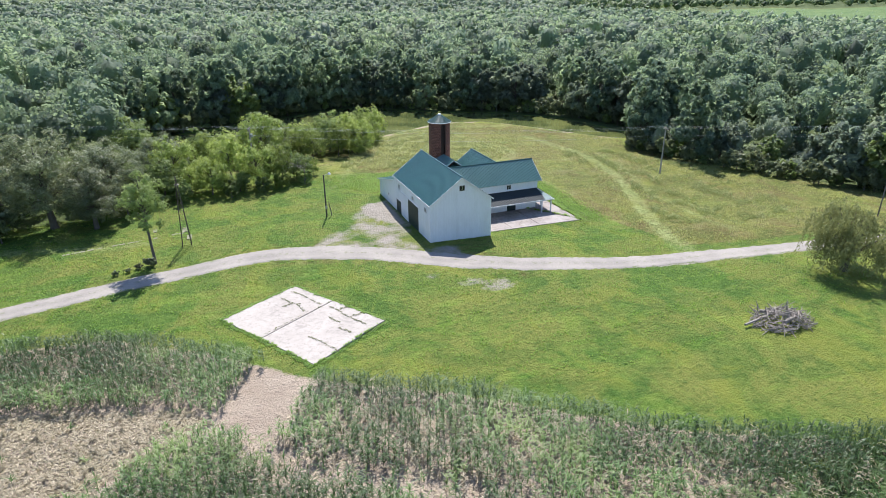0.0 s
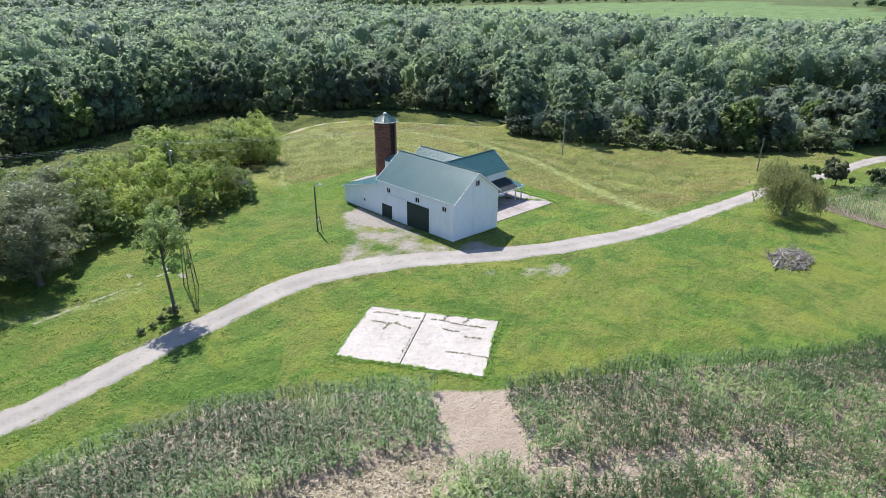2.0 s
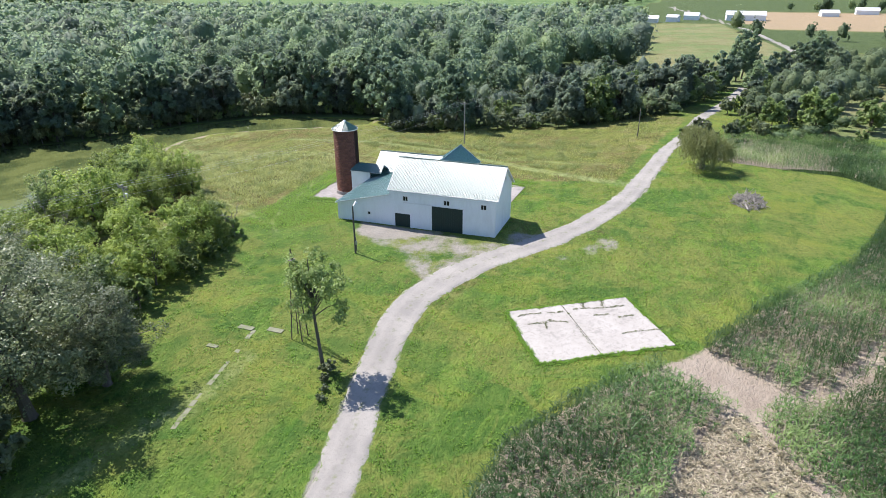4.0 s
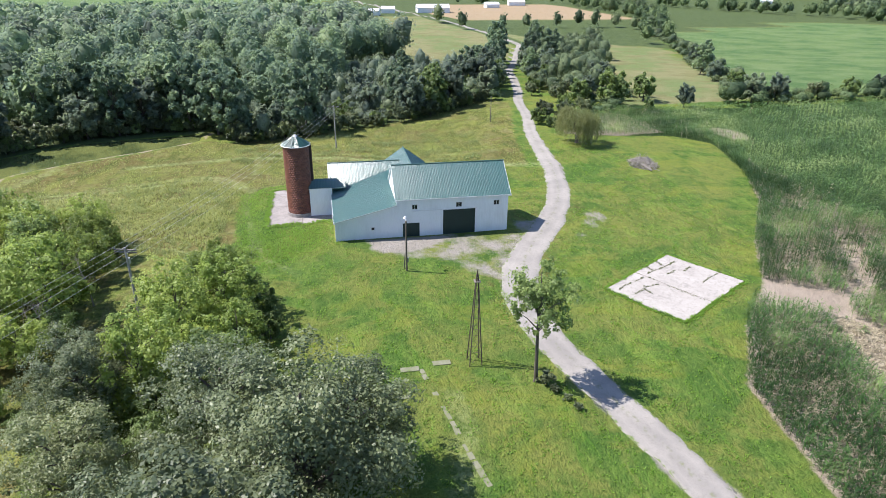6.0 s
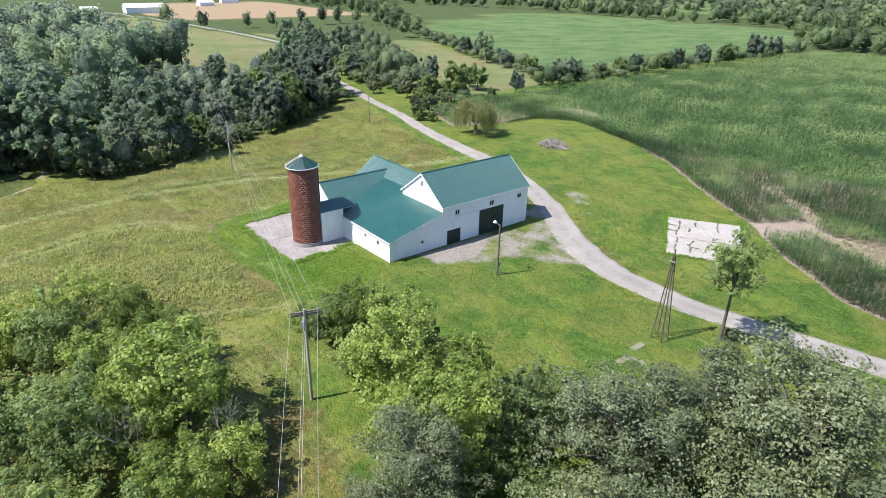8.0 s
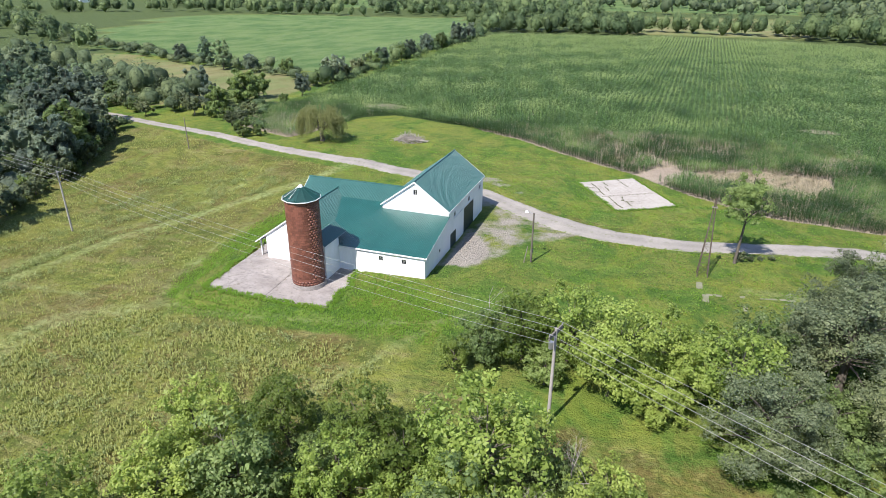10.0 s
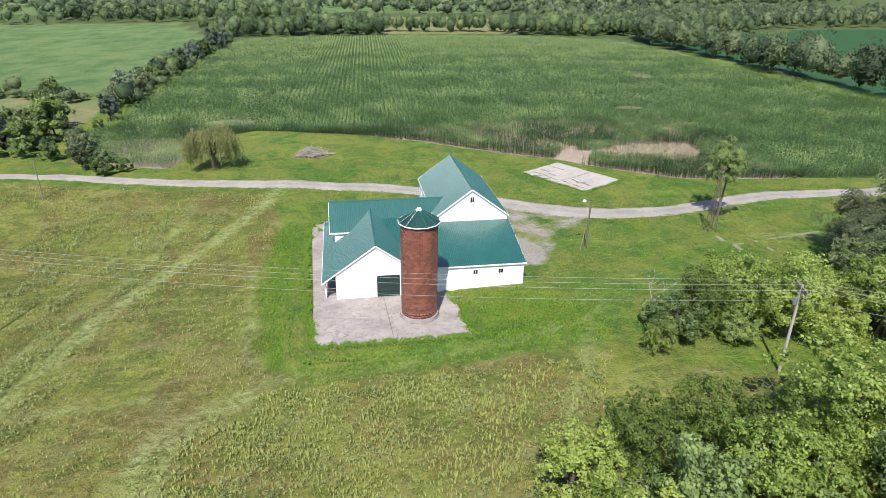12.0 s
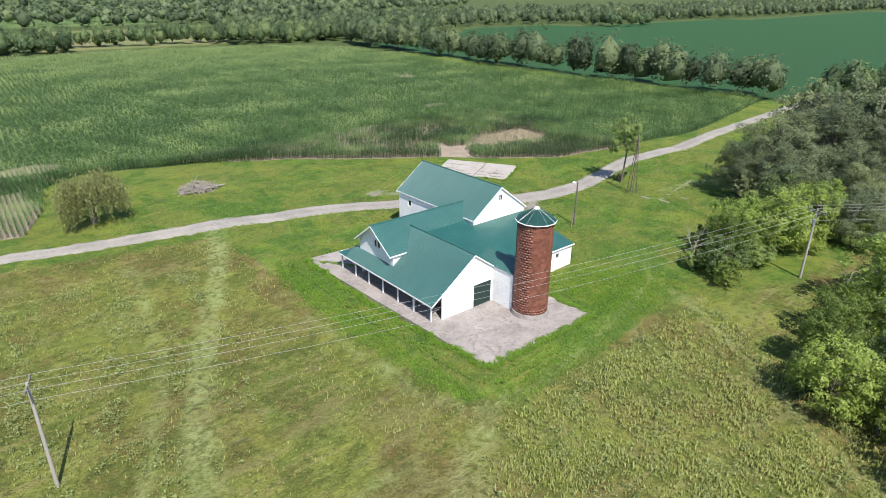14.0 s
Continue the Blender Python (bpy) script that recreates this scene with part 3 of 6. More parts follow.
    raise_to("soil", 0.6 * smooth(0.9 + 0.5 * wavy(x, y, 9, 21) - to_line([(p[0], p[1] - 1.6) for p in POND[3:14]], x, y), -0.6, 0.6))
    for cx, cy, r in GRAVEL_BITS:
        raise_to("gravel", 0.48 * smooth(r - np.hypot(x - cx, (y - cy) * 1.6), -1.0, 1.2))
    for line, wide in TRACKS:
        raise_to("track", (0.75 + 0.3 * wavy(x, y, 7, 9)) * smooth(wide - to_line(line, x, y) + 0.4 * wavy(x, y, 3, 4), -0.6, 0.7))
    for key, values in masks.items():
        a = land.data.attributes.new(key, "FLOAT", "POINT")
        a.data.foreach_set("value", values.astype(np.float32))


build_land()


def build_road():
    """The gravel lane: a crowned strip with uneven edges."""
    pts = []
    for (ax, ay), (bx, by) in zip(ROAD, ROAD[1:]):
        n = max(2, int(math.hypot(bx - ax, by - ay) / 1.2))
        pts += [(ax + (bx - ax) * k / n, ay + (by - ay) * k / n) for k in range(n)]
    p = np.array(pts)
    for _ in range(14):
        p[1:-1] = 0.25 * p[:-2] + 0.5 * p[1:-1] + 0.25 * p[2:]
    d = np.gradient(p, axis=0)
    side = np.stack([-d[:, 1], d[:, 0]], 1) / np.hypot(d[:, 0], d[:, 1])[:, None]
    verts, cols = [], (-1.0, -0.9, -0.72, -0.5, -0.28, 0.0, 0.28, 0.5, 0.72, 0.9, 1.0)
    s = np.arange(len(p))
    for c in cols:
        k = np.sign(c)
        half = np.interp(p[:, 0], [-60, -12, 0, 10, 30, 55, 90], [1.75, 1.85, 2.0, 2.5, 2.3, 1.9, 1.5]) + 0.24 * wavy(s * 1.2, k * 40 + s * 0, 9, 5) + 0.2 * wavy(s * 1.2, s * 0 + 9 * k, 3.5, 6)
        q = p + side * (c * half)[:, None]
        lift = float(np.interp(abs(c), (0.0, 0.28, 0.5, 0.72, 0.9, 1.0), (0.05, 0.035, 0.01, 0.025, 0.0, -0.1)))
        verts.append(np.column_stack([q, height(q[:, 0], q[:, 1]) + lift + 0.035]))
    v = np.stack(verts, 1).reshape(-1, 3)
    m = len(cols)
    i = (np.arange(len(p) - 1)[:, None] * m + np.arange(m - 1)[None, :]).ravel()
    road = arrays("road", v, np.stack([i, i + m, i + m + 1, i + 1], 1), GRAVEL)
    road.data.attributes.new("across", "FLOAT", "POINT").data.foreach_set("value", np.tile(np.array(cols), len(p)).astype(np.float32))
    tagged(road, "pale crushed-stone farm lane with worn wheel tracks", "lane", kind="structure")


build_road()


def build_pond():
    """Still water a little wider than its shore line, so that the banks dip into it."""
    p = np.array(POND, float)
    along = unit(np.roll(p, -1, 0) - np.roll(p, 1, 0))
    side = np.stack([along[:, 1], -along[:, 0]], 1)
    grown = p + 2.2 * side
    if inside(POND, grown[:, 0], grown[:, 1]).mean() > 0:
        grown = p - 2.2 * side
    bm = bmesh.new()
    bm.faces.new([bm.verts.new((x, y, -3.0)) for x, y in grown])
    bmesh.ops.triangulate(bm, faces=bm.faces[:])
    bmesh.ops.recalc_face_normals(bm, faces=bm.faces[:])
    tagged(part("pond_water", bm, WATER), "still green pond water with patches of algae", "pond", kind="structure")


build_pond()


def slab(name, z, thick, material, label, category, cuts=(), group=""):
    """A concrete slab cast in fields with open joints."""
    thing = empty(name, label, category, (0, 0, 0), group)
    for field in cuts:
        bm = prism(bmesh.new(), [(x, y, z) for x, y in field], (0, 0, -thick))
        bmesh.ops.bevel(bm, geom=[e for e in bm.edges if all(v.co.z > z - 0.01 for v in e.verts)], offset=0.03, segments=1, affect="EDGES")
        part("concrete_field", bm, material, thing)
    return thing


def quad_fields(a, b, c, d, us, vs, gap=0.02):
    """Fields between the lines us along a-b and vs along a-d of a four-cornered outline."""
    a, b, c, d = (np.array(p, float) for p in (a, b, c, d))

    def at(u, v):
        return tuple((a * (1 - u) + b * u) * (1 - v) + (d * (1 - u) + c * u) * v)

    w, h = np.linalg.norm(b - a), np.linalg.norm(d - a)
    for u0, u1 in zip(us, us[1:]):
        for v0, v1 in zip(vs, vs[1:]):
            eu, ev = gap / w / 2, gap / h / 2
            yield [at(u0 + eu, v0 + ev), at(u1 - eu, v0 + ev), at(u1 - eu, v1 - ev), at(u0 + eu, v1 - ev)]


slab("concrete_pad", 0.72, 0.9, PAD, "old pale concrete foundation slab with grassy cracks", "slab",
     list(quad_fields((7.8, 69.1), (15.5, 56.95), (6.75, 51.3), (-0.95, 63.8), (0, 0.45, 1), (0, 1), 0.09)))
slab("concrete_apron", 0.0, 0.4, APRON, "grey weathered concrete barnyard apron", "apron",
     list(quad_fields((35.9, 110.45), (52.3, 110.5), (52.6, 100.0), (36.6, 100.0), (0, 0.5, 1), (0, 0.5, 1)))
     + list(quad_fields((52.6, 99.98), (53.5, 76.8), (46.4, 77.2), (45.6, 99.98), (0, 0.2, 0.4, 0.6, 0.8, 1), (0, 1)))
     + list(quad_fields((46.38, 77.2), (37.2, 77.6), (37.2, 86.0), (46.0, 86.0), (0, 0.5, 1), (0, 1))))

# ---- barn ----
barn = empty("barn", "white painted barn with ribbed green metal roofs", "barn", (32.5, 88, 0.5))
BARN_AT = Matrix.Translation((32.5, 88, 0.5)).inverted()


def barn_part(name, bm, material, parent=None, label=""):
    bmesh.ops.remove_doubles(bm, verts=bm.verts[:], dist=0.0005)
    ob = part(name, bm, material, parent or barn, label)
    if parent is None:
        ob.matrix_parent_inverse = BARN_AT
    return ob


def wall_with_openings(bm, along, plane, thick, u0, u1, z0, z1, holes):
    """A wall in a plane of x or y, with rectangular openings cut through."""
    us = sorted({u0, u1, *(h[0] for h in holes), *(h[1] for h in holes)})
    zs = sorted({z0, z1, *(h[2] for h in holes), *(h[3] for h in holes)})
    for a, b in zip(us, us[1:]):
        for c, d in zip(zs, zs[1:]):
            if not any(h[0] <= a and b <= h[1] and h[2] <= c and d <= h[3] for h in holes):
                if along == "y":
                    box(bm, plane, plane + thick, a, b, c, d)
                else:
                    box(bm, a, b, plane, plane + thick, c, d)
    bmesh.ops.remove_doubles(bm, verts=bm.verts[:], dist=0.0005)
    bm.verts.index_update()
    twins = {}
    for f in bm.faces:
        twins.setdefault(tuple(sorted(v.index for v in f.verts)), []).append(f)
    bmesh.ops.delete(bm, geom=[f for fs in twins.values() if len(fs) > 1 for f in fs], context="FACES_ONLY")
    return bm


def panel_mesh(width, length, material):
    """Ribbed steel sheet: flat with four low ribs, in its own plane."""
    prof, n = [], 4
    for i in range(n):
        c = width * (i + 0.5) / n
        prof += [(c - 0.045, 0.0), (c - 0.02, 0.034), (c + 0.02, 0.034), (c + 0.045, 0.0)]
    prof = [(0.0, 0.0)] + prof + [(width, 0.0)]
    v = [(x, y, z) for y in (0.0, length) for x, z in prof]
    m = len(prof)
    q = [(i, i + 1, i + 1 + m, i + m) for i in range(m - 1)]
    me = bpy.data.meshes.new("panel")
    me.from_pydata(v, [], q)
    me.materials.append(material)
    return me


def roof_plane(origin, along, up, label="", material=ROOF, thick=0.13):
    """One rectangular roof slope: a timber deck with white edges, and ribbed sheets laid from eave to ridge."""
    o, a, u = Vector(origin), Vector(along), Vector(up)
    nrm = a.cross(u).normalized()
    if nrm.z < 0:
        nrm = -nrm
    deck = prism(bmesh.new(), [o - nrm * 0.012, o + a - nrm * 0.012, o + a + u - nrm * 0.012, o + u - nrm * 0.012], -nrm * thick)
    roof = barn_part("roof", deck, TRIM, label=label)
    count = max(1, round(a.length / 0.92))
    w = a.length / count
    me = panel_mesh(w, u.length, material)
    ax, uy = a.normalized(), u.normalized()
    az = ax.cross(uy)
    for i in range(count):
        ob = new("panel", me)
        ob.parent = roof
        m = Matrix(((ax.x, uy.x, az.x, 0), (ax.y, uy.y, az.y, 0), (ax.z, uy.z, az.z, 0), (0, 0, 0, 1)))
        m.translation = o + ax * (w * i)
        ob.matrix_basis = m
    return roof


RX, RZ, EZ = 32.48, 9.68, 6.08
roof_plane((27.62, 92.0, EZ - 0.03), (0, -16.66, 0), (RX - 27.62, 0, RZ - EZ + 0.03), "west slope, ribbed green steel")
roof_plane((37.34, 75.34, EZ - 0.03), (0, 16.66, 0), (RX - 37.34, 0, RZ - EZ + 0.03), "east slope, ribbed green steel")
roof_plane((37.4, 100.62, 3.25), (-9.85, 0, 0), (0, -8.82, 2.14), "lean-to slope, ribbed green steel")
roof_plane((44.6, 100.62, 3.25), (-7.2, 0, 0), (0, -10.2, 2.48), "lean-to slope, ribbed green steel")
roof_plane((50.5, 91.95, 4.68), (-14.9, 0, 0), (0, -3.95, 2.68), "wing slope, ribbed green steel")
roof_plane((35.6, 84.35, 4.66), (14.9, 0, 0), (0, 3.65, 2.70), "wing slope, ribbed green steel")
roof_plane((51.45, 88.1, 2.20), (0, 12.8, 0), (-6.15, 0, 4.37), "long shed slope, ribbed green steel")
roof_plane((40.7, 100.9, 3.28), (0, -12.0, 0), (4.6, 0, 3.29), "short shed slope, ribbed green steel")
roof_plane((51.45, 83.6, 2.20), (0, 4.5, 0), (-1.6, 0, 1.137), "porch slope, ribbed green steel")
roof_plane((37.15, 81.85, 2.20), (12.7, 0, 0), (0, 2.9, 1.15), "porch slope, dark slate-grey sheets", DARK_ROOF)
bm = bmesh.new()
v = [bm.verts.new(p) for p in ((49.85, 81.85, 2.2), (51.45, 81.85, 2.2), (51.45, 83.6, 2.2), (49.85, 84.75, 3.34), (49.85, 83.6, 3.337 - 0.44), (49.85, 84.75, 3.2))]
bm.faces.new((v[0], v[1], v[3])), bm.faces.new((v[1], v[2], v[3]))
bmesh.ops.solidify(bm, geom=bm.faces[:], thickness=0.1)
barn_part("roof_hip", bm, ROOF)
for a, b in (((RX, 75.3, RZ + 0.03), (RX, 92.04, RZ + 0.03)), ((35.6, 88.0, 7.39), (50.54, 88.0, 7.39)), ((45.3, 88.6, 6.61), (45.3, 100.94, 6.61))):
    bm = rod(bmesh.new(), a, b, 0.09, 0.09, 6)
    barn_part("ridge_cap", bm, ROOF)

# walls
WX, BZ = 27.78, -0.35
west_holes = [(80.5, 85.2, BZ, 4.2), (88.6, 91.0, BZ, 2.5), (88.85, 89.7, 4.5, 5.3), (82.45, 83.4, 4.5, 5.3), (77.0, 77.9, 4.5, 5.3)]
barn_part("wall", wall_with_openings(bmesh.new(), "y", WX, 0.18, 75.88, 91.66, BZ, 6.0, west_holes), SIDING)
barn_part("wall", prism(bmesh.new(), [(WX, 91.82, BZ), (WX, 94.95, BZ), (WX, 94.95, 4.48), (WX, 91.82, 5.24)], (0.18, 0, 0)), SIDING)
barn_part("wall", wall_with_openings(bmesh.new(), "y", WX, 0.18, 94.95, 95.5, BZ, 4.35, [(94.95, 95.5, 1.7, 2.25)]), SIDING)
barn_part("wall", prism(bmesh.new(), [(WX, 95.5, BZ), (WX, 100.3, BZ), (WX, 100.3, 3.17), (WX, 95.5, 4.34)], (0.18, 0, 0)), SIDING)
barn_part("wall", wall_with_openings(bmesh.new(), "y", 37.0, 0.18, 75.88, 91.66, BZ, 6.0, [(77.85, 78.55, 4.35, 5.2)]), SIDING)


def gable(y, thick, holes, x0=WX, x1=37.18, base=BZ):
    bm = wall_with_openings(bmesh.new(), "x", y, thick, x0, x1, base, 6.0, [])
    for hx0, hx1, hz0, hz1 in holes:
        prism(bm, [(x0, y, 6.0), (hx0, y, 6.0), (hx0, y, 9.5 - (RX - hx0) * 0.74)], (0, thick, 0))
        prism(bm, [(hx1, y, 6.0), (x1, y, 6.0), (hx1, y, 9.5 - (hx1 - RX) * 0.74)], (0, thick, 0))
        box(bm, hx0, hx1, y, y + thick, 6.0, hz0)
        prism(bm, [(hx0, y, hz1), (hx1, y, hz1), (hx1, y, 9.5 - abs(hx1 - RX) * 0.74), (RX, y, 9.5), (hx0, y, 9.5 - abs(RX - hx0) * 0.74)], (0, thick, 0))
    return barn_part("wall", bm, SIDING)


gable(75.7, 0.18, [(32.15, 33.1, 7.55, 8.45)])
gable(91.66, 0.16, [(32.1, 32.75, 7.75, 8.6)])
barn_part("wall", wall_with_openings(bmesh.new(), "x", 100.3, 0.16, WX, 42.2, BZ, 3.12, [(33.3, 33.95, 1.9, 2.6), (30.2, 30.9, 1.9, 2.6)]), SIDING)
# wing
barn_part("wall", wall_with_openings(bmesh.new(), "x", 84.75, 0.16, 37.18, 49.78, BZ, 4.66, [(44.3, 45.15, 3.6, 4.4), (44.5, 46.1, BZ, 1.95)]), SIDING)
bm = bmesh.new()
prism(bm, [(49.78, 84.75, 2.9), (49.78, 87.9, 2.9), (49.78, 87.9, 7.2), (49.78, 84.75, 4.86)], (0.14, 0, 0))
prism(bm, [(49.78, 89.15, 2.9), (49.78, 91.75, 2.9), (49.78, 91.75, 4.72), (49.78, 89.15, 6.45)], (0.14, 0, 0))
box(bm, 49.78, 49.92, 87.9, 89.15, 2.9, 4.6)
prism(bm, [(49.78, 87.9, 5.55), (49.78, 89.15, 5.55), (49.78, 89.15, 6.45), (49.78, 88.0, 7.22), (49.78, 87.9, 7.2)], (0.14, 0, 0))
barn_part("wall", bm, SIDING)
barn_part("wall", box(bmesh.new(), 44.6, 49.78, 91.6, 91.75, 2.9, 4.66), SIDING)
# shed
bm = wall_with_openings(bmesh.new(), "x", 100.6, 0.16, 42.2, 49.9, BZ, 2.72, [(42.6, 45.25, BZ, 2.72)])
prism(bm, [(41.9, 100.6, 2.72), (49.9, 100.6, 2.72), (49.9, 100.6, 3.2), (45.3, 100.6, 6.45), (41.9, 100.6, 4.05)], (0, 0.16, 0))
barn_part("wall", bm, SIDING)
barn_part("wall", box(bmesh.new(), 45.4, 45.55, 92.0, 100.55, BZ, 5.9), SHED_SHADE, label="boards inside the open shed, the shade put into their dark colour")
barn_part("wall", box(bmesh.new(), 45.4, 45.55, 84.95, 91.98, BZ, 4.4), SHED_SHADE, label="boards inside the open shed, the shade put into their dark colour")
# silo room
SX0, SX1 = 39.35, 42.35
bm = box(bmesh.new(), SX0, SX0 + 0.12, 100.46, 103.9, BZ, 4.5)
box(bm, SX1 - 0.12, SX1, 100.76, 103.9, BZ, 4.5)
box(bm, SX0 + 0.12, SX1 - 0.12, 103.78, 103.9, BZ, 4.5)
prism(bm, [(SX0, 103.78, 4.5), (SX1, 103.78, 4.5), ((SX0 + SX1) / 2, 103.78, 5.4)], (0, 0.12, 0))
barn_part("silo_room", bm, SIDING)
roof_plane((SX0 - 0.12, 104.0, 4.42), (0, -5.6, 0), ((SX1 - SX0) / 2 + 0.12, 0, 1.06), "small slope over the silo room")
roof_plane((SX1 + 0.12, 98.4, 4.42), (0, 5.6, 0), (-(SX1 - SX0) / 2 - 0.12, 0, 1.06), "small slope over the silo room")


def barn_window(along, plane, u0, u1, z0, z1, panes=1):
    """Frame round the opening, set in it, with its panes (or slats)."""
    def block(bm, a, b, c, d, e, f):
        return box(bm, c, d, a, b, e, f) if along == "y" else box(bm, a, b, c, d, e, f)
    bm, t = bmesh.new(), 0.07
    o0, o1 = plane - 0.03, plane + 0.10
    for a, b, c, d in ((u0, u0 + t, z0, z1), (u1 - t, u1, z0, z1), (u0 + t, u1 - t, z0, z0 + t), (u0 + t, u1 - t, z1 - t, z1)):
        block(bm, a, b, o0, o1, c, d)
    fr = barn_part("window", bm, TRIM)
    w = (u1 - u0 - 2 * t) / panes
    for i in range(panes):
        bm = block(bmesh.new(), u0 + t + w * i + 0.02, u0 + t + w * (i + 1) - 0.02, plane + 0.03, plane + 0.05, z0 + t, z1 - t)
        part("pane", bm, GLASS, fr)
    for i in range(1, panes):
        part("mullion", block(bmesh.new(), u0 + t + w * i - 0.02, u0 + t + w * i + 0.02, plane - 0.01, plane + 0.07, z0 + t, z1 - t), TRIM, fr)
    return fr


for h in west_holes[2:]:
    barn_window("y", WX, *h, panes=2)
barn_window("y", WX, 94.95, 95.5, 1.7, 2.25)
barn_window("y", 37.04, 77.85, 78.55, 4.35, 5.2)
barn_window("x", 75.7, 32.15, 33.1, 7.55, 8.45, 2)
barn_window("x", 91.7, 32.1, 32.75, 7.75, 8.6, 2)
barn_window("x", 100.34, 33.3, 33.95, 1.9, 2.6, 2)
barn_window("x", 100.34, 30.2, 30.9, 1.9, 2.6, 2)
barn_window("x", 84.75, 44.3, 45.15, 3.6, 4.4, 2)
barn_window("y", 49.8, 87.9, 88.45, 4.6, 5.55)
barn_window("y", 49.8, 88.55, 89.15, 4.6, 5.55)
barn_part("wall", box(bmesh.new(), 49.78, 49.92, 88.45, 88.55, 4.6, 5.55), SIDING)


def plank_door(along, plane, u0, u1, z0, z1, material, label, planks):
    """A boarded door: planks side by side on a dark backing."""
    def block(bm, a, b, c, d, e, f):
        return box(bm, c, d, a, b, e, f) if along == "y" else box(bm, a, b, c, d, e, f)
    door = barn_part("door", block(bmesh.new(), u0, u1, plane + 0.05, plane + 0.08, z0, z1), material, label=label)
    w = (u1 - u0) / planks
    for i in range(planks):
        part("plank", block(bmesh.new(), u0 + w * i + 0.012, u0 + w * (i + 1) - 0.012, plane + 0.02, plane + 0.05, z0, z1 - 0.02), material, door)
    return door


plank_door("y", WX, 80.5, 85.2, 0.3, 4.2, DOOR, "large dark green sliding door, shut", 14)
plank_door("y", WX, 88.6, 91.0, 0.3, 2.5, DOOR, "small dark green door, shut", 8)
plank_door("x", 84.75, 44.5, 46.1, 0.0, 1.95, DOOR, "dark doorway under the porch", 6)
door = barn_part("overhead_door", box(bmesh.new(), 42.6, 45.25, 100.68, 100.72, 0.0, 2.72), DOOR, label="dark green sectional overhead door")
for k in range(4):
    part("door_section", box(bmesh.new(), 42.62, 45.23, 100.72, 100.75, 0.02 + 0.68 * k, 0.66 + 0.68 * k), DOOR, door)
barn_part("door_track", box(bmesh.new(), WX - 0.08, WX - 0.005, 80.3, 89.6, 4.24, 4.36), TRIM)

# white edge boards along eaves and gables
for a, b in (((27.60, 75.34, 5.98), (27.60, 92.0, 5.98)), ((37.38, 75.34, 5.98), (37.38, 92.0, 5.98)), ((27.5, 100.66, 3.16), (39.3, 100.66, 3.16)), ((51.49, 81.9, 2.10), (51.49, 100.9, 2.10)), ((37.2, 81.81, 2.10), (51.45, 81.81, 2.10)), ((46.4, 91.99, 4.58), (50.5, 91.99, 4.58))):
    bm = bmesh.new()
    (x0, y0, z0), (x1, y1, z1) = a, b
    box(bm, min(x0, x1) - 0.025, max(x0, x1) + 0.025, min(y0, y1) - 0.025, max(y0, y1) + 0.025, z0 - 0.09, z0 + 0.07)
    barn_part("eave_board", bm, TRIM)
for y, s in ((75.32, 1), (91.98, 1)):
    for x in (27.55, 37.41):
        bm = prism(bmesh.new(), [(x, y, EZ - 0.24), (x, y, EZ - 0.05), (RX, y, RZ - 0.0), (RX, y, RZ - 0.22)], (0, 0.05, 0))
        barn_part("rake_board", bm, TRIM)
for y0, z0 in ((84.3, 4.62), (92.0, 4.62)):
    barn_part("rake_board", prism(bmesh.new(), [(50.5, y0, z0 - 0.18), (50.5, y0, z0 + 0.0), (50.5, 88.0, 7.36), (50.5, 88.0, 7.14)], (0.05, 0, 0)), TRIM)
for x0, z0 in ((51.5, 2.16), (40.9, 3.4)):
    barn_part("rake_board", prism(bmesh.new(), [(x0, 100.9, z0 - 0.18), (x0, 100.9, z0), (45.3, 100.9, 6.56), (45.3, 100.9, 6.36)], (0, 0.05, 0)), TRIM)
barn_part("rake_board", prism(bmesh.new(), [(27.53, 91.8, 5.2), (27.53, 91.8, 5.38), (27.53, 100.66, 3.22), (27.53, 100.66, 3.04)], (0.05, 0, 0)), TRIM)

# porch posts and beams
for y in (82.15, 85.3, 88.25, 91.25, 94.2, 97.2, 100.3):
    barn_part("porch_post", box(bmesh.new(), 51.0, 51.16, y - 0.08, y + 0.08, -0.02, 2.36), TRIM)
for x in (37.4, 49.4):
    barn_part("porch_post", box(bmesh.new(), x - 0.08, x + 0.08, 82.0, 82.16, -0.02, 2.16), TRIM)
barn_part("porch_beam", box(bmesh.new(), 50.98, 51.18, 82.0, 100.5, 2.12, 2.34), TRIM)
barn_part("porch_beam", box(bmesh.new(), 37.3, 51.0, 81.98, 82.18, 2.0, 2.2), TRIM)
bm = rod(bmesh.new(), (51.08, 100.3, 0.1), (51.08, 99.3, 2.1), 0.05, 0.05, 5)
rod(bm, (51.0, 100.34, 1.2), (49.95, 100.34, 1.2), 0.04, 0.04, 5)
barn_part("brace", bm, TIMBER)

# ---- silo ----
SC = Vector((40.93, 105.42, 0))
SR, STOP = 1.96, 11.05
silo = empty("silo", "tall glazed red clay tile silo with a green metal cap", "silo", SC)
silo_core = bmesh.new()
bmesh.ops.create_cone(silo_core, cap_ends=True, segments=64, radius1=SR - 0.05, radius2=SR - 0.05, depth=STOP, matrix=Matrix.Translation((0, 0, STOP / 2)))
part("silo_wall", silo_core, MORTAR, silo)
foot = bmesh.new()
bmesh.ops.create_cone(foot, cap_ends=True, segments=64, radius1=SR + 0.22, radius2=SR + 0.12, depth=0.6, matrix=Matrix.Translation((0, 0, 0.2)))
part("footing", foot, APRON, silo)
cap = bmesh.new()
N = 12
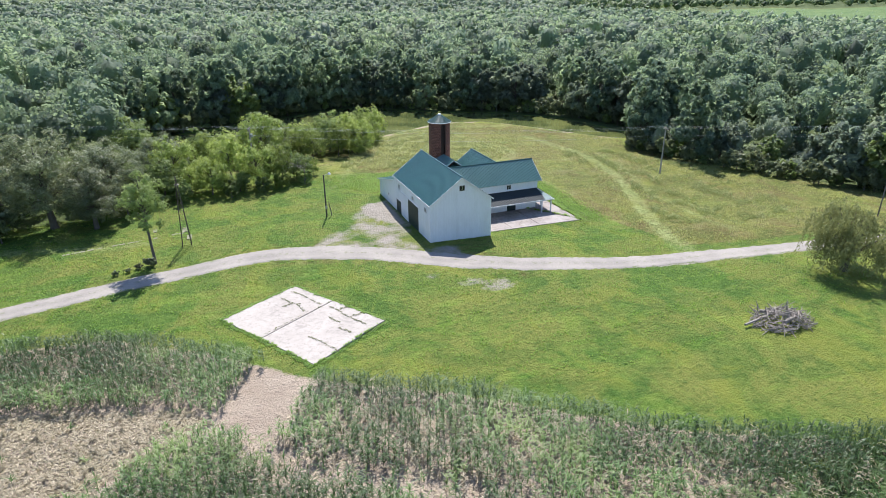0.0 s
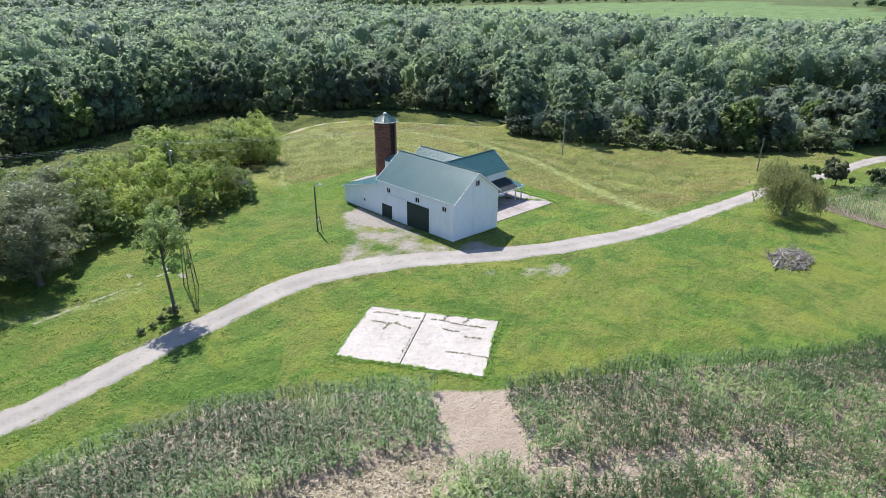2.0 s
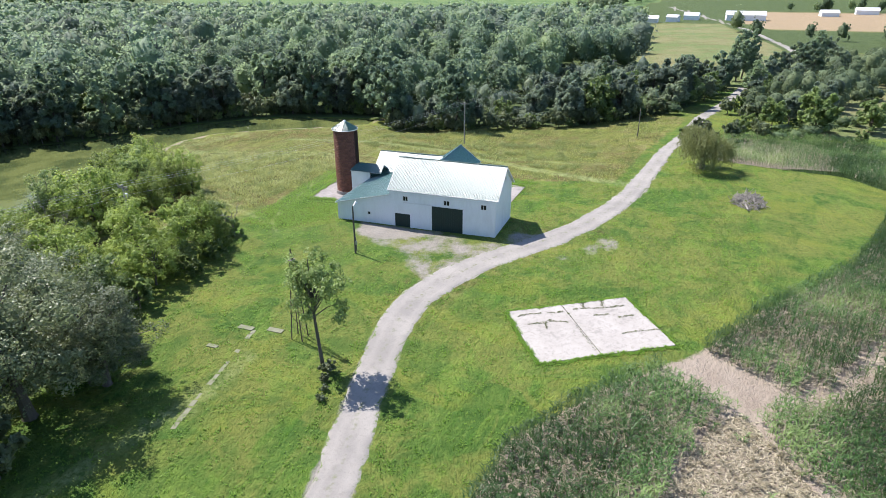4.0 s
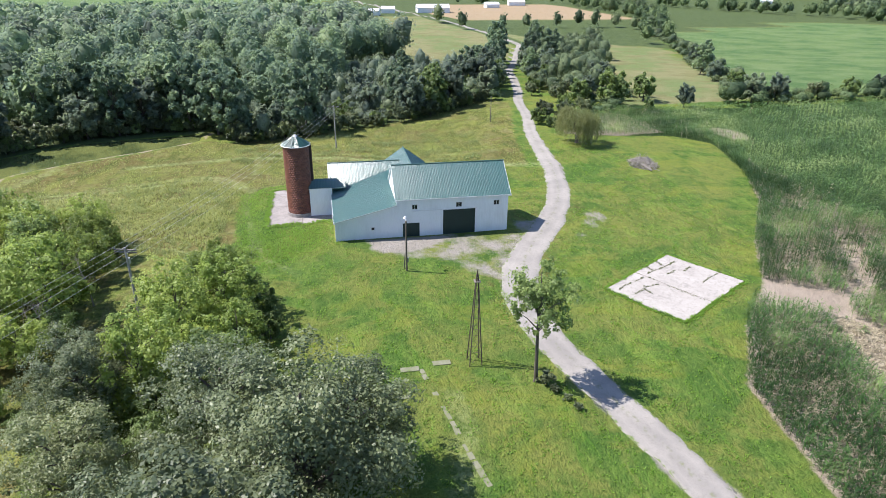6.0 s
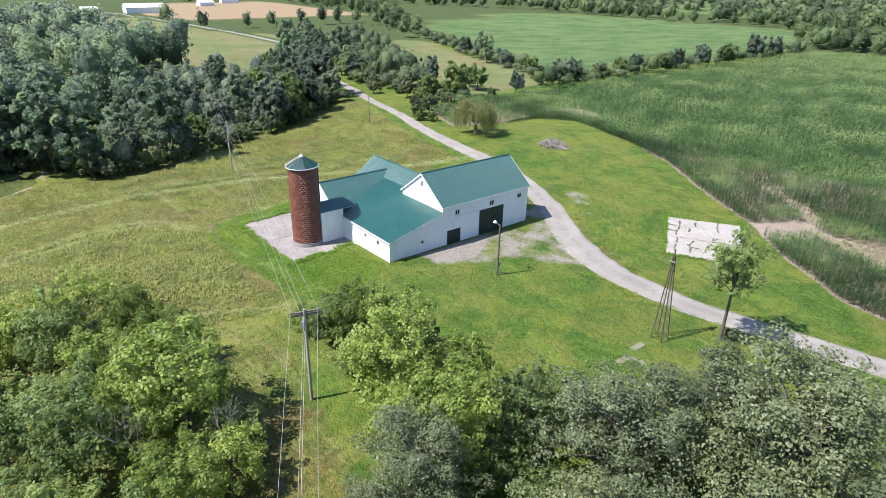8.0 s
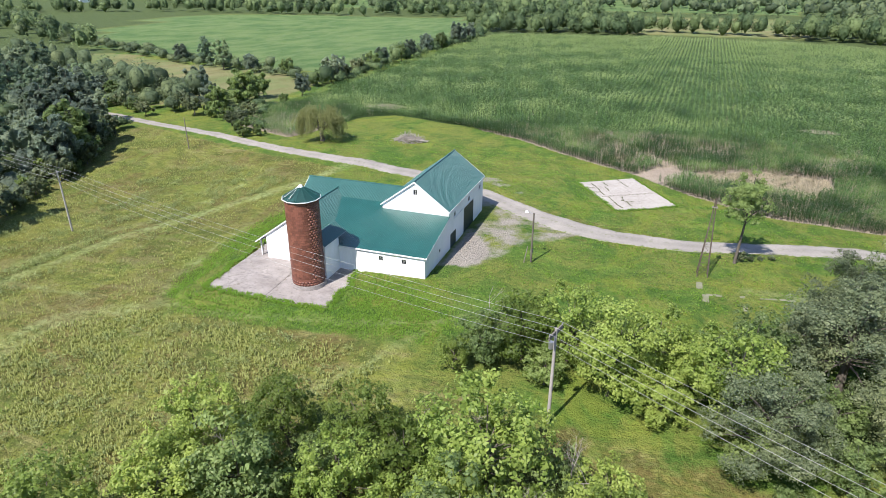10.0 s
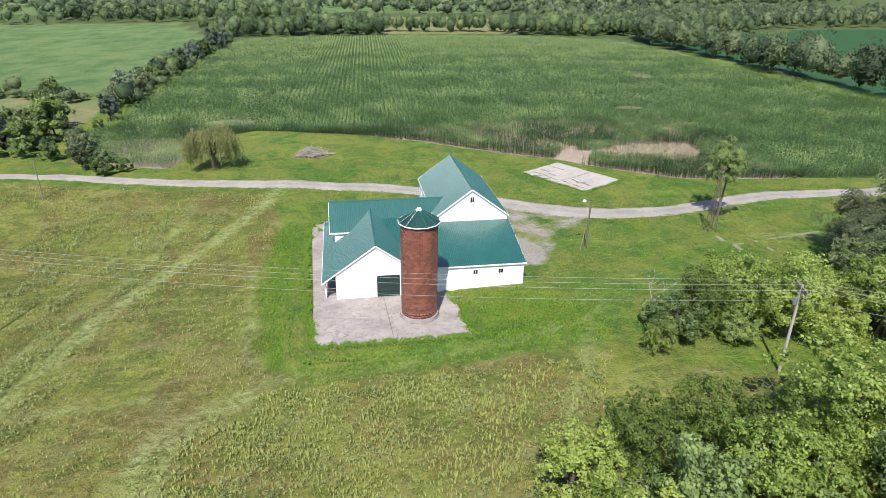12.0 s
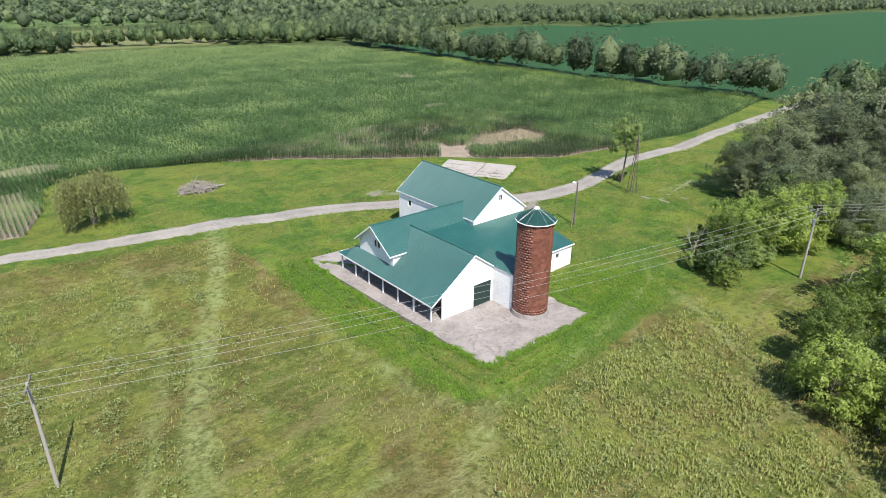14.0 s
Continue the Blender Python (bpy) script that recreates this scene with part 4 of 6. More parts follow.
rim = [cap.verts.new((2.22 * math.cos(2 * math.pi * (i + 0.5) / N), 2.22 * math.sin(2 * math.pi * (i + 0.5) / N), STOP + 0.02)) for i in range(N)]
top = [cap.verts.new((0.28 * math.cos(2 * math.pi * (i + 0.5) / N), 0.28 * math.sin(2 * math.pi * (i + 0.5) / N), STOP + 1.22)) for i in range(N)]
for i in range(N):
    cap.faces.new((rim[i], rim[(i + 1) % N], top[(i + 1) % N], top[i]))
cap.faces.new(top)
bmesh.ops.solidify(cap, geom=cap.faces[:], thickness=0.05)
silo_cap = part("cap", cap, ROOF, silo)
for i in range(N):
    a = 2 * math.pi * (i + 0.5) / N
    part("cap_seam", rod(bmesh.new(), (2.23 * math.cos(a), 2.23 * math.sin(a), STOP + 0.05), (0.28 * math.cos(a), 0.28 * math.sin(a), STOP + 1.25), 0.03, 0.03, 5), ROOF, silo_cap)
band = bmesh.new()
for i in range(N):
    a, b = 2 * math.pi * (i + 0.5) / N, 2 * math.pi * (i + 1.5) / N
    rod(band, (2.2 * math.cos(a), 2.2 * math.sin(a), STOP - 0.02), (2.2 * math.cos(b), 2.2 * math.sin(b), STOP - 0.02), 0.06, 0.06, 6)
part("rim", band, TRIM, silo)
vent = bmesh.new()
bmesh.ops.create_cone(vent, cap_ends=True, segments=16, radius1=0.34, radius2=0.2, depth=0.22, matrix=Matrix.Translation((0, 0, STOP + 1.32)))
part("vent_cap", vent, TRIM, silo)
chute = bmesh.new()
for i in range(7):
    c, r0 = Vector((0.0, -SR + 0.12, 0)), 0.46
    aa, bb = math.pi + math.pi * i / 7, math.pi + math.pi * (i + 1) / 7
    p = [(c.x + r0 * math.cos(t), c.y + r0 * math.sin(t), z) for t, z in ((aa, 4.2), (bb, 4.2), (bb, STOP - 0.2), (aa, STOP - 0.2))]
    chute.faces.new([chute.verts.new(q) for q in p])
bmesh.ops.solidify(chute, geom=chute.faces[:], thickness=0.05)
part("chute", chute, plain("dark_sheet", (0.07, 0.04, 0.035), (0.1, 0.055, 0.045), 2, 20, 0.6), silo, "dark sheet-metal chute up the side")


def silo_tiles():
    """Curved clay tiles in bond; the sides seen from near singly, the rest joined."""
    rows, per = 36, 30
    h, da = (STOP - 0.5) / rows, 2 * math.pi / per
    gap = 0.006
    verts, quads = [], []
    steps = 2
    local = []
    for r in (SR - 0.06, SR):
        for z in (gap, h - gap):
            for k in range(steps + 1):
                a = -da / 2 + gap / SR + (da - 2 * gap / SR) * k / steps
                local.append((r * math.cos(a), r * math.sin(a), z))
    m = steps + 1
    faces = []
    for k in range(steps):
        o = 2 * m
        faces += [(o + k, o + k + 1, o + m + k + 1, o + m + k), (k, k + 1, o + k + 1, o + k), (m + k, o + m + k, o + m + k + 1, m + k + 1)]
    faces += [(0, 2 * m, 3 * m, m), (m - 1, 2 * m - 1, 4 * m - 1, 3 * m - 1)]
    me = bpy.data.meshes.new("tile")
    me.from_pydata(local, [], faces)
    me.materials.append(TILE)
    loc, fac = np.array(local), np.array(faces)
    singles = 0
    rng = random.Random(4)
    for i in range(rows):
        for j in range(per):
            a = da * (j + 0.5 * (i % 2))
            z = 0.5 + h * i
            out = rng.uniform(-0.012, 0.012)
            c, s = math.cos(a), math.sin(a)
            if 0.6 < (a % (2 * math.pi)) < 2.5 and singles < 300 and i >= 2:
                ob = new("tile", me)
                ob.parent = silo
                ob.matrix_basis = Matrix.Translation((c * out, s * out, z)) @ Matrix.Rotation(a, 4, "Z")
                singles += 1
            else:
                p = loc + (out, 0, 0)
                quads.append(fac + len(verts) * len(local))
                verts.append(np.column_stack([p[:, 0] * c - p[:, 1] * s, p[:, 0] * s + p[:, 1] * c, p[:, 2] + z]))
    ob = arrays("tiles", np.concatenate(verts), np.concatenate(quads), TILE, silo)
    tagged(ob, kind="stuff")


silo_tiles()

# ---- plants ----


def cards(centres, size, rng, droop=0.0, slim=0.55, out=None, loose=0.32):
    """Leaf sprays: one small pointed four-cornered leaf at every centre, lying loosely along the bough's surface."""
    n = len(centres)
    size = np.broadcast_to(size, (n,)) * rng.uniform(0.6, 1.35, n)
    if out is None:
        out = rng.normal(size=(n, 3))
    out = out / (np.linalg.norm(out, axis=1)[:, None] + 1e-9) + rng.normal(size=(n, 3)) * loose
    u = np.cross(out, rng.normal(size=(n, 3)))
    u[:, 2] = u[:, 2] * (1 - droop) - droop * 1.2 * np.linalg.norm(u, axis=1)
    u /= np.linalg.norm(u, axis=1)[:, None]
    v = np.cross(out, u)
    v /= np.linalg.norm(v, axis=1)[:, None]
    u, v = u * size[:, None], v * (size * slim)[:, None]
    pts = np.stack([centres - u, centres + v - 0.15 * u, centres + u, centres - v - 0.15 * u], 1).reshape(-1, 3)
    return pts, np.arange(4 * n).reshape(-1, 4)


DOME = np.array([(a, b, c) for a in (-1, 0, 1) for b in (-1, 0, 1) for c in (-1, 0, 1) if (a, b, c) != (0, 0, 0)], float)
SIDES = []
for axis in range(3):
    for sign in (-1, 1):
        u, v = [k for k in range(3) if k != axis]
        for a, b in ((-1, -1), (-1, 0), (0, -1), (0, 0)):
            loop = []
            for da, db in ((0, 0), (1, 0), (1, 1), (0, 1)):
                p = [0, 0, 0]
                p[axis], p[u], p[v] = sign, a + da, b + db
                loop.append(int(np.argmin(np.abs(DOME - p).sum(1))))
            SIDES.append(loop if (sign > 0) == (axis != 1) else loop[::-1])
SIDES = np.array(SIDES)
DOME /= np.linalg.norm(DOME, axis=1)[:, None]


def crown_points(rng, base, top, radius, clumps, leaves, squash=0.75, gaps=0.25, bough=(0.15, 0.27), low=-0.35, spray=24):
    """Leaves gathered in domed sprays, the sprays over rounded boughs, the boughs over an uneven crown; and the inner leaves of each bough."""
    cz, hz = (base + top) / 2, (top - base) / 2
    pts, ways, hubs, cores = [], [], [], []
    count = max(2, leaves // clumps // spray)
    lean = rng.uniform(0.72, 1.12, 9)
    for k in range(clumps):
        d = rng.normal(size=3)
        d /= np.linalg.norm(d)
        if d[2] < low:
            d[2] *= -0.5
        turn = math.atan2(d[1], d[0]) / 6.2832 * 8 + 4
        wide = np.interp(turn, np.arange(9), np.append(lean[:8], lean[0]))
        if low < -0.8 and k % 4 == 0:
            d = unit(np.array((d[0], d[1], -rng.uniform(0.45, 0.75) * math.hypot(d[0], d[1]))))
        reach = (rng.uniform(0.6, 0.95) if rng.rand() > gaps else rng.uniform(0.25, 0.6)) * wide
        hub = np.array([d[0] * radius * reach, d[1] * radius * reach, cz + d[2] * hz * min(reach, 0.95)])
        r = radius * rng.uniform(*bough)
        n = unit(rng.normal(size=(count, 3)) + d * 0.6 + (0, 0, 0.45))
        centre = hub + n * (1, 1, squash) * r * rng.uniform(0.62, 1.22, (count, 1))
        way = unit(n + d * 0.3 + (0, 0, 0.45))
        size = r * rng.uniform(0.28, 0.6, (count, 1))
        side = unit(np.cross(way, rng.normal(size=(count, 3))))
        other = np.cross(way, side)
        ang, rho = rng.uniform(0, 6.2832, (count, spray, 1)), np.sqrt(rng.rand(count, spray, 1))
        flat = side[:, None] * np.cos(ang) + other[:, None] * np.sin(ang)
        p = centre[:, None] + (flat * rho - way[:, None] * (0.45 * rho * rho - 0.1 + 0.26 * rng.normal(size=rho.shape))) * size[:, None]
        pts.append(p.reshape(-1, 3))
        ways.append((way[:, None] + 0.75 * flat * rho).reshape(-1, 3))
        hubs.append(hub)
        cores.append(hub + unit(rng.normal(size=(13, 3))) * (1, 1, squash) * r * rng.uniform(0.08, 0.42, (13, 1)))
    return np.concatenate(pts), np.concatenate(ways), hubs, np.concatenate(cores)


def tree(name, label, rng, at, top, base, radius, clumps, leaves, size, leaf, trunk_r, group="", squash=0.75, gaps=0.25, slim=0.55, bough=(0.15, 0.27)):
    """A tree: tapered trunk with limbs reaching into the boughs, and a crown of many leaves."""
    thing = empty(name, label, "tree" if top > 4.5 else "shrub", at, group)
    pts, ways, hubs, cores = crown_points(rng, base, top, radius, clumps, leaves, squash, gaps, bough, low=-0.9 if base < 1 else -0.65)
    bm = bmesh.new()
    lean = rng.uniform(-0.03, 0.03, 2) * top
    fork = Vector((lean[0], lean[1], base + (top - base) * 0.25))
    rod(bm, (0, 0, -0.4), (0, 0, 0.35), trunk_r * 1.5, trunk_r, 9)
    rod(bm, (0, 0, 0.35), fork, trunk_r, trunk_r * 0.65, 9)
    rod(bm, fork, (lean[0] * 1.4, lean[1] * 1.4, base + (top - base) * 0.8), trunk_r * 0.65, trunk_r * 0.15, 7)
    for hub in hubs[: max(8, min(26, clumps // 2))]:
        h = Vector(hub)
        k = min(1.0, max(0.1, (h.z - base) / (top - base)))
        start = fork.lerp(Vector((lean[0] * 1.4, lean[1] * 1.4, base + (top - base) * 0.8)), max(0.0, k - 0.35))
        bend = start.lerp(h, 0.5) + Vector((0, 0, 0.08 * (h - start).length))
        rod(bm, start, bend, trunk_r * 0.35, trunk_r * 0.2, 5), rod(bm, bend, h, trunk_r * 0.2, trunk_r * 0.05, 4)
    part("trunk", bm, BARK, thing)
    v, q = cards(pts, size, rng, slim=slim, out=ways, loose=0.4)
    w, inner = cards(cores, 2.0 * size, rng, slim=0.7)
    arrays("crown", np.concatenate([v, w]), np.concatenate([q, inner + len(v)]), leaf, thing)
    return thing


def snag(rng, top, at, label):
    """A dead standing tree: bare grey branches."""
    thing = empty("dead_tree", label, "dead tree", at)
    bm = bmesh.new()

    def grow(p, d, length, r, depth):
        q = p + d * length
        rod(bm, p, q, r, r * 0.6, 5)
        if depth:
            for _ in range(3):
                e = (d + Vector(rng.normal(size=3) * 0.55) + Vector((0, 0, 0.15))).normalized()
                grow(p.lerp(q, rng.uniform(0.55, 1.0)), e, length * rng.uniform(0.5, 0.75), r * 0.48, depth - 1)

    grow(Vector((0, 0, -0.3)), Vector((0.03, 0.02, 1)).normalized(), top * 0.45, 0.1, 4)
    part("trunk", bm, DEADWOOD, thing)
    return thing


def willow(rng, at):
    thing = empty("willow_tree", "weeping willow with drooping olive-green branches beside the lane", "tree", at)
    bm = bmesh.new()
    rod(bm, (0, 0, -0.3), (0.1, 0, 1.9), 0.42, 0.3, 9)
    tips, pts = [], []
    for i in range(13):
        a, e = rng.uniform(0, 6.28), rng.uniform(0.5, 1.3)
        wide = rng.uniform(2.0, 3.3)
        tip = Vector((math.cos(a) * wide * math.cos(e * 0.7), math.sin(a) * wide * math.cos(e * 0.7), 2.8 + rng.uniform(2.2, 3.7) * math.sin(e)))
        rod(bm, (0.1, 0, 1.8), tip, 0.16, 0.05, 6)
        tips.append(tip)
    for i in range(620):
        t = tips[rng.randint(len(tips))]
        start = np.array(t) + rng.normal(size=3) * (0.55, 0.55, 0.4)
        out = np.array([start[0], start[1], 0.0])
        out /= np.linalg.norm(out) + 1e-6
        length = rng.uniform(1.0, 1.0 + 0.62 * start[2])
        n = int(length * 11)
        s = np.linspace(0, 1, n)
        p = start + out * (np.sqrt(s) * rng.uniform(0.3, 1.2))[:, None]
        p[:, 2] = start[2] + 0.25 * np.sin(s * 3) - s * length
        pts.append(p[p[:, 2] > 0.8] + rng.normal(size=(int((p[:, 2] > 0.8).sum()), 3)) * 0.1)
    part("trunk", bm, BARK, thing)
    v, q = cards(np.concatenate(pts), 0.16, rng, 0.8, 0.3)
    arrays("crown", v, q, LEAF_WILLOW, thing)
    return thing


def place(x, y, scale, spin, tall=1.0):
    return Matrix.Translation((x, y, z_at(x, y) - 0.05)) @ Matrix.Rotation(spin, 4, "Z") @ Matrix.Diagonal((scale, scale, scale * tall, 1))


def scatter(poly, step, rng, jitter=0.42):
    """Uneven places inside an outline."""
    p = np.array(poly)
    gx, gy = np.meshgrid(np.arange(p[:, 0].min(), p[:, 0].max(), step), np.arange(p[:, 1].min(), p[:, 1].max(), step))
    x = gx.ravel() + rng.uniform(-jitter, jitter, gx.size) * step
    y = gy.ravel() + rng.uniform(-jitter, jitter, gx.size) * step
    ok = inside(poly, x, y) > 0
    return np.stack([x[ok], y[ok]], 1)


rng = np.random.RandomState(11)
OAKS = [(-22.5, 103.2, 1.3, 0.4, 0.84), (-14.5, 109.5, 0.82, 2.0, 0.92), (-34, 108, 1.15, 4.1, 0.95), (-33, 119, 0.9, 5.2, 0.95), (-45, 101, 1.1, 1.0, 1.0), (-45, 115, 1.15, 3.0, 1.0), (-57, 96, 1.1, 0.2, 1.0), (-58, 110, 1.2, 2.2, 1.05), (-70, 97, 1.1, 3.6, 1.0), (-73, 112, 1.2, 4.5, 1.0), (-60, 125, 1.15, 0.7, 1.05), (-88, 100, 1.1, 1.7, 1.0), (-90, 118, 1.15, 5.0, 1.0), (-18, 119, 0.65, 2.6, 1.0), (-43, 128, 1.0, 1.4, 1.05), (-76, 128, 1.2, 3.3, 1.05), (-26.8, 113.6, 0.72, 0.9, 1.0), (-7.2, 121.8, 0.62, 1.3, 1.0), (-16.6, 100.8, 0.72, 2.9, 0.95)]
oak_a = tree("oak_tree", "broad dark grey-green oak in full leaf", rng, (0, 0, 0), 14.0, 0.7, 6.6, 112, 32000, 0.1, LEAF_OAK, 0.42, "oaks west of the barn", squash=0.75, slim=0.6, bough=(0.13, 0.23))
oak_b = tree("oak_tree", "broad dark grey-green oak in full leaf", rng, (0, 0, 0), 13.5, 0.5, 6.6, 75, 9000, 0.2, LEAF_OAK, 0.38, "oaks west of the barn", squash=0.7, slim=0.7, bough=(0.16, 0.27))
NEAR_OAKS = (0, 1, 2, 3, 13, 16, 17, 18)
for i, (x, y, s, a, k) in enumerate(OAKS):
    m = place(x, y, s, a, k)
    if i in (0, 4):
        (oak_a if i == 0 else oak_b).matrix_basis = m
    else:
        copy_thing(oak_a if i in NEAR_OAKS else oak_b, m)

light = [tree("young_tree", "bright yellow-green young tree in leaf", rng, (0, 0, 0), h, 0.1, r, 62, n, 0.12, LEAF_LIGHT, 0.15, "bright trees by the power line", squash=0.95, bough=(0.2, 0.33), slim=0.65) for h, r, n in ((8.6, 3.9, 8400), (7.4, 3.6, 7400), (9.8, 3.8, 8400))]
middle = [tree("young_tree", "mid-green young tree in leaf", rng, (0, 0, 0), h, 0.1, r, 62, n, 0.14, LEAF_MID, 0.16, "mixed trees by the power line", squash=0.95, bough=(0.2, 0.33), slim=0.65) for h, r, n in ((8.4, 4.0, 6400), (10.2, 4.3, 7000))]
spots = [(8.8, 113.2, 0.95, 0), (4.5, 116.5, 1.0, 2), (1.0, 110.5, 0.9, 1), (13.0, 112.8, 0.85, 0), (16.0, 115.0, 0.72, 3), (18.5, 117.0, 0.55, 1), (9.5, 117.0, 0.75, 3), (-3.0, 113.5, 0.98, 1), (-4.4, 118.0, 1.0, 0), (-7.0, 111.0, 0.9, 4), (-8.5, 116.5, 0.95, 3), (-7.5, 122.5, 0.8, 4), (0.5, 119.0, 0.7, 1), (12.5, 109.6, 0.5, 1), (-12.5, 121.5, 0.8, 4), (5.5, 110.0, 0.7, 3), (-13.0, 115.5, 0.8, 3),
         (11.0, 131.0, 0.95, 0), (6.5, 129.5, 0.7, 3), (17.0, 131.5, 0.8, 1), (22.0, 130.5, 0.72, 0), (27.0, 131.5, 0.75, 2), (31.0, 131.0, 0.62, 1), (33.5, 134.0, 0.8, 0), (11.0, 138.0, 1.05, 4), (20.5, 140.5, 1.05, 3), (27.0, 137.5, 1.0, 4), (31.0, 141.0, 1.0, 0), (36.0, 145.0, 1.0, 2), (2.5, 135.5, 0.9, 0), (16.0, 136.0, 0.8, 1), (5.0, 141.0, 0.95, 3), (24.5, 145.0, 0.9, 3),
         (-2.5, 134.0, 0.95, 1), (-8.0, 136.5, 0.95, 4), (-15, 138, 1.0, 3), (-22, 138.5, 1.0, 4), (-30, 140, 1.0, 4), (-4, 143, 0.8, 3), (-14, 147, 0.8, 4), (-38, 143, 1.0, 3), (-47, 147, 1.0, 4), (-28, 148, 0.8, 3), (35, 151.5, 0.95, 0), (29, 150, 0.9, 1), (19, 149, 0.7, 4), (9, 147, 0.7, 3), (1, 150, 0.6, 4), (40.5, 150, 0.95, 2), (39, 144, 0.8, 1), (-20, 126, 0.8, 4), (8, 134.5, 0.85, 1), (14, 134, 0.75, 2), (20, 136, 0.8, 0), (24.5, 134, 0.7, 3), (29, 134.5, 0.7, 1), (0, 138.5, 0.85, 4), (-5.5, 131, 0.8, 0), (-11, 131.5, 0.9, 4), (-17, 133, 0.95, 3), (16, 143, 0.85, 4), (11, 142.5, 0.8, 3), (28, 145.5, 0.85, 0), (22.5, 149.5, 0.8, 3), (-24, 131, 0.95, 4), (33, 138, 0.75, 2), (3.5, 131.5, 0.7, 1), (-9, 126.5, 0.6, 3), (-55, 140, 1.0, 4), (-66, 136, 1.0, 3)]
used = set()
for x, y, s, k in spots:
    src = (light + middle)[k]
    m = place(x + rng.uniform(-0.6, 0.6), y + rng.uniform(-0.6, 0.6), s * rng.uniform(0.92, 1.08) * (0.8 if x < 0 and 120 < y < 150 else 1.25 if 127 < y < 133 and x < 20 else 1.0), rng.uniform(0, 6.28), rng.uniform(0.9, 1.1))
    if k in used:
        copy_thing(src, m)
    else:
        src.matrix_basis = m
        used.add(k)

tree("lane_tree", "slender roadside tree with sparse dark leaves", rng, (-8.0, 83.2, z_at(-8, 83.2)), 14.0, 2.4, 3.2, 56, 8000, 0.12, LEAF_MID, 0.2, squash=0.85, gaps=0.3, bough=(0.2, 0.34))
willow(rng, (72.2, 47.0, z_at(72.2, 47.0))).scale = (1.25, 1.25, 1.2)
snag(rng, 8.5, (16.6, 111.2, z_at(16.6, 111.2)), "bare grey dead tree at the thicket's edge")
snag(rng, 8.0, (-6.0, 117.5, z_at(-6, 117.5)), "bare grey dead tree among young trees")
for x, y, tall in ((14, 127.8, 7.0), (5.7, 129.5, 7.5), (7.5, 135.5, 8.5), (-14.5, 106.5, 9.0), (30.4, 134.4, 6.5), (12.3, 132.5, 7.0)):
    snag(rng, tall, (x, y, z_at(x, y)), "bare grey dead tree standing among young trees")

shrub_a = tree("shrub", "dense green shrub in leaf", rng, (0, 0, 0), 3.2, 0.2, 1.9, 22, 1100, 0.2, LEAF_MID, 0.07, "shrubs along the wood's edge", squash=0.9)
shrub_b = tree("shrub", "dense grey-green shrub in leaf", rng, (0, 0, 0), 3.8, 0.2, 2.1, 24, 1200, 0.21, LEAF_OAK, 0.08, "shrubs along the wood's edge", squash=0.9)
wood_a = tree("woodland_tree", "tall dark green woodland tree in leaf", rng, (0, 0, 0), 13.5, 0.4, 4.2, 70, 2000, 0.34, WOOD_A, 0.22, "trees at the wood's edge", squash=0.9)
wood_b = tree("woodland_tree", "rounded grey-green woodland tree in leaf", rng, (0, 0, 0), 11.0, 0.3, 4.2, 70, 2000, 0.34, WOOD_B, 0.22, "trees at the wood's edge", squash=0.9)
wood_c = tree("woodland_tree", "bright green woodland tree in leaf", rng, (0, 0, 0), 8.5, 0.2, 3.6, 64, 2000, 0.3, LEAF_MID, 0.18, "trees at the wood's edge", squash=0.9)
edge_spots = []
for (ax, ay), (bx, by) in zip(NORTH_WOOD[3:22], NORTH_WOOD[4:23]):
    d = math.hypot(bx - ax, by - ay)
    for k in range(max(1, int(d / 4.2))):
        t = (k + rng.uniform(0.2, 0.8)) / max(1, int(d / 4.2))
        edge_spots.append((ax + (bx - ax) * t, ay + (by - ay) * t))
SHORE = [(-12, 176), (-8, 183), (5, 187), (20, 194), (37, 201), (50, 204), (68, 188), (88, 178), (105, 160), (110, 145), (112, 131)]
for (ax, ay), (bx, by) in zip(SHORE, SHORE[1:]):
    n = int(math.hypot(bx - ax, by - ay) / 3.6)
    edge_spots += [(ax + (bx - ax) * (k + rng.uniform(0.2, 0.8)) / n - 1.5, ay + (by - ay) * (k + rng.uniform(0.2, 0.8)) / n - 1.5) for k in range(n)]
skirts = []
for line, step, off in ((NORTH_WOOD[8:22], 2.8, 1.6), (SHORE, 2.6, 1.8)):
    for (ax, ay), (bx, by) in zip(line, line[1:]):
        d = math.hypot(bx - ax, by - ay)
        n = max(1, int(d / step))
        for k in range(n):
            t = (k + rng.uniform(0.1, 0.9)) / n
            x, y = ax + (bx - ax) * t, ay + (by - ay) * t
            gap = math.hypot(38 - x, 105 - y)
            skirts.append((x + (38 - x) / gap * off, y + (105 - y) / gap * off))
seen = set()
for i, (x, y) in enumerate(edge_spots):
    east = y < 116 and x > 80
    k = rng.choice(5, p=[0.4, 0.32, 0.03, 0.1, 0.15] if east else [0.18, 0.18, 0.34, 0.24, 0.06])
    src = (shrub_a, shrub_b, wood_a, wood_b, wood_c)[k]
    m = place(x + rng.uniform(0, 3), y + rng.uniform(0, 3), rng.uniform(0.8, 1.2) if east else rng.uniform(0.95, 1.3), rng.uniform(0, 6.28))
    if x < 5 and y < 156:
        copy_thing(middle[i % 2], m)
    elif k in seen:
        copy_thing(src, m)
    else:
        src.matrix_basis = m
        seen.add(k)
for i, (x, y) in enumerate(skirts):
    copy_thing((shrub_b, shrub_a, shrub_b)[i % 3], place(x, y, rng.uniform(0.6, 1.15), rng.uniform(0, 6.28), rng.uniform(0.8, 1.2)))
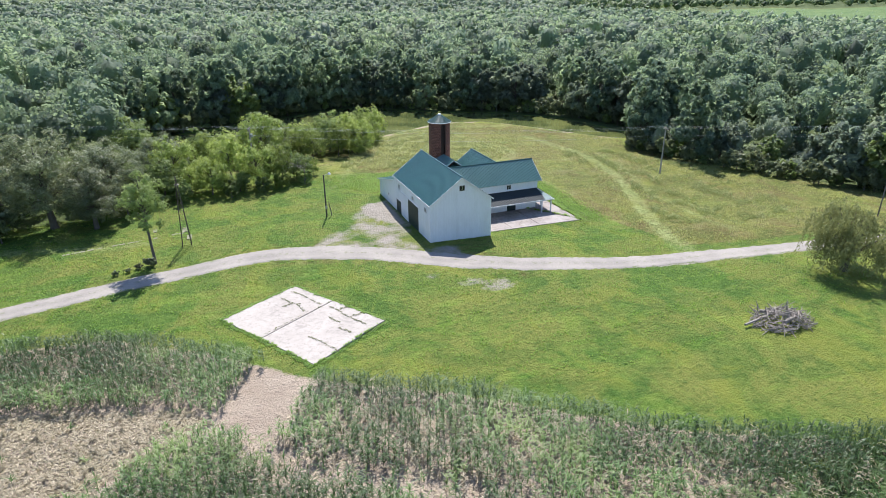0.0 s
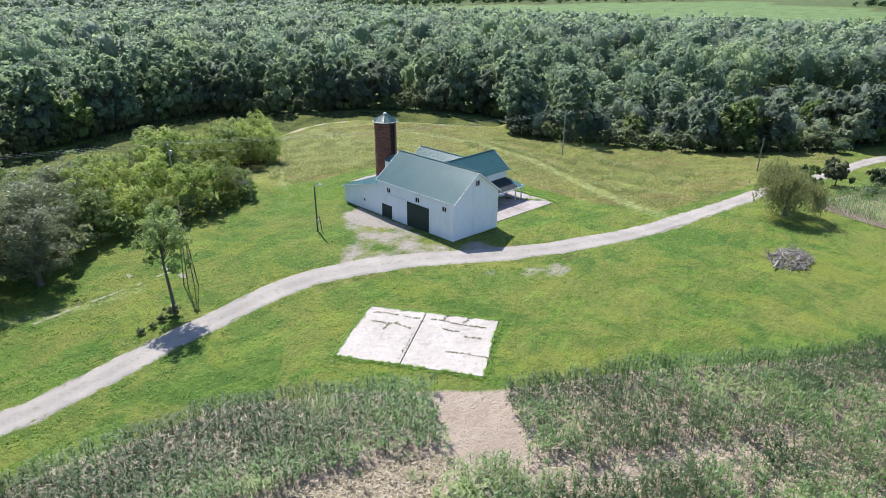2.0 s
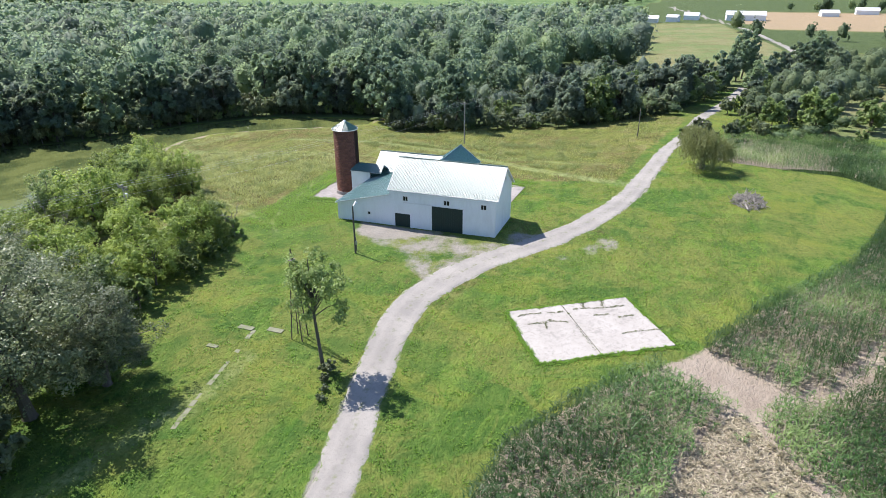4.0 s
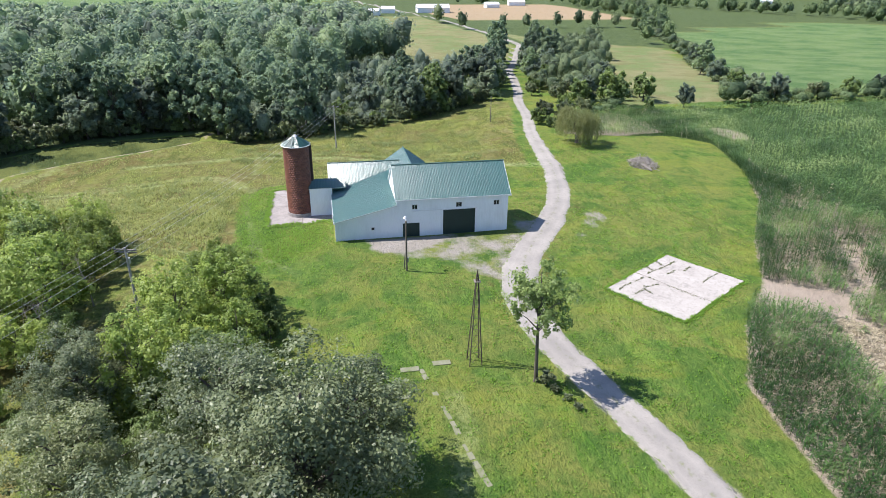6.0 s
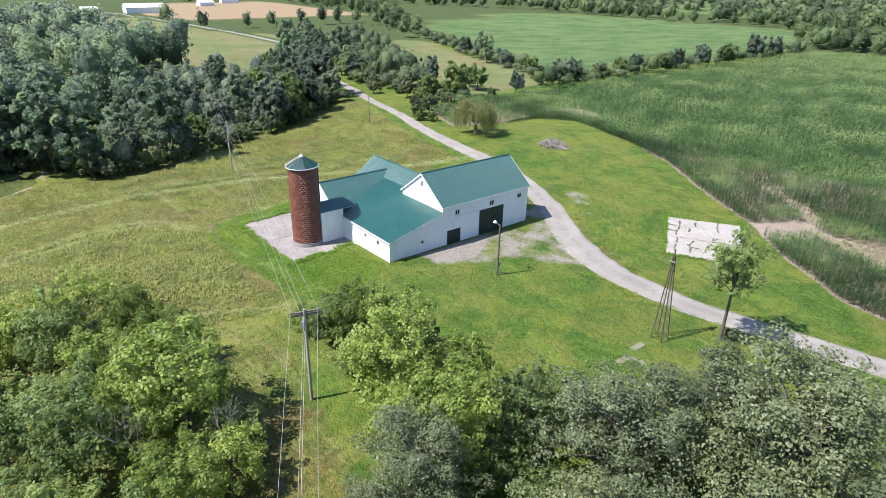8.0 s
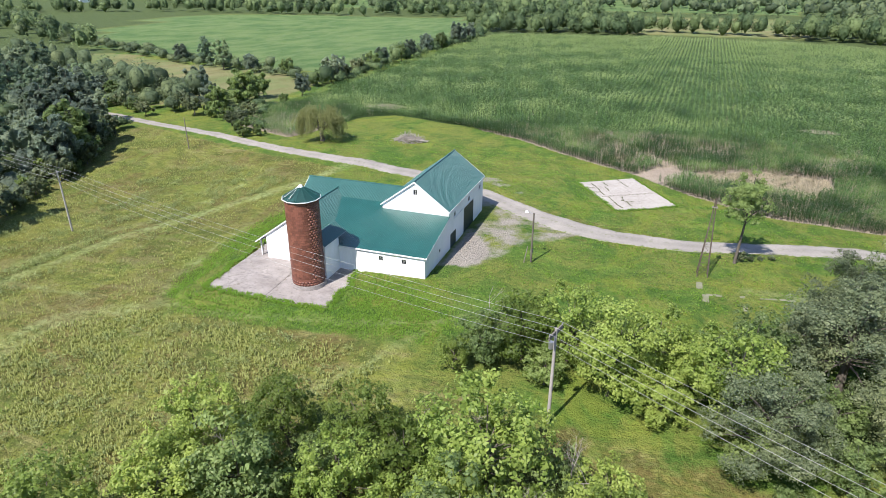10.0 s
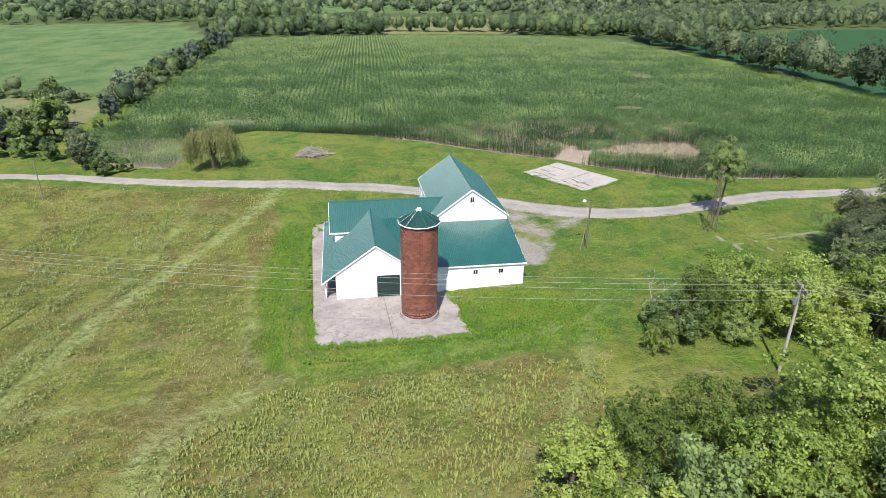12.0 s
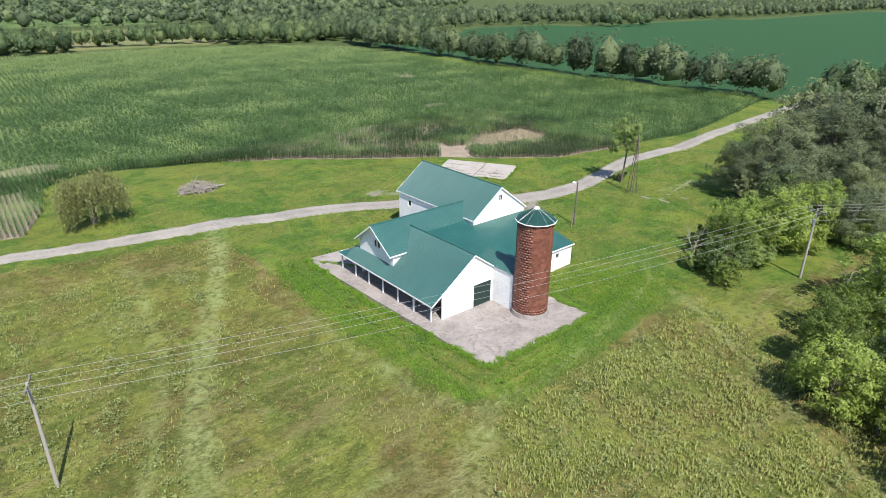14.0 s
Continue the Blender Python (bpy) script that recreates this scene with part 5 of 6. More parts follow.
for x, y, s, k in ((91, 49.5, 1.15, 0), (95, 46, 1.2, 1), (88, 47.5, 0.8, 0), (111.5, 30.5, 0.75, 4), (109, 22, 0.95, 4), (118, 26, 0.6, 3), (129, 17, 0.8, 3), (125, 30, 1.2, 1), (114, 10, 0.8, 4), (104, 3, 0.55, 3), (100, 34, 1.1, 1), (104, 38, 1.2, 0), (98, 40, 1.0, 1), (110, 36, 1.1, 0), (116, 35, 1.2, 1), (120, 8, 1.1, 1), (126, 5, 1.3, 0), (103, 14, 0.9, 0),
                   (107, -20, 0.75, 3), (110, -30, 0.7, 3), (105, -24, 1.3, 1), (110, -14, 1.2, 0), (108, -40, 1.3, 1), (107, -52, 0.6, 4), (109, -64, 0.6, 3), (106, -76, 0.7, 4), (107, -88, 0.65, 3), (105, -102, 0.75, 3), (104, -118, 0.8, 4), (104, -142, 0.95, 3), (103, -160, 0.8, 3), (164, -39, 0.7, 2), (182, -52, 0.75, 2), (148, -34, 0.6, 3), (130, -30, 0.6, 4), (200, -58, 0.7, 3), (138, 58, 1.0, 3), (150, 50, 0.8, 2), (158, 30, 0.7, 2), (140, 33, 1.2, 1), (150, 27, 0.6, 4), (134, 36, 1.1, 0), (128, 39, 1.0, 1)):
    copy_thing((shrub_a, shrub_b, wood_a, wood_b, wood_c)[k], place(x, y, s * rng.uniform(0.95, 1.1), rng.uniform(0, 6.28)))
for x, y, s in ((-8.6, 82.4, 0.4), (-9.9, 81.9, 0.24), (-11.2, 81.3, 0.2), (-12.5, 80.8, 0.22)):
    copy_thing(shrub_b, place(x, y, s, 7.0 * x, 0.8))
for x, y, s in ((-62, 91, 1.3), (-56, 92.5, 1.2), (-50, 94, 1.4), (-44, 95, 1.2), (-38.5, 98, 1.3), (-33, 99.5, 1.2), (-28.5, 99, 1.1), (-17, 102.5, 1.1), (-12.5, 105, 1.2), (-9.5, 107.5, 1.1), (-68, 90, 1.3), (-4.5, 108.3, 1.2), (3.5, 107.8, 0.9), (9.0, 108.8, 0.9), (16.8, 111.5, 0.9)):
    copy_thing(shrub_b if x < -8 else shrub_a, place(x, y, s * rng.uniform(0.92, 1.1), rng.uniform(0, 6.28)))
for x, y, s, k in ((108, 104, 0.8, 3), (114, 96, 0.65, 4), (120, 88, 0.8, 3), (118, 76, 0.6, 4), (127, 80, 0.75, 2), (132, 68, 0.7, 3), (140, 76, 0.85, 3), (126, 100, 0.85, 2), (113, 112, 0.75, 2), (150, 66, 0.8, 4), (142, 90, 0.9, 3), (104, 114, 0.7, 3), (136, 58, 0.6, 4), (162, 74, 0.85, 2)):
    copy_thing((shrub_a, shrub_b, wood_a, wood_b, wood_c)[k], place(x, y, s * rng.uniform(0.95, 1.1), rng.uniform(0, 6.28)))
for x, y, s, k in ((148, 44, 0.6, 3), (156, 43, 0.7, 4), (166, 40.5, 0.75, 3), (176, 38, 0.8, 2), (187, 35, 0.85, 3), (198, 31.5, 0.95, 2), (206, 29, 1.1, 2), (216, 25, 0.8, 3), (152, 51, 0.7, 3), (166, 50, 0.8, 2), (180, 46, 0.85, 3), (196, 42, 0.7, 4), (148, 32.5, 0.9, 0), (156, 29, 0.65, 3), (168, 27, 0.7, 4), (180, 24, 0.8, 3), (192, 20.5, 0.75, 2), (206, 15, 0.9, 3), (220, 9, 0.8, 2), (235, 4, 0.95, 3), (252, -3, 0.9, 2), (268, -9, 0.9, 3), (160, 22, 0.6, 3), (176, 17, 0.8, 3), (200, 8, 1.0, 2), (226, -4, 1.0, 3)):
    copy_thing((shrub_a, shrub_b, wood_a, wood_b, wood_c)[k], place(x, y, s * rng.uniform(0.95, 1.1), rng.uniform(0, 6.28)))


def crowd(name, spots, heights, per, size, leaf, label, category, seed, wide=1.0, low=0.05, spray=12):
    """Many far trees in one mesh: each a lumpy crown down to the ground, thick with leafy sprays over a leafy core."""
    r = np.random.RandomState(seed)
    kinds = []
    many = max(5, per // spray)
    for _ in range(11):
        cz, hz = (low + 1.0) / 2, (1.0 - low) / 2
        lumps = unit(r.normal(size=(9, 3)) + (0, 0, 0.3))
        taper = r.uniform(-0.28, 0.3)

        def swell(way):
            near = np.max(np.clip(way @ lumps.T, 0, 1) ** 6 * np.linspace(0.7, 1.25, 9), axis=1)
            return (0.66 + 0.4 * near) * (1 - taper * way[:, 2])

        k = (np.arange(many) + 0.5) / many
        up = 1.0 - 1.72 * k + r.normal(size=many) * 0.05
        up = np.clip(up, -0.9, 1.0)
        ang = np.arange(many) * 2.39996 + r.normal(size=many) * 0.35
        flat = np.sqrt(1 - up * up)
        way = np.stack([np.cos(ang) * flat, np.sin(ang) * flat, up], 1)
        reach = swell(way) * r.uniform(0.84, 1.08, many)
        box_size = np.array((0.3, 0.3, hz))
        centre = way * box_size * reach[:, None] + (0, 0, cz)
        out = unit(way + r.normal(size=way.shape) * 0.3 + (0, 0, 0.3))
        side = unit(np.cross(out, r.normal(size=out.shape)))
        other = np.cross(out, side)
        a, rho = r.uniform(0, 6.2832, (many, spray, 1)), np.sqrt(r.rand(many, spray, 1))
        reach_s = r.uniform(0.7, 1.3, (many, 1, 1)) * 0.62 / math.sqrt(many)
        disc = side[:, None] * np.cos(a) + other[:, None] * np.sin(a)
        leafy = centre[:, None] + (disc * rho - out[:, None] * (0.5 * rho * rho + 0.25 * r.normal(size=rho.shape))) * reach_s * (1, 1, 0.75)
        leafy[:, :, 2] = np.maximum(leafy[:, :, 2], 0.01)
        hull = DOME * box_size * (swell(DOME) * r.uniform(0.72, 0.86, len(DOME)))[:, None] + (0, 0, cz)
        kinds.append((leafy.reshape(-1, 3), (out[:, None] + 0.6 * disc * rho).reshape(-1, 3), hull))
    pts, ways, sizes, bodies = [], [], [], []
    for (x, y), h in zip(spots, heights):
        p, f, g = kinds[r.randint(len(kinds))]
        a, w = r.uniform(0, 6.28), (0.45 * h + 5.6) * r.uniform(0.8, 1.15) * wide
        turn = np.array([[math.cos(a), math.sin(a), 0], [-math.sin(a), math.cos(a), 0], [0, 0, 1]])
        stretch = (w, w, h)
        base = (x, y, 0)
        pts.append(p @ turn * stretch + base)
        bodies.append(g @ turn * stretch + base)
        ways.append(f @ turn)
        sizes.append(np.full(len(p), size * (0.75 + 0.25 * h / 11)))
    xy = np.array(spots)
    ground = height(xy[:, 0], xy[:, 1])
    pts, bodies = np.concatenate(pts), np.concatenate(bodies)
    n_p, n_b = len(kinds[0][0]), len(kinds[0][2])
    pts[:, 2] += np.repeat(ground, n_p)
    bodies[:, 2] += np.repeat(ground, n_b)
    v, q = cards(pts, np.concatenate(sizes), r, slim=0.7, out=np.concatenate(ways), loose=0.42)
    hulls = (np.arange(len(spots))[:, None, None] * len(DOME) + SIDES[None]).reshape(-1, 4)
    tones = r.rand(len(spots))
    ob = arrays(name, np.concatenate([v, bodies]), np.concatenate([q, hulls + len(v)]), leaf, soft=np.arange(len(q) + len(hulls)) >= len(q))
    tone = ob.data.attributes.new("tone", "FLOAT", "POINT")
    tone.data.foreach_set("value", np.concatenate([np.repeat(tones, 4 * n_p), np.repeat(tones, n_b)]).astype(np.float32))
    return tagged(ob, label, category, kind="stuff")


def wood_spots(poly, step, r, near, far):
    p = scatter(poly, step, r)
    d = np.hypot(p[:, 0] - 35, p[:, 1] - 95)
    return p[(d >= near) & (d < far)]


r2 = np.random.RandomState(5)
SCRUB = [(92, 124), (112, 84), (118, 50), (205, 28), (205, 92), (150, 98), (122, 126)]


def wood_heights(spots):
    """Tall trees, but low scrub towards the lane."""
    p = np.array(spots)
    h = 9.5 + 12.0 * r2.rand(len(p)) ** 1.25
    return np.where(inside(SCRUB, p[:, 0], p[:, 1]) > 0, 3.0 + 0.3 * (h - 9.5), h) if len(p) else h


inner = [(x, y) for x, y in wood_spots(NORTH_WOOD, 9.0, r2, 0, 185) if inside(NORTH_WOOD, np.array([x]), np.array([y]))[0] > 3.5 and inside(SCRUB, np.array([x]), np.array([y]))[0] < 0]
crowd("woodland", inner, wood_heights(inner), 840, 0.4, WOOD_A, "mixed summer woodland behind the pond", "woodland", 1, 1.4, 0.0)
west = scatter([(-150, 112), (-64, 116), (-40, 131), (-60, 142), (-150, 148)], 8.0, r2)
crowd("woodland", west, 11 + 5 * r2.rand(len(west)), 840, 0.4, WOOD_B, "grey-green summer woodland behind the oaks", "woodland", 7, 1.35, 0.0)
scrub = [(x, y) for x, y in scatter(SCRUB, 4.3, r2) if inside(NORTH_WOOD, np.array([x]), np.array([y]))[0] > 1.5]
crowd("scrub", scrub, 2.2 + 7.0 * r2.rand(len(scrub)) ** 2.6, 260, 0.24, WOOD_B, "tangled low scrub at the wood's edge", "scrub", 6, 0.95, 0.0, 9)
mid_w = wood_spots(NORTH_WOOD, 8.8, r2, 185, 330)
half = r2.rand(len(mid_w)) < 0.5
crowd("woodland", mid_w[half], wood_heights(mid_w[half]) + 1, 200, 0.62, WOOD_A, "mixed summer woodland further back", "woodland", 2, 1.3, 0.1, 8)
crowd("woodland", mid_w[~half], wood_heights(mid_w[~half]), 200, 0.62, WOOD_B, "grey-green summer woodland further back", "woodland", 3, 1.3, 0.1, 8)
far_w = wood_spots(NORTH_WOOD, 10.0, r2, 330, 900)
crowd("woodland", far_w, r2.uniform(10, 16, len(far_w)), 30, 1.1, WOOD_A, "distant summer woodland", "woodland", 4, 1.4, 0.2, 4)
SOUTH_WOODS = [
    [(-230, -236), (-125, -212), (-75, -216), (-52, -222), (-56, -240), (22, -244), (20, -222), (98, -208), (130, -230), (60, -256), (-60, -256), (-140, -262), (-235, -260)],
    [(-700, -700), (-160, -440), (-90, -410), (260, -425), (520, -380), (560, -440), (-80, -470), (-700, -800)],
    [(-900, -900), (900, -760), (900, -800), (-900, -960)],
    [(-260, 645), (440, 645), (750, 1300), (-420, 1300)],
    [(250, -330), (440, -330), (600, -240), (620, -270), (440, -370), (240, -360)],
    [(340, 6), (430, 14), (480, 26), (482, 34), (430, 22), (340, 12)],
    [(270, -70), (330, -100), (440, -150), (640, -165), (640, -182), (430, -168), (320, -114), (262, -82)],
    [(500, 130), (640, 110), (900, 70), (900, 90), (640, 135), (500, 160)],
    [(700, -600), (900, -200), (1100, 300), (1250, 300), (1050, -250), (800, -650)],
    [(-280, 650), (60, 660), (420, 640), (460, 690), (-280, 700)],
    [(-400, 950), (600, 900), (900, 700), (920, 740), (620, 950), (-400, 1010)],
    [(-120, -205), (-114, -100), (-113, -50), (-117, 20), (-121, 62), (-131, 60), (-128, 20), (-125, -50), (-126, -100), (-135, -200)],
    [(-500, 120), (-150, 70), (-122, 66), (-118, 76), (-150, 88), (-500, 150)],
    [(-1400, -180), (-1000, -205), (-520, -240), (-330, -275), (-125, -225), (-100, -262), (-100, -390), (-260, -420), (-1400, -420)],
    [(60, -300), (150, -330), (260, -370), (260, -420), (60, -400)],
    [(364, -12), (380, -12), (374, -105), (330, -114), (328, -106), (360, -98)],
    [(640, -40), (655, -40), (690, -330), (670, -330)],
    [(430, -158), (560, -190), (640, -230), (640, -244), (556, -204), (428, -170)],
    [(-480, -236), (-410, -246), (-400, -214), (-440, -196), (-485, -206)],
    [(-700, -800), (-80, -470), (560, -440), (900, -640), (900, -760), (-900, -900)],
    [(450, 650), (700, 710), (1200, 530), (1700, 700), (1500, 1300), (760, 1300)],
]
for n, poly in enumerate(SOUTH_WOODS):
    near = n in (0, 11, 12)
    mid = n in (4, 5, 6, 7, 13, 14, 15, 16, 17, 18)
    p = scatter(poly, 6.6 if near else 13.0 if n in (4, 5, 6, 7, 13, 14, 15, 16, 17, 18) else 24.0, r2, 0.48)
    crowd("treeline", p, r2.uniform(10, 17, len(p)) if n == 11 else r2.uniform(8.0, 14.5, len(p)) if near else r2.uniform(9, 15, len(p)), 500 if n == 11 else 240 if near else 120 if mid else 24, 0.42 if near else 0.7 if mid else 1.5, ((WOOD_A, WOOD_B) if n in (3, 9, 10) else (FIELD_A, FIELD_B))[n % 2], "distant line of field trees", "treeline", 20 + n, 1.5 if n == 11 else 1.3 if near or mid else 2.0, 0.0, 10 if near else 6 if mid else 4)

HEDGES = [
    ([(116, 52), (140, 45), (188, 34), (196, 42), (160, 58), (128, 62)], 3.0, 7.5),
    ([(122, 40), (160, 29), (205, 14), (262, -12), (280, -48), (232, -32), (175, -8), (140, 8), (122, 20)], 4.0, 11.5),
    ([(103, -10), (112, -8), (115, -60), (110, -195), (101, -198), (104, -60)], 3.5, 8.0),
    ([(118, -20), (170, -42), (250, -76), (330, -104), (328, -112), (246, -84), (166, -50), (116, -28)], 2.5, 6.0),
    ([(96, 34), (106, 30), (120, 24), (128, 14), (122, 10), (108, 20), (98, 28)], 2.0, 4.0),
    ([(88, 45), (100, 41.5), (112, 37), (111, 33), (99, 37), (90, 41)], 1.5, 3.2),
]
for n, (poly, lo, hi) in enumerate(HEDGES):
    p = scatter(poly, 5.0, r2, 0.48)
    crowd("hedgerow", p, lo + (hi - lo) * r2.rand(len(p)) ** 1.8, 190, 0.27, (FIELD_A, FIELD_B)[n % 2], "tangled hedgerow of shrubs and small trees", "hedgerow", 50 + n, 1.2, 0.0, 9)

# ---- corn ----


def blades(base, direction, length, rise, width, segs=2):
    """Arching leaves: each a strip that rises and bends over."""
    n = len(base)
    side = np.stack([-direction[:, 1], direction[:, 0], np.zeros(n)], 1)
    out = []
    for k in range(segs + 1):
        s = k / segs
        c = base + np.column_stack([direction * (length * s)[:, None], rise * (1.6 * s - 1.25 * s * s)])
        w = (width * (1.0 - 0.75 * s))[:, None]
        out += [c - side * w, c + side * w]
    v = np.stack(out, 1)
    m = 2 * (segs + 1)
    q = np.concatenate([np.array([[2 * k, 2 * k + 1, 2 * k + 3, 2 * k + 2]]) for k in range(segs)])
    return v.reshape(-1, 3), (np.arange(n)[:, None, None] * m + q[None]).reshape(-1, 4)


THIN = [(-26, 49), (-20, 54), (-12.7, 51.6), (-4.8, 48.5), (-2.5, 46), (-6, 44.3), (-10, 42), (-14, 39), (-26, 41)]
GREEN = [(-10.5, 39.5), (-7.5, 42.8), (-4.2, 43.3), (-0.8, 41.2), (0.8, 38), (-0.5, 34), (-6, 32), (-11, 34.5)]
STREAK = [(0.5, 41), (4.4, 36.5), (9.3, 33.4), (14, 30.5)]
LUSH = ((6.5, 34.2, 3.6), (24, 30.5, 3.2), (39, 24.5, 4.5), (33, 28, 1.8))


def corn_rows(name, x0, x1, y0, y1, gap, leaf_n, keep, dry_share, label, seed, big=1.0, uneven=0.08):
    r = np.random.RandomState(seed)
    ca, sa = math.cos(-0.04), math.sin(-0.04)
    row = 0.76 * max(1.0, big * 0.75)
    us, vs = np.arange(-320, 320, row), np.arange(-320, 320, gap)
    gu, gv = np.meshgrid(us, vs)
    u, v = gu.ravel() + r.uniform(-uneven, uneven, gu.size) * row, gv.ravel() + r.uniform(-0.1, 0.1, gu.size)
    x, y = u * ca - v * sa, u * sa + v * ca
    ok = (x > x0) & (x < x1) & (y > y0) & (y < y1)
    x, y = x[ok], y[ok]
    x, y = x[(k := inside(CORN_EDGE, x, y) > 0.3)], y[k]
    poor = 0.5 + 0.5 * wavy(x, y, 26, 8) + 0.25 * wavy(x, y, 7, 9)
    edge = smooth(inside(CORN_EDGE, x, y), 2, 7)
    stays = (r.rand(len(x)) < keep(x, y, poor, edge)) & (inside(BARE, x, y) < -0.2 + r.uniform(-0.5, 0.5, len(x)))
    x, y, poor = x[stays], y[stays], poor[stays]
    tall = (2.15 - 0.7 * np.clip(poor, 0, 1)) * r.uniform(0.75, 1.1, len(x)) * (0.9 + 0.1 * big)
    tall = np.where(inside(THIN, x, y) > 0, 0.38 * tall, tall)
    z = height(x, y)
    dry = r.rand(len(x)) < dry_share(x, y, poor)
    for is_dry, material in ((False, CORN), (True, CORN_DRY)):
        s = dry == is_dry
        if not s.any():
            continue
        n = int(s.sum())
        vs_, qs_, off = [], [], 0
        for k in range(leaf_n):
            a = r.uniform(0, 6.28, n)
            h = tall[s] * (0.3 + 0.6 * (k + r.uniform(0, 1, n)) / leaf_n)
            b = np.column_stack([x[s], y[s], z[s] + h])
            vv, qq = blades(b, np.stack([np.cos(a), np.sin(a)], 1), r.uniform(0.32, 0.6, n) * big, r.uniform(0.15, 0.5, n) * big ** 0.5 * (1 if not is_dry else 0.6), r.uniform(0.034, 0.054, n) * big, 2)
            vs_.append(vv), qs_.append(qq + off)
            off += len(vv)
        a = r.uniform(0, 6.28, n)
        d = np.stack([np.cos(a), np.sin(a)], 1)
        w = 0.018 * big
        stalk = np.stack([np.column_stack([x[s] - d[:, 0] * w, y[s] - d[:, 1] * w, z[s]]), np.column_stack([x[s] + d[:, 0] * w, y[s] + d[:, 1] * w, z[s]]),
                          np.column_stack([x[s] + d[:, 0] * w * 0.4, y[s] + d[:, 1] * w * 0.4, z[s] + tall[s] * 0.9]), np.column_stack([x[s] - d[:, 0] * w * 0.4, y[s] - d[:, 1] * w * 0.4, z[s] + tall[s] * 0.9])], 1).reshape(-1, 3)
        vs_.append(stalk), qs_.append(np.arange(4 * n).reshape(-1, 4) + off)
        ob = arrays(name, np.concatenate(vs_), np.concatenate(qs_), material)
        if not is_dry:
            at = np.concatenate(vs_)
            # Patchy leaf tone; a light sheen on the far rows is painted in as paler.
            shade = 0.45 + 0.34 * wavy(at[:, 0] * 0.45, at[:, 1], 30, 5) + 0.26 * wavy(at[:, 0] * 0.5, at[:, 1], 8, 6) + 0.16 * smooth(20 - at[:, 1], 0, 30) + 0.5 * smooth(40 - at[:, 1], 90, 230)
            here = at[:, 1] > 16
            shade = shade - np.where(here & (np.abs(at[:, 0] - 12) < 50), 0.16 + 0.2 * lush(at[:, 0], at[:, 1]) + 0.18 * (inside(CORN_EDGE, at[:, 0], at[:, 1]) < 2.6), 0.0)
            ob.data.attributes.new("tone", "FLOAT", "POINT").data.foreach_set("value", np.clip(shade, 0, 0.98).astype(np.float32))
        tagged(ob, label + (", withered tan" if is_dry else ", green"), "corn", kind="stuff")


def near_keep(x, y, poor, edge):
    k = 1.0 - 0.45 * smooth(poor, 0.6, 1.0) * edge
    k = np.where(sparse(x, y), 0.42 + 0.58 * smooth(wavy(x, y, 4.0, 12) + 0.5 * wavy(x, y, 1.5, 13), -0.5, 0.6), k)
    k = np.where(inside(THIN, x, y) > 0.5 * wavy(x, y, 5, 2), 0.1, k)
    k = np.where(lush(x, y), 1.0, k)
    return np.where(to_line(STREAK, x, y) < 1.2 + 0.6 * wavy(x, y, 2.5, 16), 0.15, k)


def sparse(x, y):
    """The poor strip beside the bare patch, but for the field's lush edge."""
    return (inside(CORN_EDGE, x, y) > 2.6 + 0.8 * wavy(x, y, 4, 14)) & (x > 1.5) & (x < 50)


def lush(x, y):
    near = inside(GREEN, x, y) > 0
    for cx, cy, size in LUSH:
        near |= np.hypot(x - cx, (y - cy) * 1.3) < size * (1 + 0.3 * wavy(x, y, 3, 15))
    return near


def near_dry(x, y, poor):
    d = (0.08 + 0.14 * smooth(poor, 0.5, 0.95)) * smooth(inside(CORN_EDGE, x, y), 0.5, 4)
    d = np.where(sparse(x, y), 0.15, d)
    d = np.where(inside(THIN, x, y) > 0, 0.9, d)
    return np.where(lush(x, y), 0.02, d)


corn_rows("corn", -36, 62, 19, 70, 0.2, 8, near_keep, near_dry, "standing corn in rows", 31, 1.0, 0.42)


def corn_litter(count, seed):
    """Bleached leaves lying flat on the soil where the crop is thin."""
    r = np.random.RandomState(seed)
    x, y = r.uniform(-30, 52, count * 11), r.uniform(18, 66, count * 11)
    ok = (inside(CORN_EDGE, x, y) > 1.5) & (inside(BARE, x, y) < 0.2)
    thick = np.where(inside(THIN, x, y) > 0, 1.0, np.where(sparse(x, y), 0.12, 0.05))
    ok &= r.rand(len(x)) < thick
    x, y = x[ok][:count], y[ok][:count]
    v, q = cards(np.column_stack([x, y, height(x, y) + r.uniform(0.03, 0.16, len(x))]), 0.2, r, slim=0.22, out=np.tile((0.0, 0.0, 1.0), (len(x), 1)), loose=0.35)
    tagged(arrays("corn_litter", v, q, CORN_DRY), "bleached fallen corn leaves scattered on bare soil", "crop litter", kind="stuff")


corn_litter(30000, 37)
corn_rows("corn", -125, -36, -5, 72, 0.75, 4, lambda x, y, p, e: np.full(len(x), 0.95), lambda x, y, p: 0.004 * np.ones(len(x)), "standing corn in rows", 32, 1.7, 0.3)
corn_rows("corn", 62, 110, 12, 52, 0.3, 6, lambda x, y, p, e: np.clip(1.2 - 0.4 * p, 0.6, 1), lambda x, y, p: 0.05 * np.ones(len(x)), "standing corn in clear rows", 33)
corn_rows("corn", 62, 110, -5, 12, 0.75, 4, lambda x, y, p, e: np.full(len(x), 0.9), lambda x, y, p: 0.01 * np.ones(len(x)), "standing corn in rows", 36, 1.7, 0.3)
corn_rows("corn", -36, 62, -5, 19, 0.75, 4, lambda x, y, p, e: np.full(len(x), 0.95), lambda x, y, p: 0.004 * np.ones(len(x)), "standing corn in rows", 34, 1.7, 0.3)
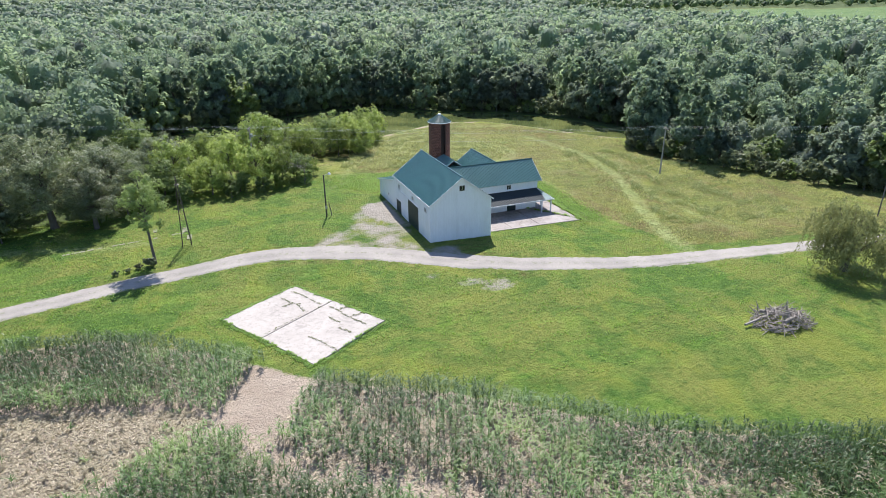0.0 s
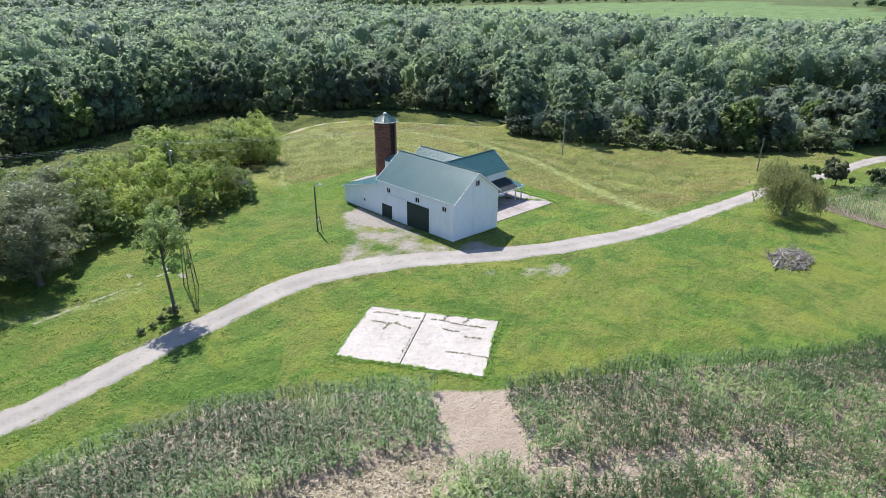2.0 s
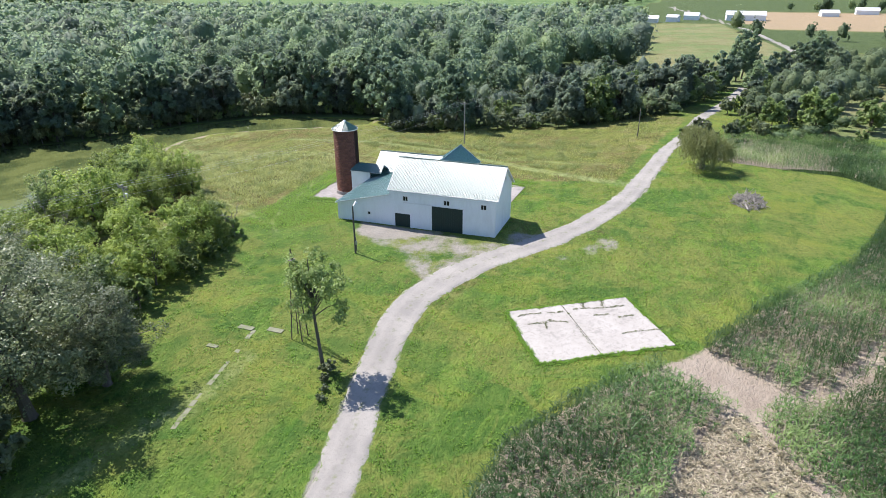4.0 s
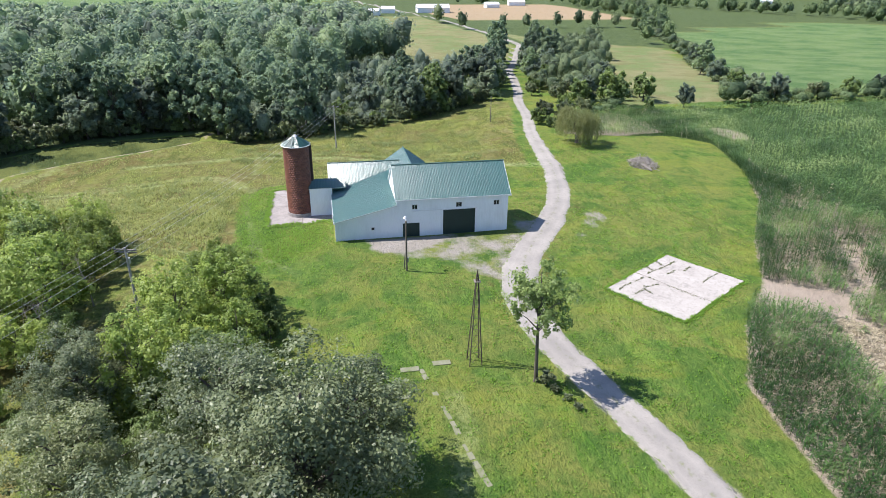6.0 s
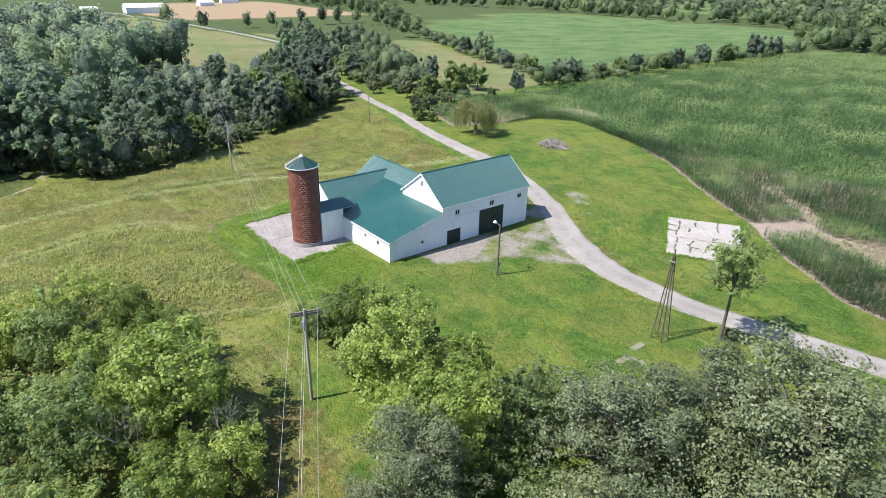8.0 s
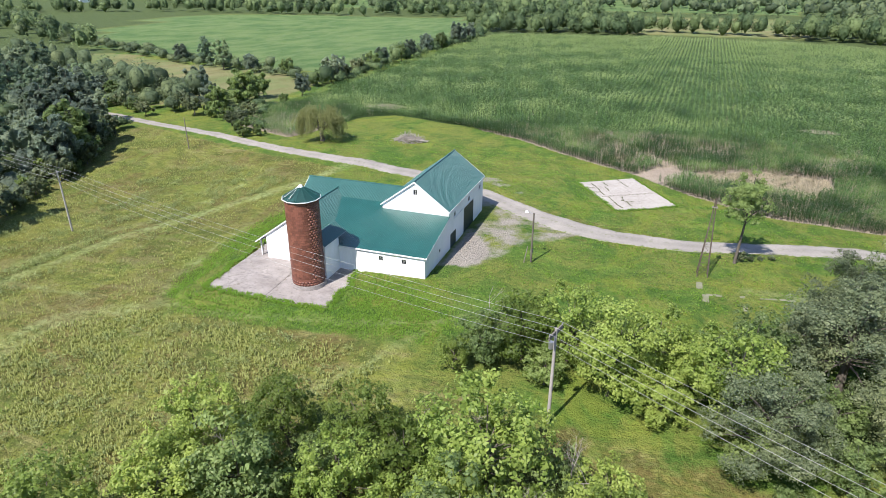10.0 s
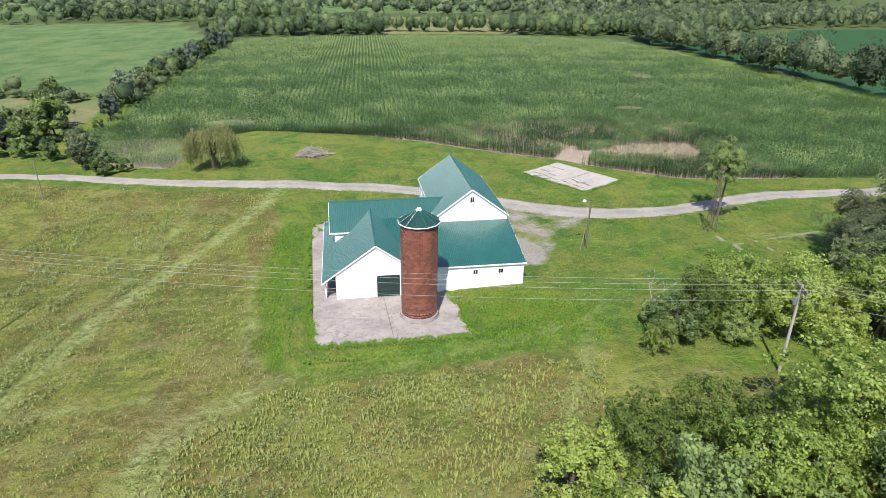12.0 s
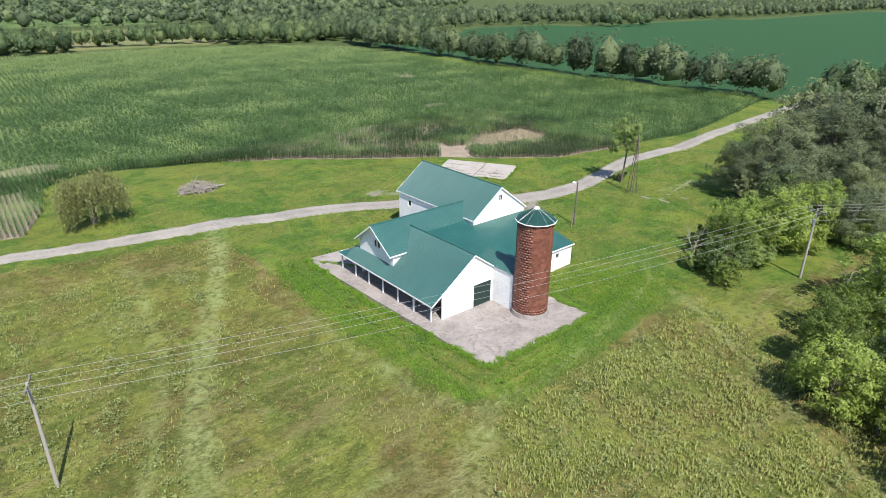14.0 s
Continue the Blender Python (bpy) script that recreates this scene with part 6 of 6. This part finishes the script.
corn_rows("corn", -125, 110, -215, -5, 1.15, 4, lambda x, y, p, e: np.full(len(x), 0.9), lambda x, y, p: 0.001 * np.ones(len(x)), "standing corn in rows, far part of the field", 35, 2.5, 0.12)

# ---- rough grass ----


def tufts(name, poly, count, tall, length, width, material, label, seed, keep_out=None, patch=None):
    r = np.random.RandomState(seed)
    p = np.array(poly)
    x, y = r.uniform(p[:, 0].min(), p[:, 0].max(), count * 3), r.uniform(p[:, 1].min(), p[:, 1].max(), count * 3)
    ok = inside(poly, x, y) > r.uniform(-0.5, 2.5, len(x))
    if keep_out is not None:
        ok &= inside(keep_out, x, y) < -0.3
    if patch:
        ok &= wavy(x, y, patch, seed) + r.normal(0, 0.35, len(x)) > 0.0
    for line, wide in TRACKS:
        ok &= to_line(line, x, y) > 0.7 * wide + r.uniform(-0.5, 0.5, len(x))
    x, y = x[ok][:count], y[ok][:count]
    n, vs_, qs_, off = len(x), [], [], 0
    z = height(x, y)
    for k in range(3):
        a = r.uniform(0, 6.28, n)
        vv, qq = blades(np.column_stack([x, y, z]), np.stack([np.cos(a), np.sin(a)], 1), r.uniform(0.4, 1.0, n) * length, r.uniform(0.6, 1.3, n) * tall * 1.8, np.full(n, width), 2)
        vs_.append(vv), qs_.append(qq + off)
        off += len(vv)
    tagged(arrays(name, np.concatenate(vs_), np.concatenate(qs_), material), label, "grass", kind="stuff")


tufts("meadow_grass", MEADOW, 34000, 0.13, 0.28, 0.02, GRASS, "tall tawny seeding meadow grass", 41)
tufts("meadow_weeds", MEADOW, 13000, 0.28, 0.26, 0.032, WEED, "taller pale meadow weeds in patches", 42, patch=18)
tufts("meadow_weeds", [(24, 117), (57, 115.5), (66, 124), (64, 152), (42, 154), (34, 140)], 7500, 0.42, 0.3, 0.042, WEED, "tall pale flowering weeds in thick patches", 44, patch=9)


def forbs(poly, count, size, seed, patch, label):
    """Bushy broad-leaved weeds standing in drifts: each a small heap of leaves."""
    r = np.random.RandomState(seed)
    p = np.array(poly)
    x, y = r.uniform(p[:, 0].min(), p[:, 0].max(), count * 6), r.uniform(p[:, 1].min(), p[:, 1].max(), count * 6)
    ok = (inside(poly, x, y) > 0) & (wavy(x, y, patch, seed) + 0.5 * wavy(x, y, patch / 3, seed + 1) + r.normal(0, 0.25, len(x)) > 0.45)
    for line, wide in TRACKS:
        ok &= to_line(line, x, y) > 0.8 * wide
    x, y = x[ok][:count], y[ok][:count]
    n, each = len(x), 12
    big = size * r.uniform(0.5, 1.3, n)
    w = unit(r.normal(size=(n, each, 3)) + (0, 0, 0.5))
    at = np.column_stack([x, y, height(x, y) + 0.5 * big])[:, None] + w * (0.5, 0.5, 0.75) * big[:, None, None]
    v, q = cards(at.reshape(-1, 3), np.repeat(0.2 * big, each), r, slim=0.45, out=w.reshape(-1, 3), loose=0.4)
    tagged(arrays("meadow_forbs", v, q, FORB), label, "weeds", kind="stuff")


forbs([(66, 70), (92, 64), (98, 100), (88, 124), (76, 120), (70, 95)], 3000, 0.46, 45, 9, "bushy grey-green weeds in drifts over the meadow")
forbs([(24, 117), (57, 115.5), (66, 124), (64, 152), (42, 154), (34, 140)], 2200, 0.45, 46, 6, "bushy yellow-green weeds in drifts over the meadow")
RING = [(22, 114), (31, 114.5), (52, 116), (58, 112), (60, 95), (59, 76), (54.5, 75), (54.3, 111.4), (35, 111.4), (35.6, 101), (27, 101.5), (20, 108)]
tufts("long_grass", RING, 18000, 0.2, 0.24, 0.028, LAWN_BLADES, "lush green uncut grass round the apron", 43, APRON_LINE)



def verge(count, seed):
    """Uncut tufts: along the lane, round the slabs and walls, and in loose clumps over the lawn."""
    r = np.random.RandomState(seed)
    x, y = r.uniform(-40, 75, count * 14), r.uniform(40, 112, count * 14)
    slabs = np.maximum(inside(PAD_LINE, x, y), inside(APRON_LINE, x, y))
    walls = np.maximum(inside([(27.8, 75.7), (37.2, 75.7), (37.2, 100.6), (27.8, 100.6)], x, y), slabs)
    lane = to_line(ROAD, x, y)
    chance = 0.05 + 0.3 * smooth(wavy(x, y, 5, seed) + 0.4 * wavy(x, y, 1.7, 3), 0.25, 0.7)
    chance = np.maximum(chance, 0.8 * smooth(walls, -0.9, -0.25))
    chance = np.maximum(chance, 0.7 * np.exp(-((lane - 2.9) / 0.7) ** 2) * smooth(wavy(x, y, 4, 7), -0.5, 0.4) * (x < 12))
    ok = (r.rand(len(x)) < chance) & (walls < -0.12) & (lane > 2.4) & (inside(CORN_EDGE, x, y) < -0.3) & (inside(MEADOW, x, y) < 0) & (inside(GRAVEL_YARD, x, y) < -0.5)
    x, y = x[ok][:count], y[ok][:count]
    n, vs_, qs_, off = len(x), [], [], 0
    for k in range(3):
        a = r.uniform(0, 6.28, n)
        vv, qq = blades(np.column_stack([x, y, height(x, y)]), np.stack([np.cos(a), np.sin(a)], 1), r.uniform(0.08, 0.26, n), r.uniform(0.1, 0.4, n), np.full(n, 0.035), 2)
        vs_.append(vv), qs_.append(qq + off)
        off += len(vv)
    tagged(arrays("grass_tufts", np.concatenate(vs_), np.concatenate(qs_), LAWN_BLADES), "uncut green grass tufts along lane, slabs and walls", "grass", kind="stuff")


def fringe(outline, count, seed, tall, label, wide=1.0):
    """Grass grown over a slab's edge in uneven tongues."""
    r = np.random.RandomState(seed)
    p = np.array(outline, float)
    q = np.roll(p, -1, 0)
    length = np.linalg.norm(q - p, axis=1)
    k = r.choice(len(p), count, p=length / length.sum())
    at = p[k] + (q - p)[k] * r.rand(count, 1)
    along = unit(q - p)[k]
    side = np.stack([-along[:, 1], along[:, 0]], 1)
    if inside(outline, *(at + 0.2 * side).T).mean() > 0:
        side = -side
    at = at + side * (wide * (r.normal(0, 0.22, count) + 0.28 * wavy(at[:, 0], at[:, 1], 3.0, seed) + 0.2 * wavy(at[:, 0], at[:, 1], 1.1, seed + 1)) + 0.1)[:, None]
    x, y = at[:, 0], at[:, 1]
    z = np.maximum(height(x, y), np.where(inside(outline, x, y) > 0, tall[1], -9))
    vs_, qs_, off = [], [], 0
    for _ in range(3):
        a = r.uniform(0, 6.28, count)
        vv, qq = blades(np.column_stack([x, y, z]), np.stack([np.cos(a), np.sin(a)], 1), r.uniform(0.1, 0.3, count), r.uniform(0.5, 1.3, count) * tall[0], np.full(count, 0.032), 2)
        vs_.append(vv), qs_.append(qq + off)
        off += len(vv)
    tagged(arrays("edge_grass", np.concatenate(vs_), np.concatenate(qs_), LAWN_BLADES), label, "grass", kind="stuff")


APRON_RIM = [(53.55, 76.9), (53.6, 95.0), (52.3, 110.5), (35.9, 110.45), (36.6, 101.0)]
fringe(APRON_RIM, 5200, 61, (0.4, 0.0), "long green grass lapping over the apron's edge")
PAD_LINE = [(7.8, 69.1), (15.5, 56.95), (6.75, 51.3), (-0.95, 63.8)]
verge(12000, 47)
fringe(PAD_LINE, 2600, 62, (0.22, 0.72), "green grass lapping over the old slab's edge", 0.4)

# ---- poles, wires, tower, brush ----


POLE_WOOD = plain("silvered_pole", (0.3, 0.28, 0.25), (0.4, 0.375, 0.34), 2, 25, 0.85, stretch=(1, 1, 0.15))


def utility_pole(at, tall, label, arm_turn, lamp=False):
    thing = empty("utility_pole", label, "utility pole", at, "poles of the overhead line")
    part("pole", rod(bmesh.new(), (0, 0, -0.6), (0, 0, tall), 0.16, 0.11, 10), POLE_WOOD, thing)
    c, s = math.cos(arm_turn), math.sin(arm_turn)
    for z in ((tall - 0.25,) if not lamp else (tall - 0.25, tall - 0.5)):
        bm = prism(bmesh.new(), [(-1.2 * c + 0.06 * s, -1.2 * s - 0.06 * c, z - 0.06), (1.2 * c + 0.06 * s, 1.2 * s - 0.06 * c, z - 0.06), (1.2 * c + 0.06 * s, 1.2 * s - 0.06 * c, z + 0.06), (-1.2 * c + 0.06 * s, -1.2 * s - 0.06 * c, z + 0.06)], (-0.12 * s, 0.12 * c, 0))
        arm = part("crossarm", bm, TIMBER, thing)
    for k in (-1.1, 0.0, 1.1):
        bm = bmesh.new()
        bmesh.ops.create_cone(bm, cap_ends=True, segments=8, radius1=0.06, radius2=0.04, depth=0.18, matrix=Matrix.Translation((k * c, k * s, tall - 0.1)))
        part("insulator", bm, STEEL, arm)
    if lamp:
        bm = bmesh.new()
        bmesh.ops.create_cone(bm, cap_ends=True, segments=12, radius1=0.2, radius2=0.2, depth=0.6, matrix=Matrix.Translation((0.3, 0.0, tall - 1.6)))
        part("transformer", bm, STEEL, thing)
    return thing


LINE = [(-57.5, 156.5, 10.5), (8.75, 121.5, 9.6), (87.1, 98.7, 7.3), (176, 73, 7.0)]
for i, (x, y, top) in enumerate(LINE):
    z = z_at(x, y)
    utility_pole((x, y, z), top - z, "weathered wooden power pole with a crossarm", math.atan2(78.3, 22.8), i == 1)


def wires(name, pts, sag, label):
    """A span of wire sagging between its poles."""
    bm = bmesh.new()
    for (p, q) in zip(pts, pts[1:]):
        p, q = Vector(p), Vector(q)
        last = p
        for k in range(1, 17):
            t = k / 16
            c = p.lerp(q, t) - Vector((0, 0, sag * 4 * t * (1 - t)))
            rod(bm, last, c, 0.012, 0.012, 4)
            last = c
    tagged(part(name, bm, WIRE), label, "wire", "wires of the overhead line")


ca, sa = math.cos(math.atan2(78.3, 22.8)), math.sin(math.atan2(78.3, 22.8))
for k in (-1.1, 0.0, 1.1):
    wires("power_line", [(x + k * ca, y + k * sa, top + 0.02) for x, y, top in LINE], 1.0, "thin overhead power wire between poles")
wires("power_line", [(x, y, top - 1.5) for x, y, top in LINE], 1.3, "lower overhead wire between poles")

service = empty("service_pole", "slim wooden pole in the meadow by the lane", "utility pole", (97.0, 60.0, z_at(97, 60)))
part("pole", rod(bmesh.new(), (0, 0, -0.5), (0, 0, 6.6), 0.11, 0.08, 8), TIMBER, service)

yard = empty("yard_lamp", "tall wooden yard pole with a small lamp", "yard lamp", (16.57, 91.97, z_at(16.57, 91.97)))
part("pole", rod(bmesh.new(), (0, 0, -0.5), (0, 0, 6.75), 0.13, 0.1, 9), BARK, yard)
part("arm", rod(bmesh.new(), (0, 0, 6.6), (0.85, 0.0, 6.95), 0.03, 0.03, 6), STEEL, yard)
bm = bmesh.new()
bmesh.ops.create_cone(bm, cap_ends=True, segments=14, radius1=0.26, radius2=0.08, depth=0.26, matrix=Matrix.Translation((0.9, 0, 6.9)))
part("lamp_head", bm, TRIM, yard)
part("meter_box", box(bmesh.new(), -0.16, 0.16, -0.26, -0.1, 1.3, 1.8), STEEL, yard)
part("stub_post", rod(bmesh.new(), (0.9, 0.25, -0.3), (0.5, 0.12, 2.2), 0.07, 0.06, 7), TIMBER, yard)

RUST = plain("rusted_steel", (0.09, 0.065, 0.05), (0.15, 0.12, 0.1), 3, 30, 0.8, 0.1)
tower = empty("pump_tower", "slender rusty steel lattice windpump tower without its wheel", "tower", (-4.0, 88.1, z_at(-4, 88.1)))
TT, TB, TW = 9.6, 0.62, 0.07
for sx in (-1, 1):
    for sy in (-1, 1):
        part("leg", rod(bmesh.new(), (sx * TB, sy * TB, -0.2), (sx * TW, sy * TW, TT), 0.06, 0.045, 5), RUST, tower)
bm = bmesh.new()
for k in range(8):
    z0, z1 = TT * (k / 8) ** 0.9, TT * ((k + 1) / 8) ** 0.9
    w0, w1 = TB + (TW - TB) * z0 / TT, TB + (TW - TB) * z1 / TT
    corners = ((-1, -1), (1, -1), (1, 1), (-1, 1))
    for (ax, ay), (bx, by) in zip(corners, corners[1:] + corners[:1]):
        rod(bm, (ax * w0, ay * w0, z0), (bx * w1, by * w1, z1), 0.018, 0.018, 4)
        rod(bm, (ax * w1, ay * w1, z1), (bx * w1, by * w1, z1), 0.02, 0.02, 4)
part("bracing", bm, RUST, tower)
part("platform", box(bmesh.new(), -0.3, 0.3, -0.3, 0.3, TT - 0.7, TT - 0.64), TIMBER, tower)
part("head", rod(bmesh.new(), (0, 0, TT - 0.2), (0, 0, TT + 0.5), 0.09, 0.06, 8), RUST, tower)

brush = empty("brush_pile", "heap of grey dead branches and stumps on the lawn", "brush pile", (54.5, 40.5, z_at(54.5, 40.5)))
rb = np.random.RandomState(9)
for k in range(220):
    bm = bmesh.new()
    a = rb.uniform(0, 6.28)
    rad = 2.5 * math.sqrt(rb.rand())
    c = Vector((rad * math.cos(a) * 1.35, rad * math.sin(a), max(0.05, 1.7 * (1 - (rad / 2.7) ** 1.3)) * rb.uniform(0.25, 1.1)))
    d = Vector((rb.normal(), rb.normal(), rb.normal() * 0.45)).normalized()
    L = rb.uniform(0.5, 1.5)
    mid = c + Vector(rb.normal(size=3) * 0.08)
    rod(bm, c - d * L, mid, 0.03, 0.05, 5), rod(bm, mid, c + d * L * 0.8, 0.06, 0.025, 5)
    part("branch", bm, DEADWOOD, brush)
for x, y, L, a, r in ((-4.6, 0.5, 4.2, 0.1, 0.13), (1.2, -0.6, 2.0, 1.2, 0.2), (0.2, 0.9, 1.8, 2.6, 0.22), (-0.8, -0.9, 1.4, 0.1, 0.25)):
    part("log", rod(bmesh.new(), (x, y, 0.25 + r), (x + L * math.cos(a), y + L * math.sin(a), 0.5 + r), r, r * 0.7, 9), DEADWOOD, brush)


def crack_weeds():
    """Grass and dirt grown up in the slab's ragged cracks."""
    r = np.random.RandomState(3)
    a, b, d = np.array((7.8, 69.1)), np.array((15.5, 56.95)), np.array((-0.95, 63.8))
    spots = []
    for u0, v0, u1, v1 in ((0.06, 0.12, 0.26, 0.15), (0.3, 0.13, 0.42, 0.14), (0.1, 0.3, 0.22, 0.32), (0.22, 0.32, 0.27, 0.29), (0.27, 0.29, 0.37, 0.34), (0.5, 0.13, 0.66, 0.15), (0.66, 0.15, 0.95, 0.16), (0.63, 0.29, 0.76, 0.31), (0.8, 0.4, 0.91, 0.41),
                           (0.72, 0.7, 0.98, 0.72), (0.45, 0.02, 0.45, 0.98), (0.24, 0.32, 0.23, 0.46), (0.62, 0.02, 0.61, 0.1), (0.78, 0.03, 0.77, 0.12)):
        n = int(90 * math.hypot((u1 - u0) * 1.4, v1 - v0)) + 6
        t = np.linspace(0, 1, n)
        u = u0 + (u1 - u0) * t + 0.006 * np.cumsum(r.normal(size=n)) * 0.5
        v = v0 + (v1 - v0) * t + 0.006 * np.cumsum(r.normal(size=n)) * 0.5
        keep = r.rand(n) < (0.3 if u0 == u1 else 0.8)
        spots.append((a + np.outer(u, b - a) + np.outer(v, d - a))[keep])
    p = np.concatenate(spots)
    p = np.repeat(p, 3, 0) + r.normal(size=(3 * len(p), 2)) * 0.05
    ang = r.uniform(0, 6.28, len(p))
    v, q = blades(np.column_stack([p, np.full(len(p), 0.715)]), np.stack([np.cos(ang), np.sin(ang)], 1), r.uniform(0.08, 0.22, len(p)), r.uniform(0.05, 0.2, len(p)), np.full(len(p), 0.045), 2)
    tagged(arrays("crack_weeds", v, q, CRACK_GRASS), "dry dark weeds in the slab's cracks", "weeds", kind="stuff")


CRACK_GRASS = foliage("crack_grass", (0.06, 0.065, 0.025), (0.13, 0.12, 0.06), (0.1, 0.12, 0.04), 0.2)
crack_weeds()

# ---- old walkway, small bin, far farm buildings ----
OLD_BLOCK = plain("weathered_blocks", (0.22, 0.215, 0.15), (0.15, 0.165, 0.085), 1.2, 12, 0.9)
walkway = empty("old_walkway", "broken pale concrete walkway sunk in the lawn", "walkway", (-12, 92, z_at(-12, 92)))
rw = np.random.RandomState(8)
for k in range(17):
    t = k / 16
    x, y = -4.6 - 15.8 * t, 93.4 - 2.8 * t
    m = Matrix.Translation((x + 12, y - 92, z_at(x, y) - z_at(-12, 92))) @ Matrix.Rotation(0.17 + rw.normal() * 0.05, 4, "Z")
    bm = box(bmesh.new(), -0.5 + rw.uniform(0, 0.12), 0.5 + rw.uniform(-0.25, 0.06), -0.26 + rw.uniform(-0.05, 0.08), 0.24 + rw.uniform(-0.1, 0.06), -0.3, rw.uniform(-0.025, 0.04))
    bm.transform(m)
    part("paving_block", bm, OLD_BLOCK, walkway)
for x0, y0, x1, y1 in ((-4.6, 93.6, -3.9, 95.4), (-4.0, 90.4, -3.3, 92.2), (-8.6, 95.0, -8.1, 96.2)):
    bm = box(bmesh.new(), x0 + 12, x1 + 12, y0 - 92, y1 - 92, -0.35, z_at(x0, y0) - z_at(-12, 92) + 0.08)
    part("paving_block", bm, OLD_BLOCK, walkway)

grain_bin = empty("grain_bin", "small round steel grain bin with a pale conical roof", "grain bin", (-27.0, 120.5, z_at(-27.0, 120.5)))
bm = bmesh.new()
bmesh.ops.create_cone(bm, cap_ends=True, segments=32, radius1=1.7, radius2=1.7, depth=2.8, matrix=Matrix.Translation((0, 0, 1.3)))
part("bin_wall", bm, STEEL, grain_bin)
bm = bmesh.new()
bmesh.ops.create_cone(bm, cap_ends=True, segments=16, radius1=1.85, radius2=0.25, depth=1.1, matrix=Matrix.Translation((0, 0, 3.2)))
part("bin_roof", bm, STEEL, grain_bin)


def far_building(x, y, w, d, h, turn, wall, roof, label):
    """A small far farm building: walls, gable roof, door and windows."""
    thing = empty("farm_building", label, "farm building", (x, y, z_at(x, y)))
    thing.rotation_euler = (0, 0, turn)
    bm = box(bmesh.new(), -w / 2, w / 2, -d / 2, d / 2, -0.5, h)
    part("wall", bm, wall, thing)
    bm = prism(bmesh.new(), [(-w / 2 - 0.4, -d / 2 - 0.5, h - 0.1), (-w / 2 - 0.4, d / 2 + 0.5, h - 0.1), (-w / 2 - 0.4, 0, h + d * 0.28)], (w + 0.8, 0, 0))
    part("roof", bm, roof, thing)
    part("door", box(bmesh.new(), -1.6, 1.6, -d / 2 - 0.06, -d / 2 + 0.02, 0, min(3.2, h - 0.3)), DOOR, thing)
    for k in (-0.36, 0.36):
        part("window", box(bmesh.new(), w * k - 0.6, w * k + 0.6, -d / 2 - 0.05, -d / 2 + 0.02, 1.0, 2.2), GLASS, thing)


GREY_ROOF = plain("grey_sheet_roof", (0.55, 0.56, 0.58), (0.66, 0.67, 0.68), 0.3, 4, 0.5)
for x, y, w, d, h, turn in ((362, 113, 36, 12, 4.5, 1.3), (480, 75, 30, 12, 5, 1.5), (491, 55, 14, 10, 5, 1.2), (522, 1, 46, 16, 6, 1.6), (516, 41, 18, 12, 5, 1.4), (588, -70, 22, 12, 4.5, 1.7), (640, -415, 20, 11, 4, 1.0), (623, -106, 28, 13, 5, 1.5)):
    far_building(x, y, 0.62 * w, 0.65 * d, 0.7 * h, turn, SIDING, GREY_ROOF, "white far farm building with a pale roof")
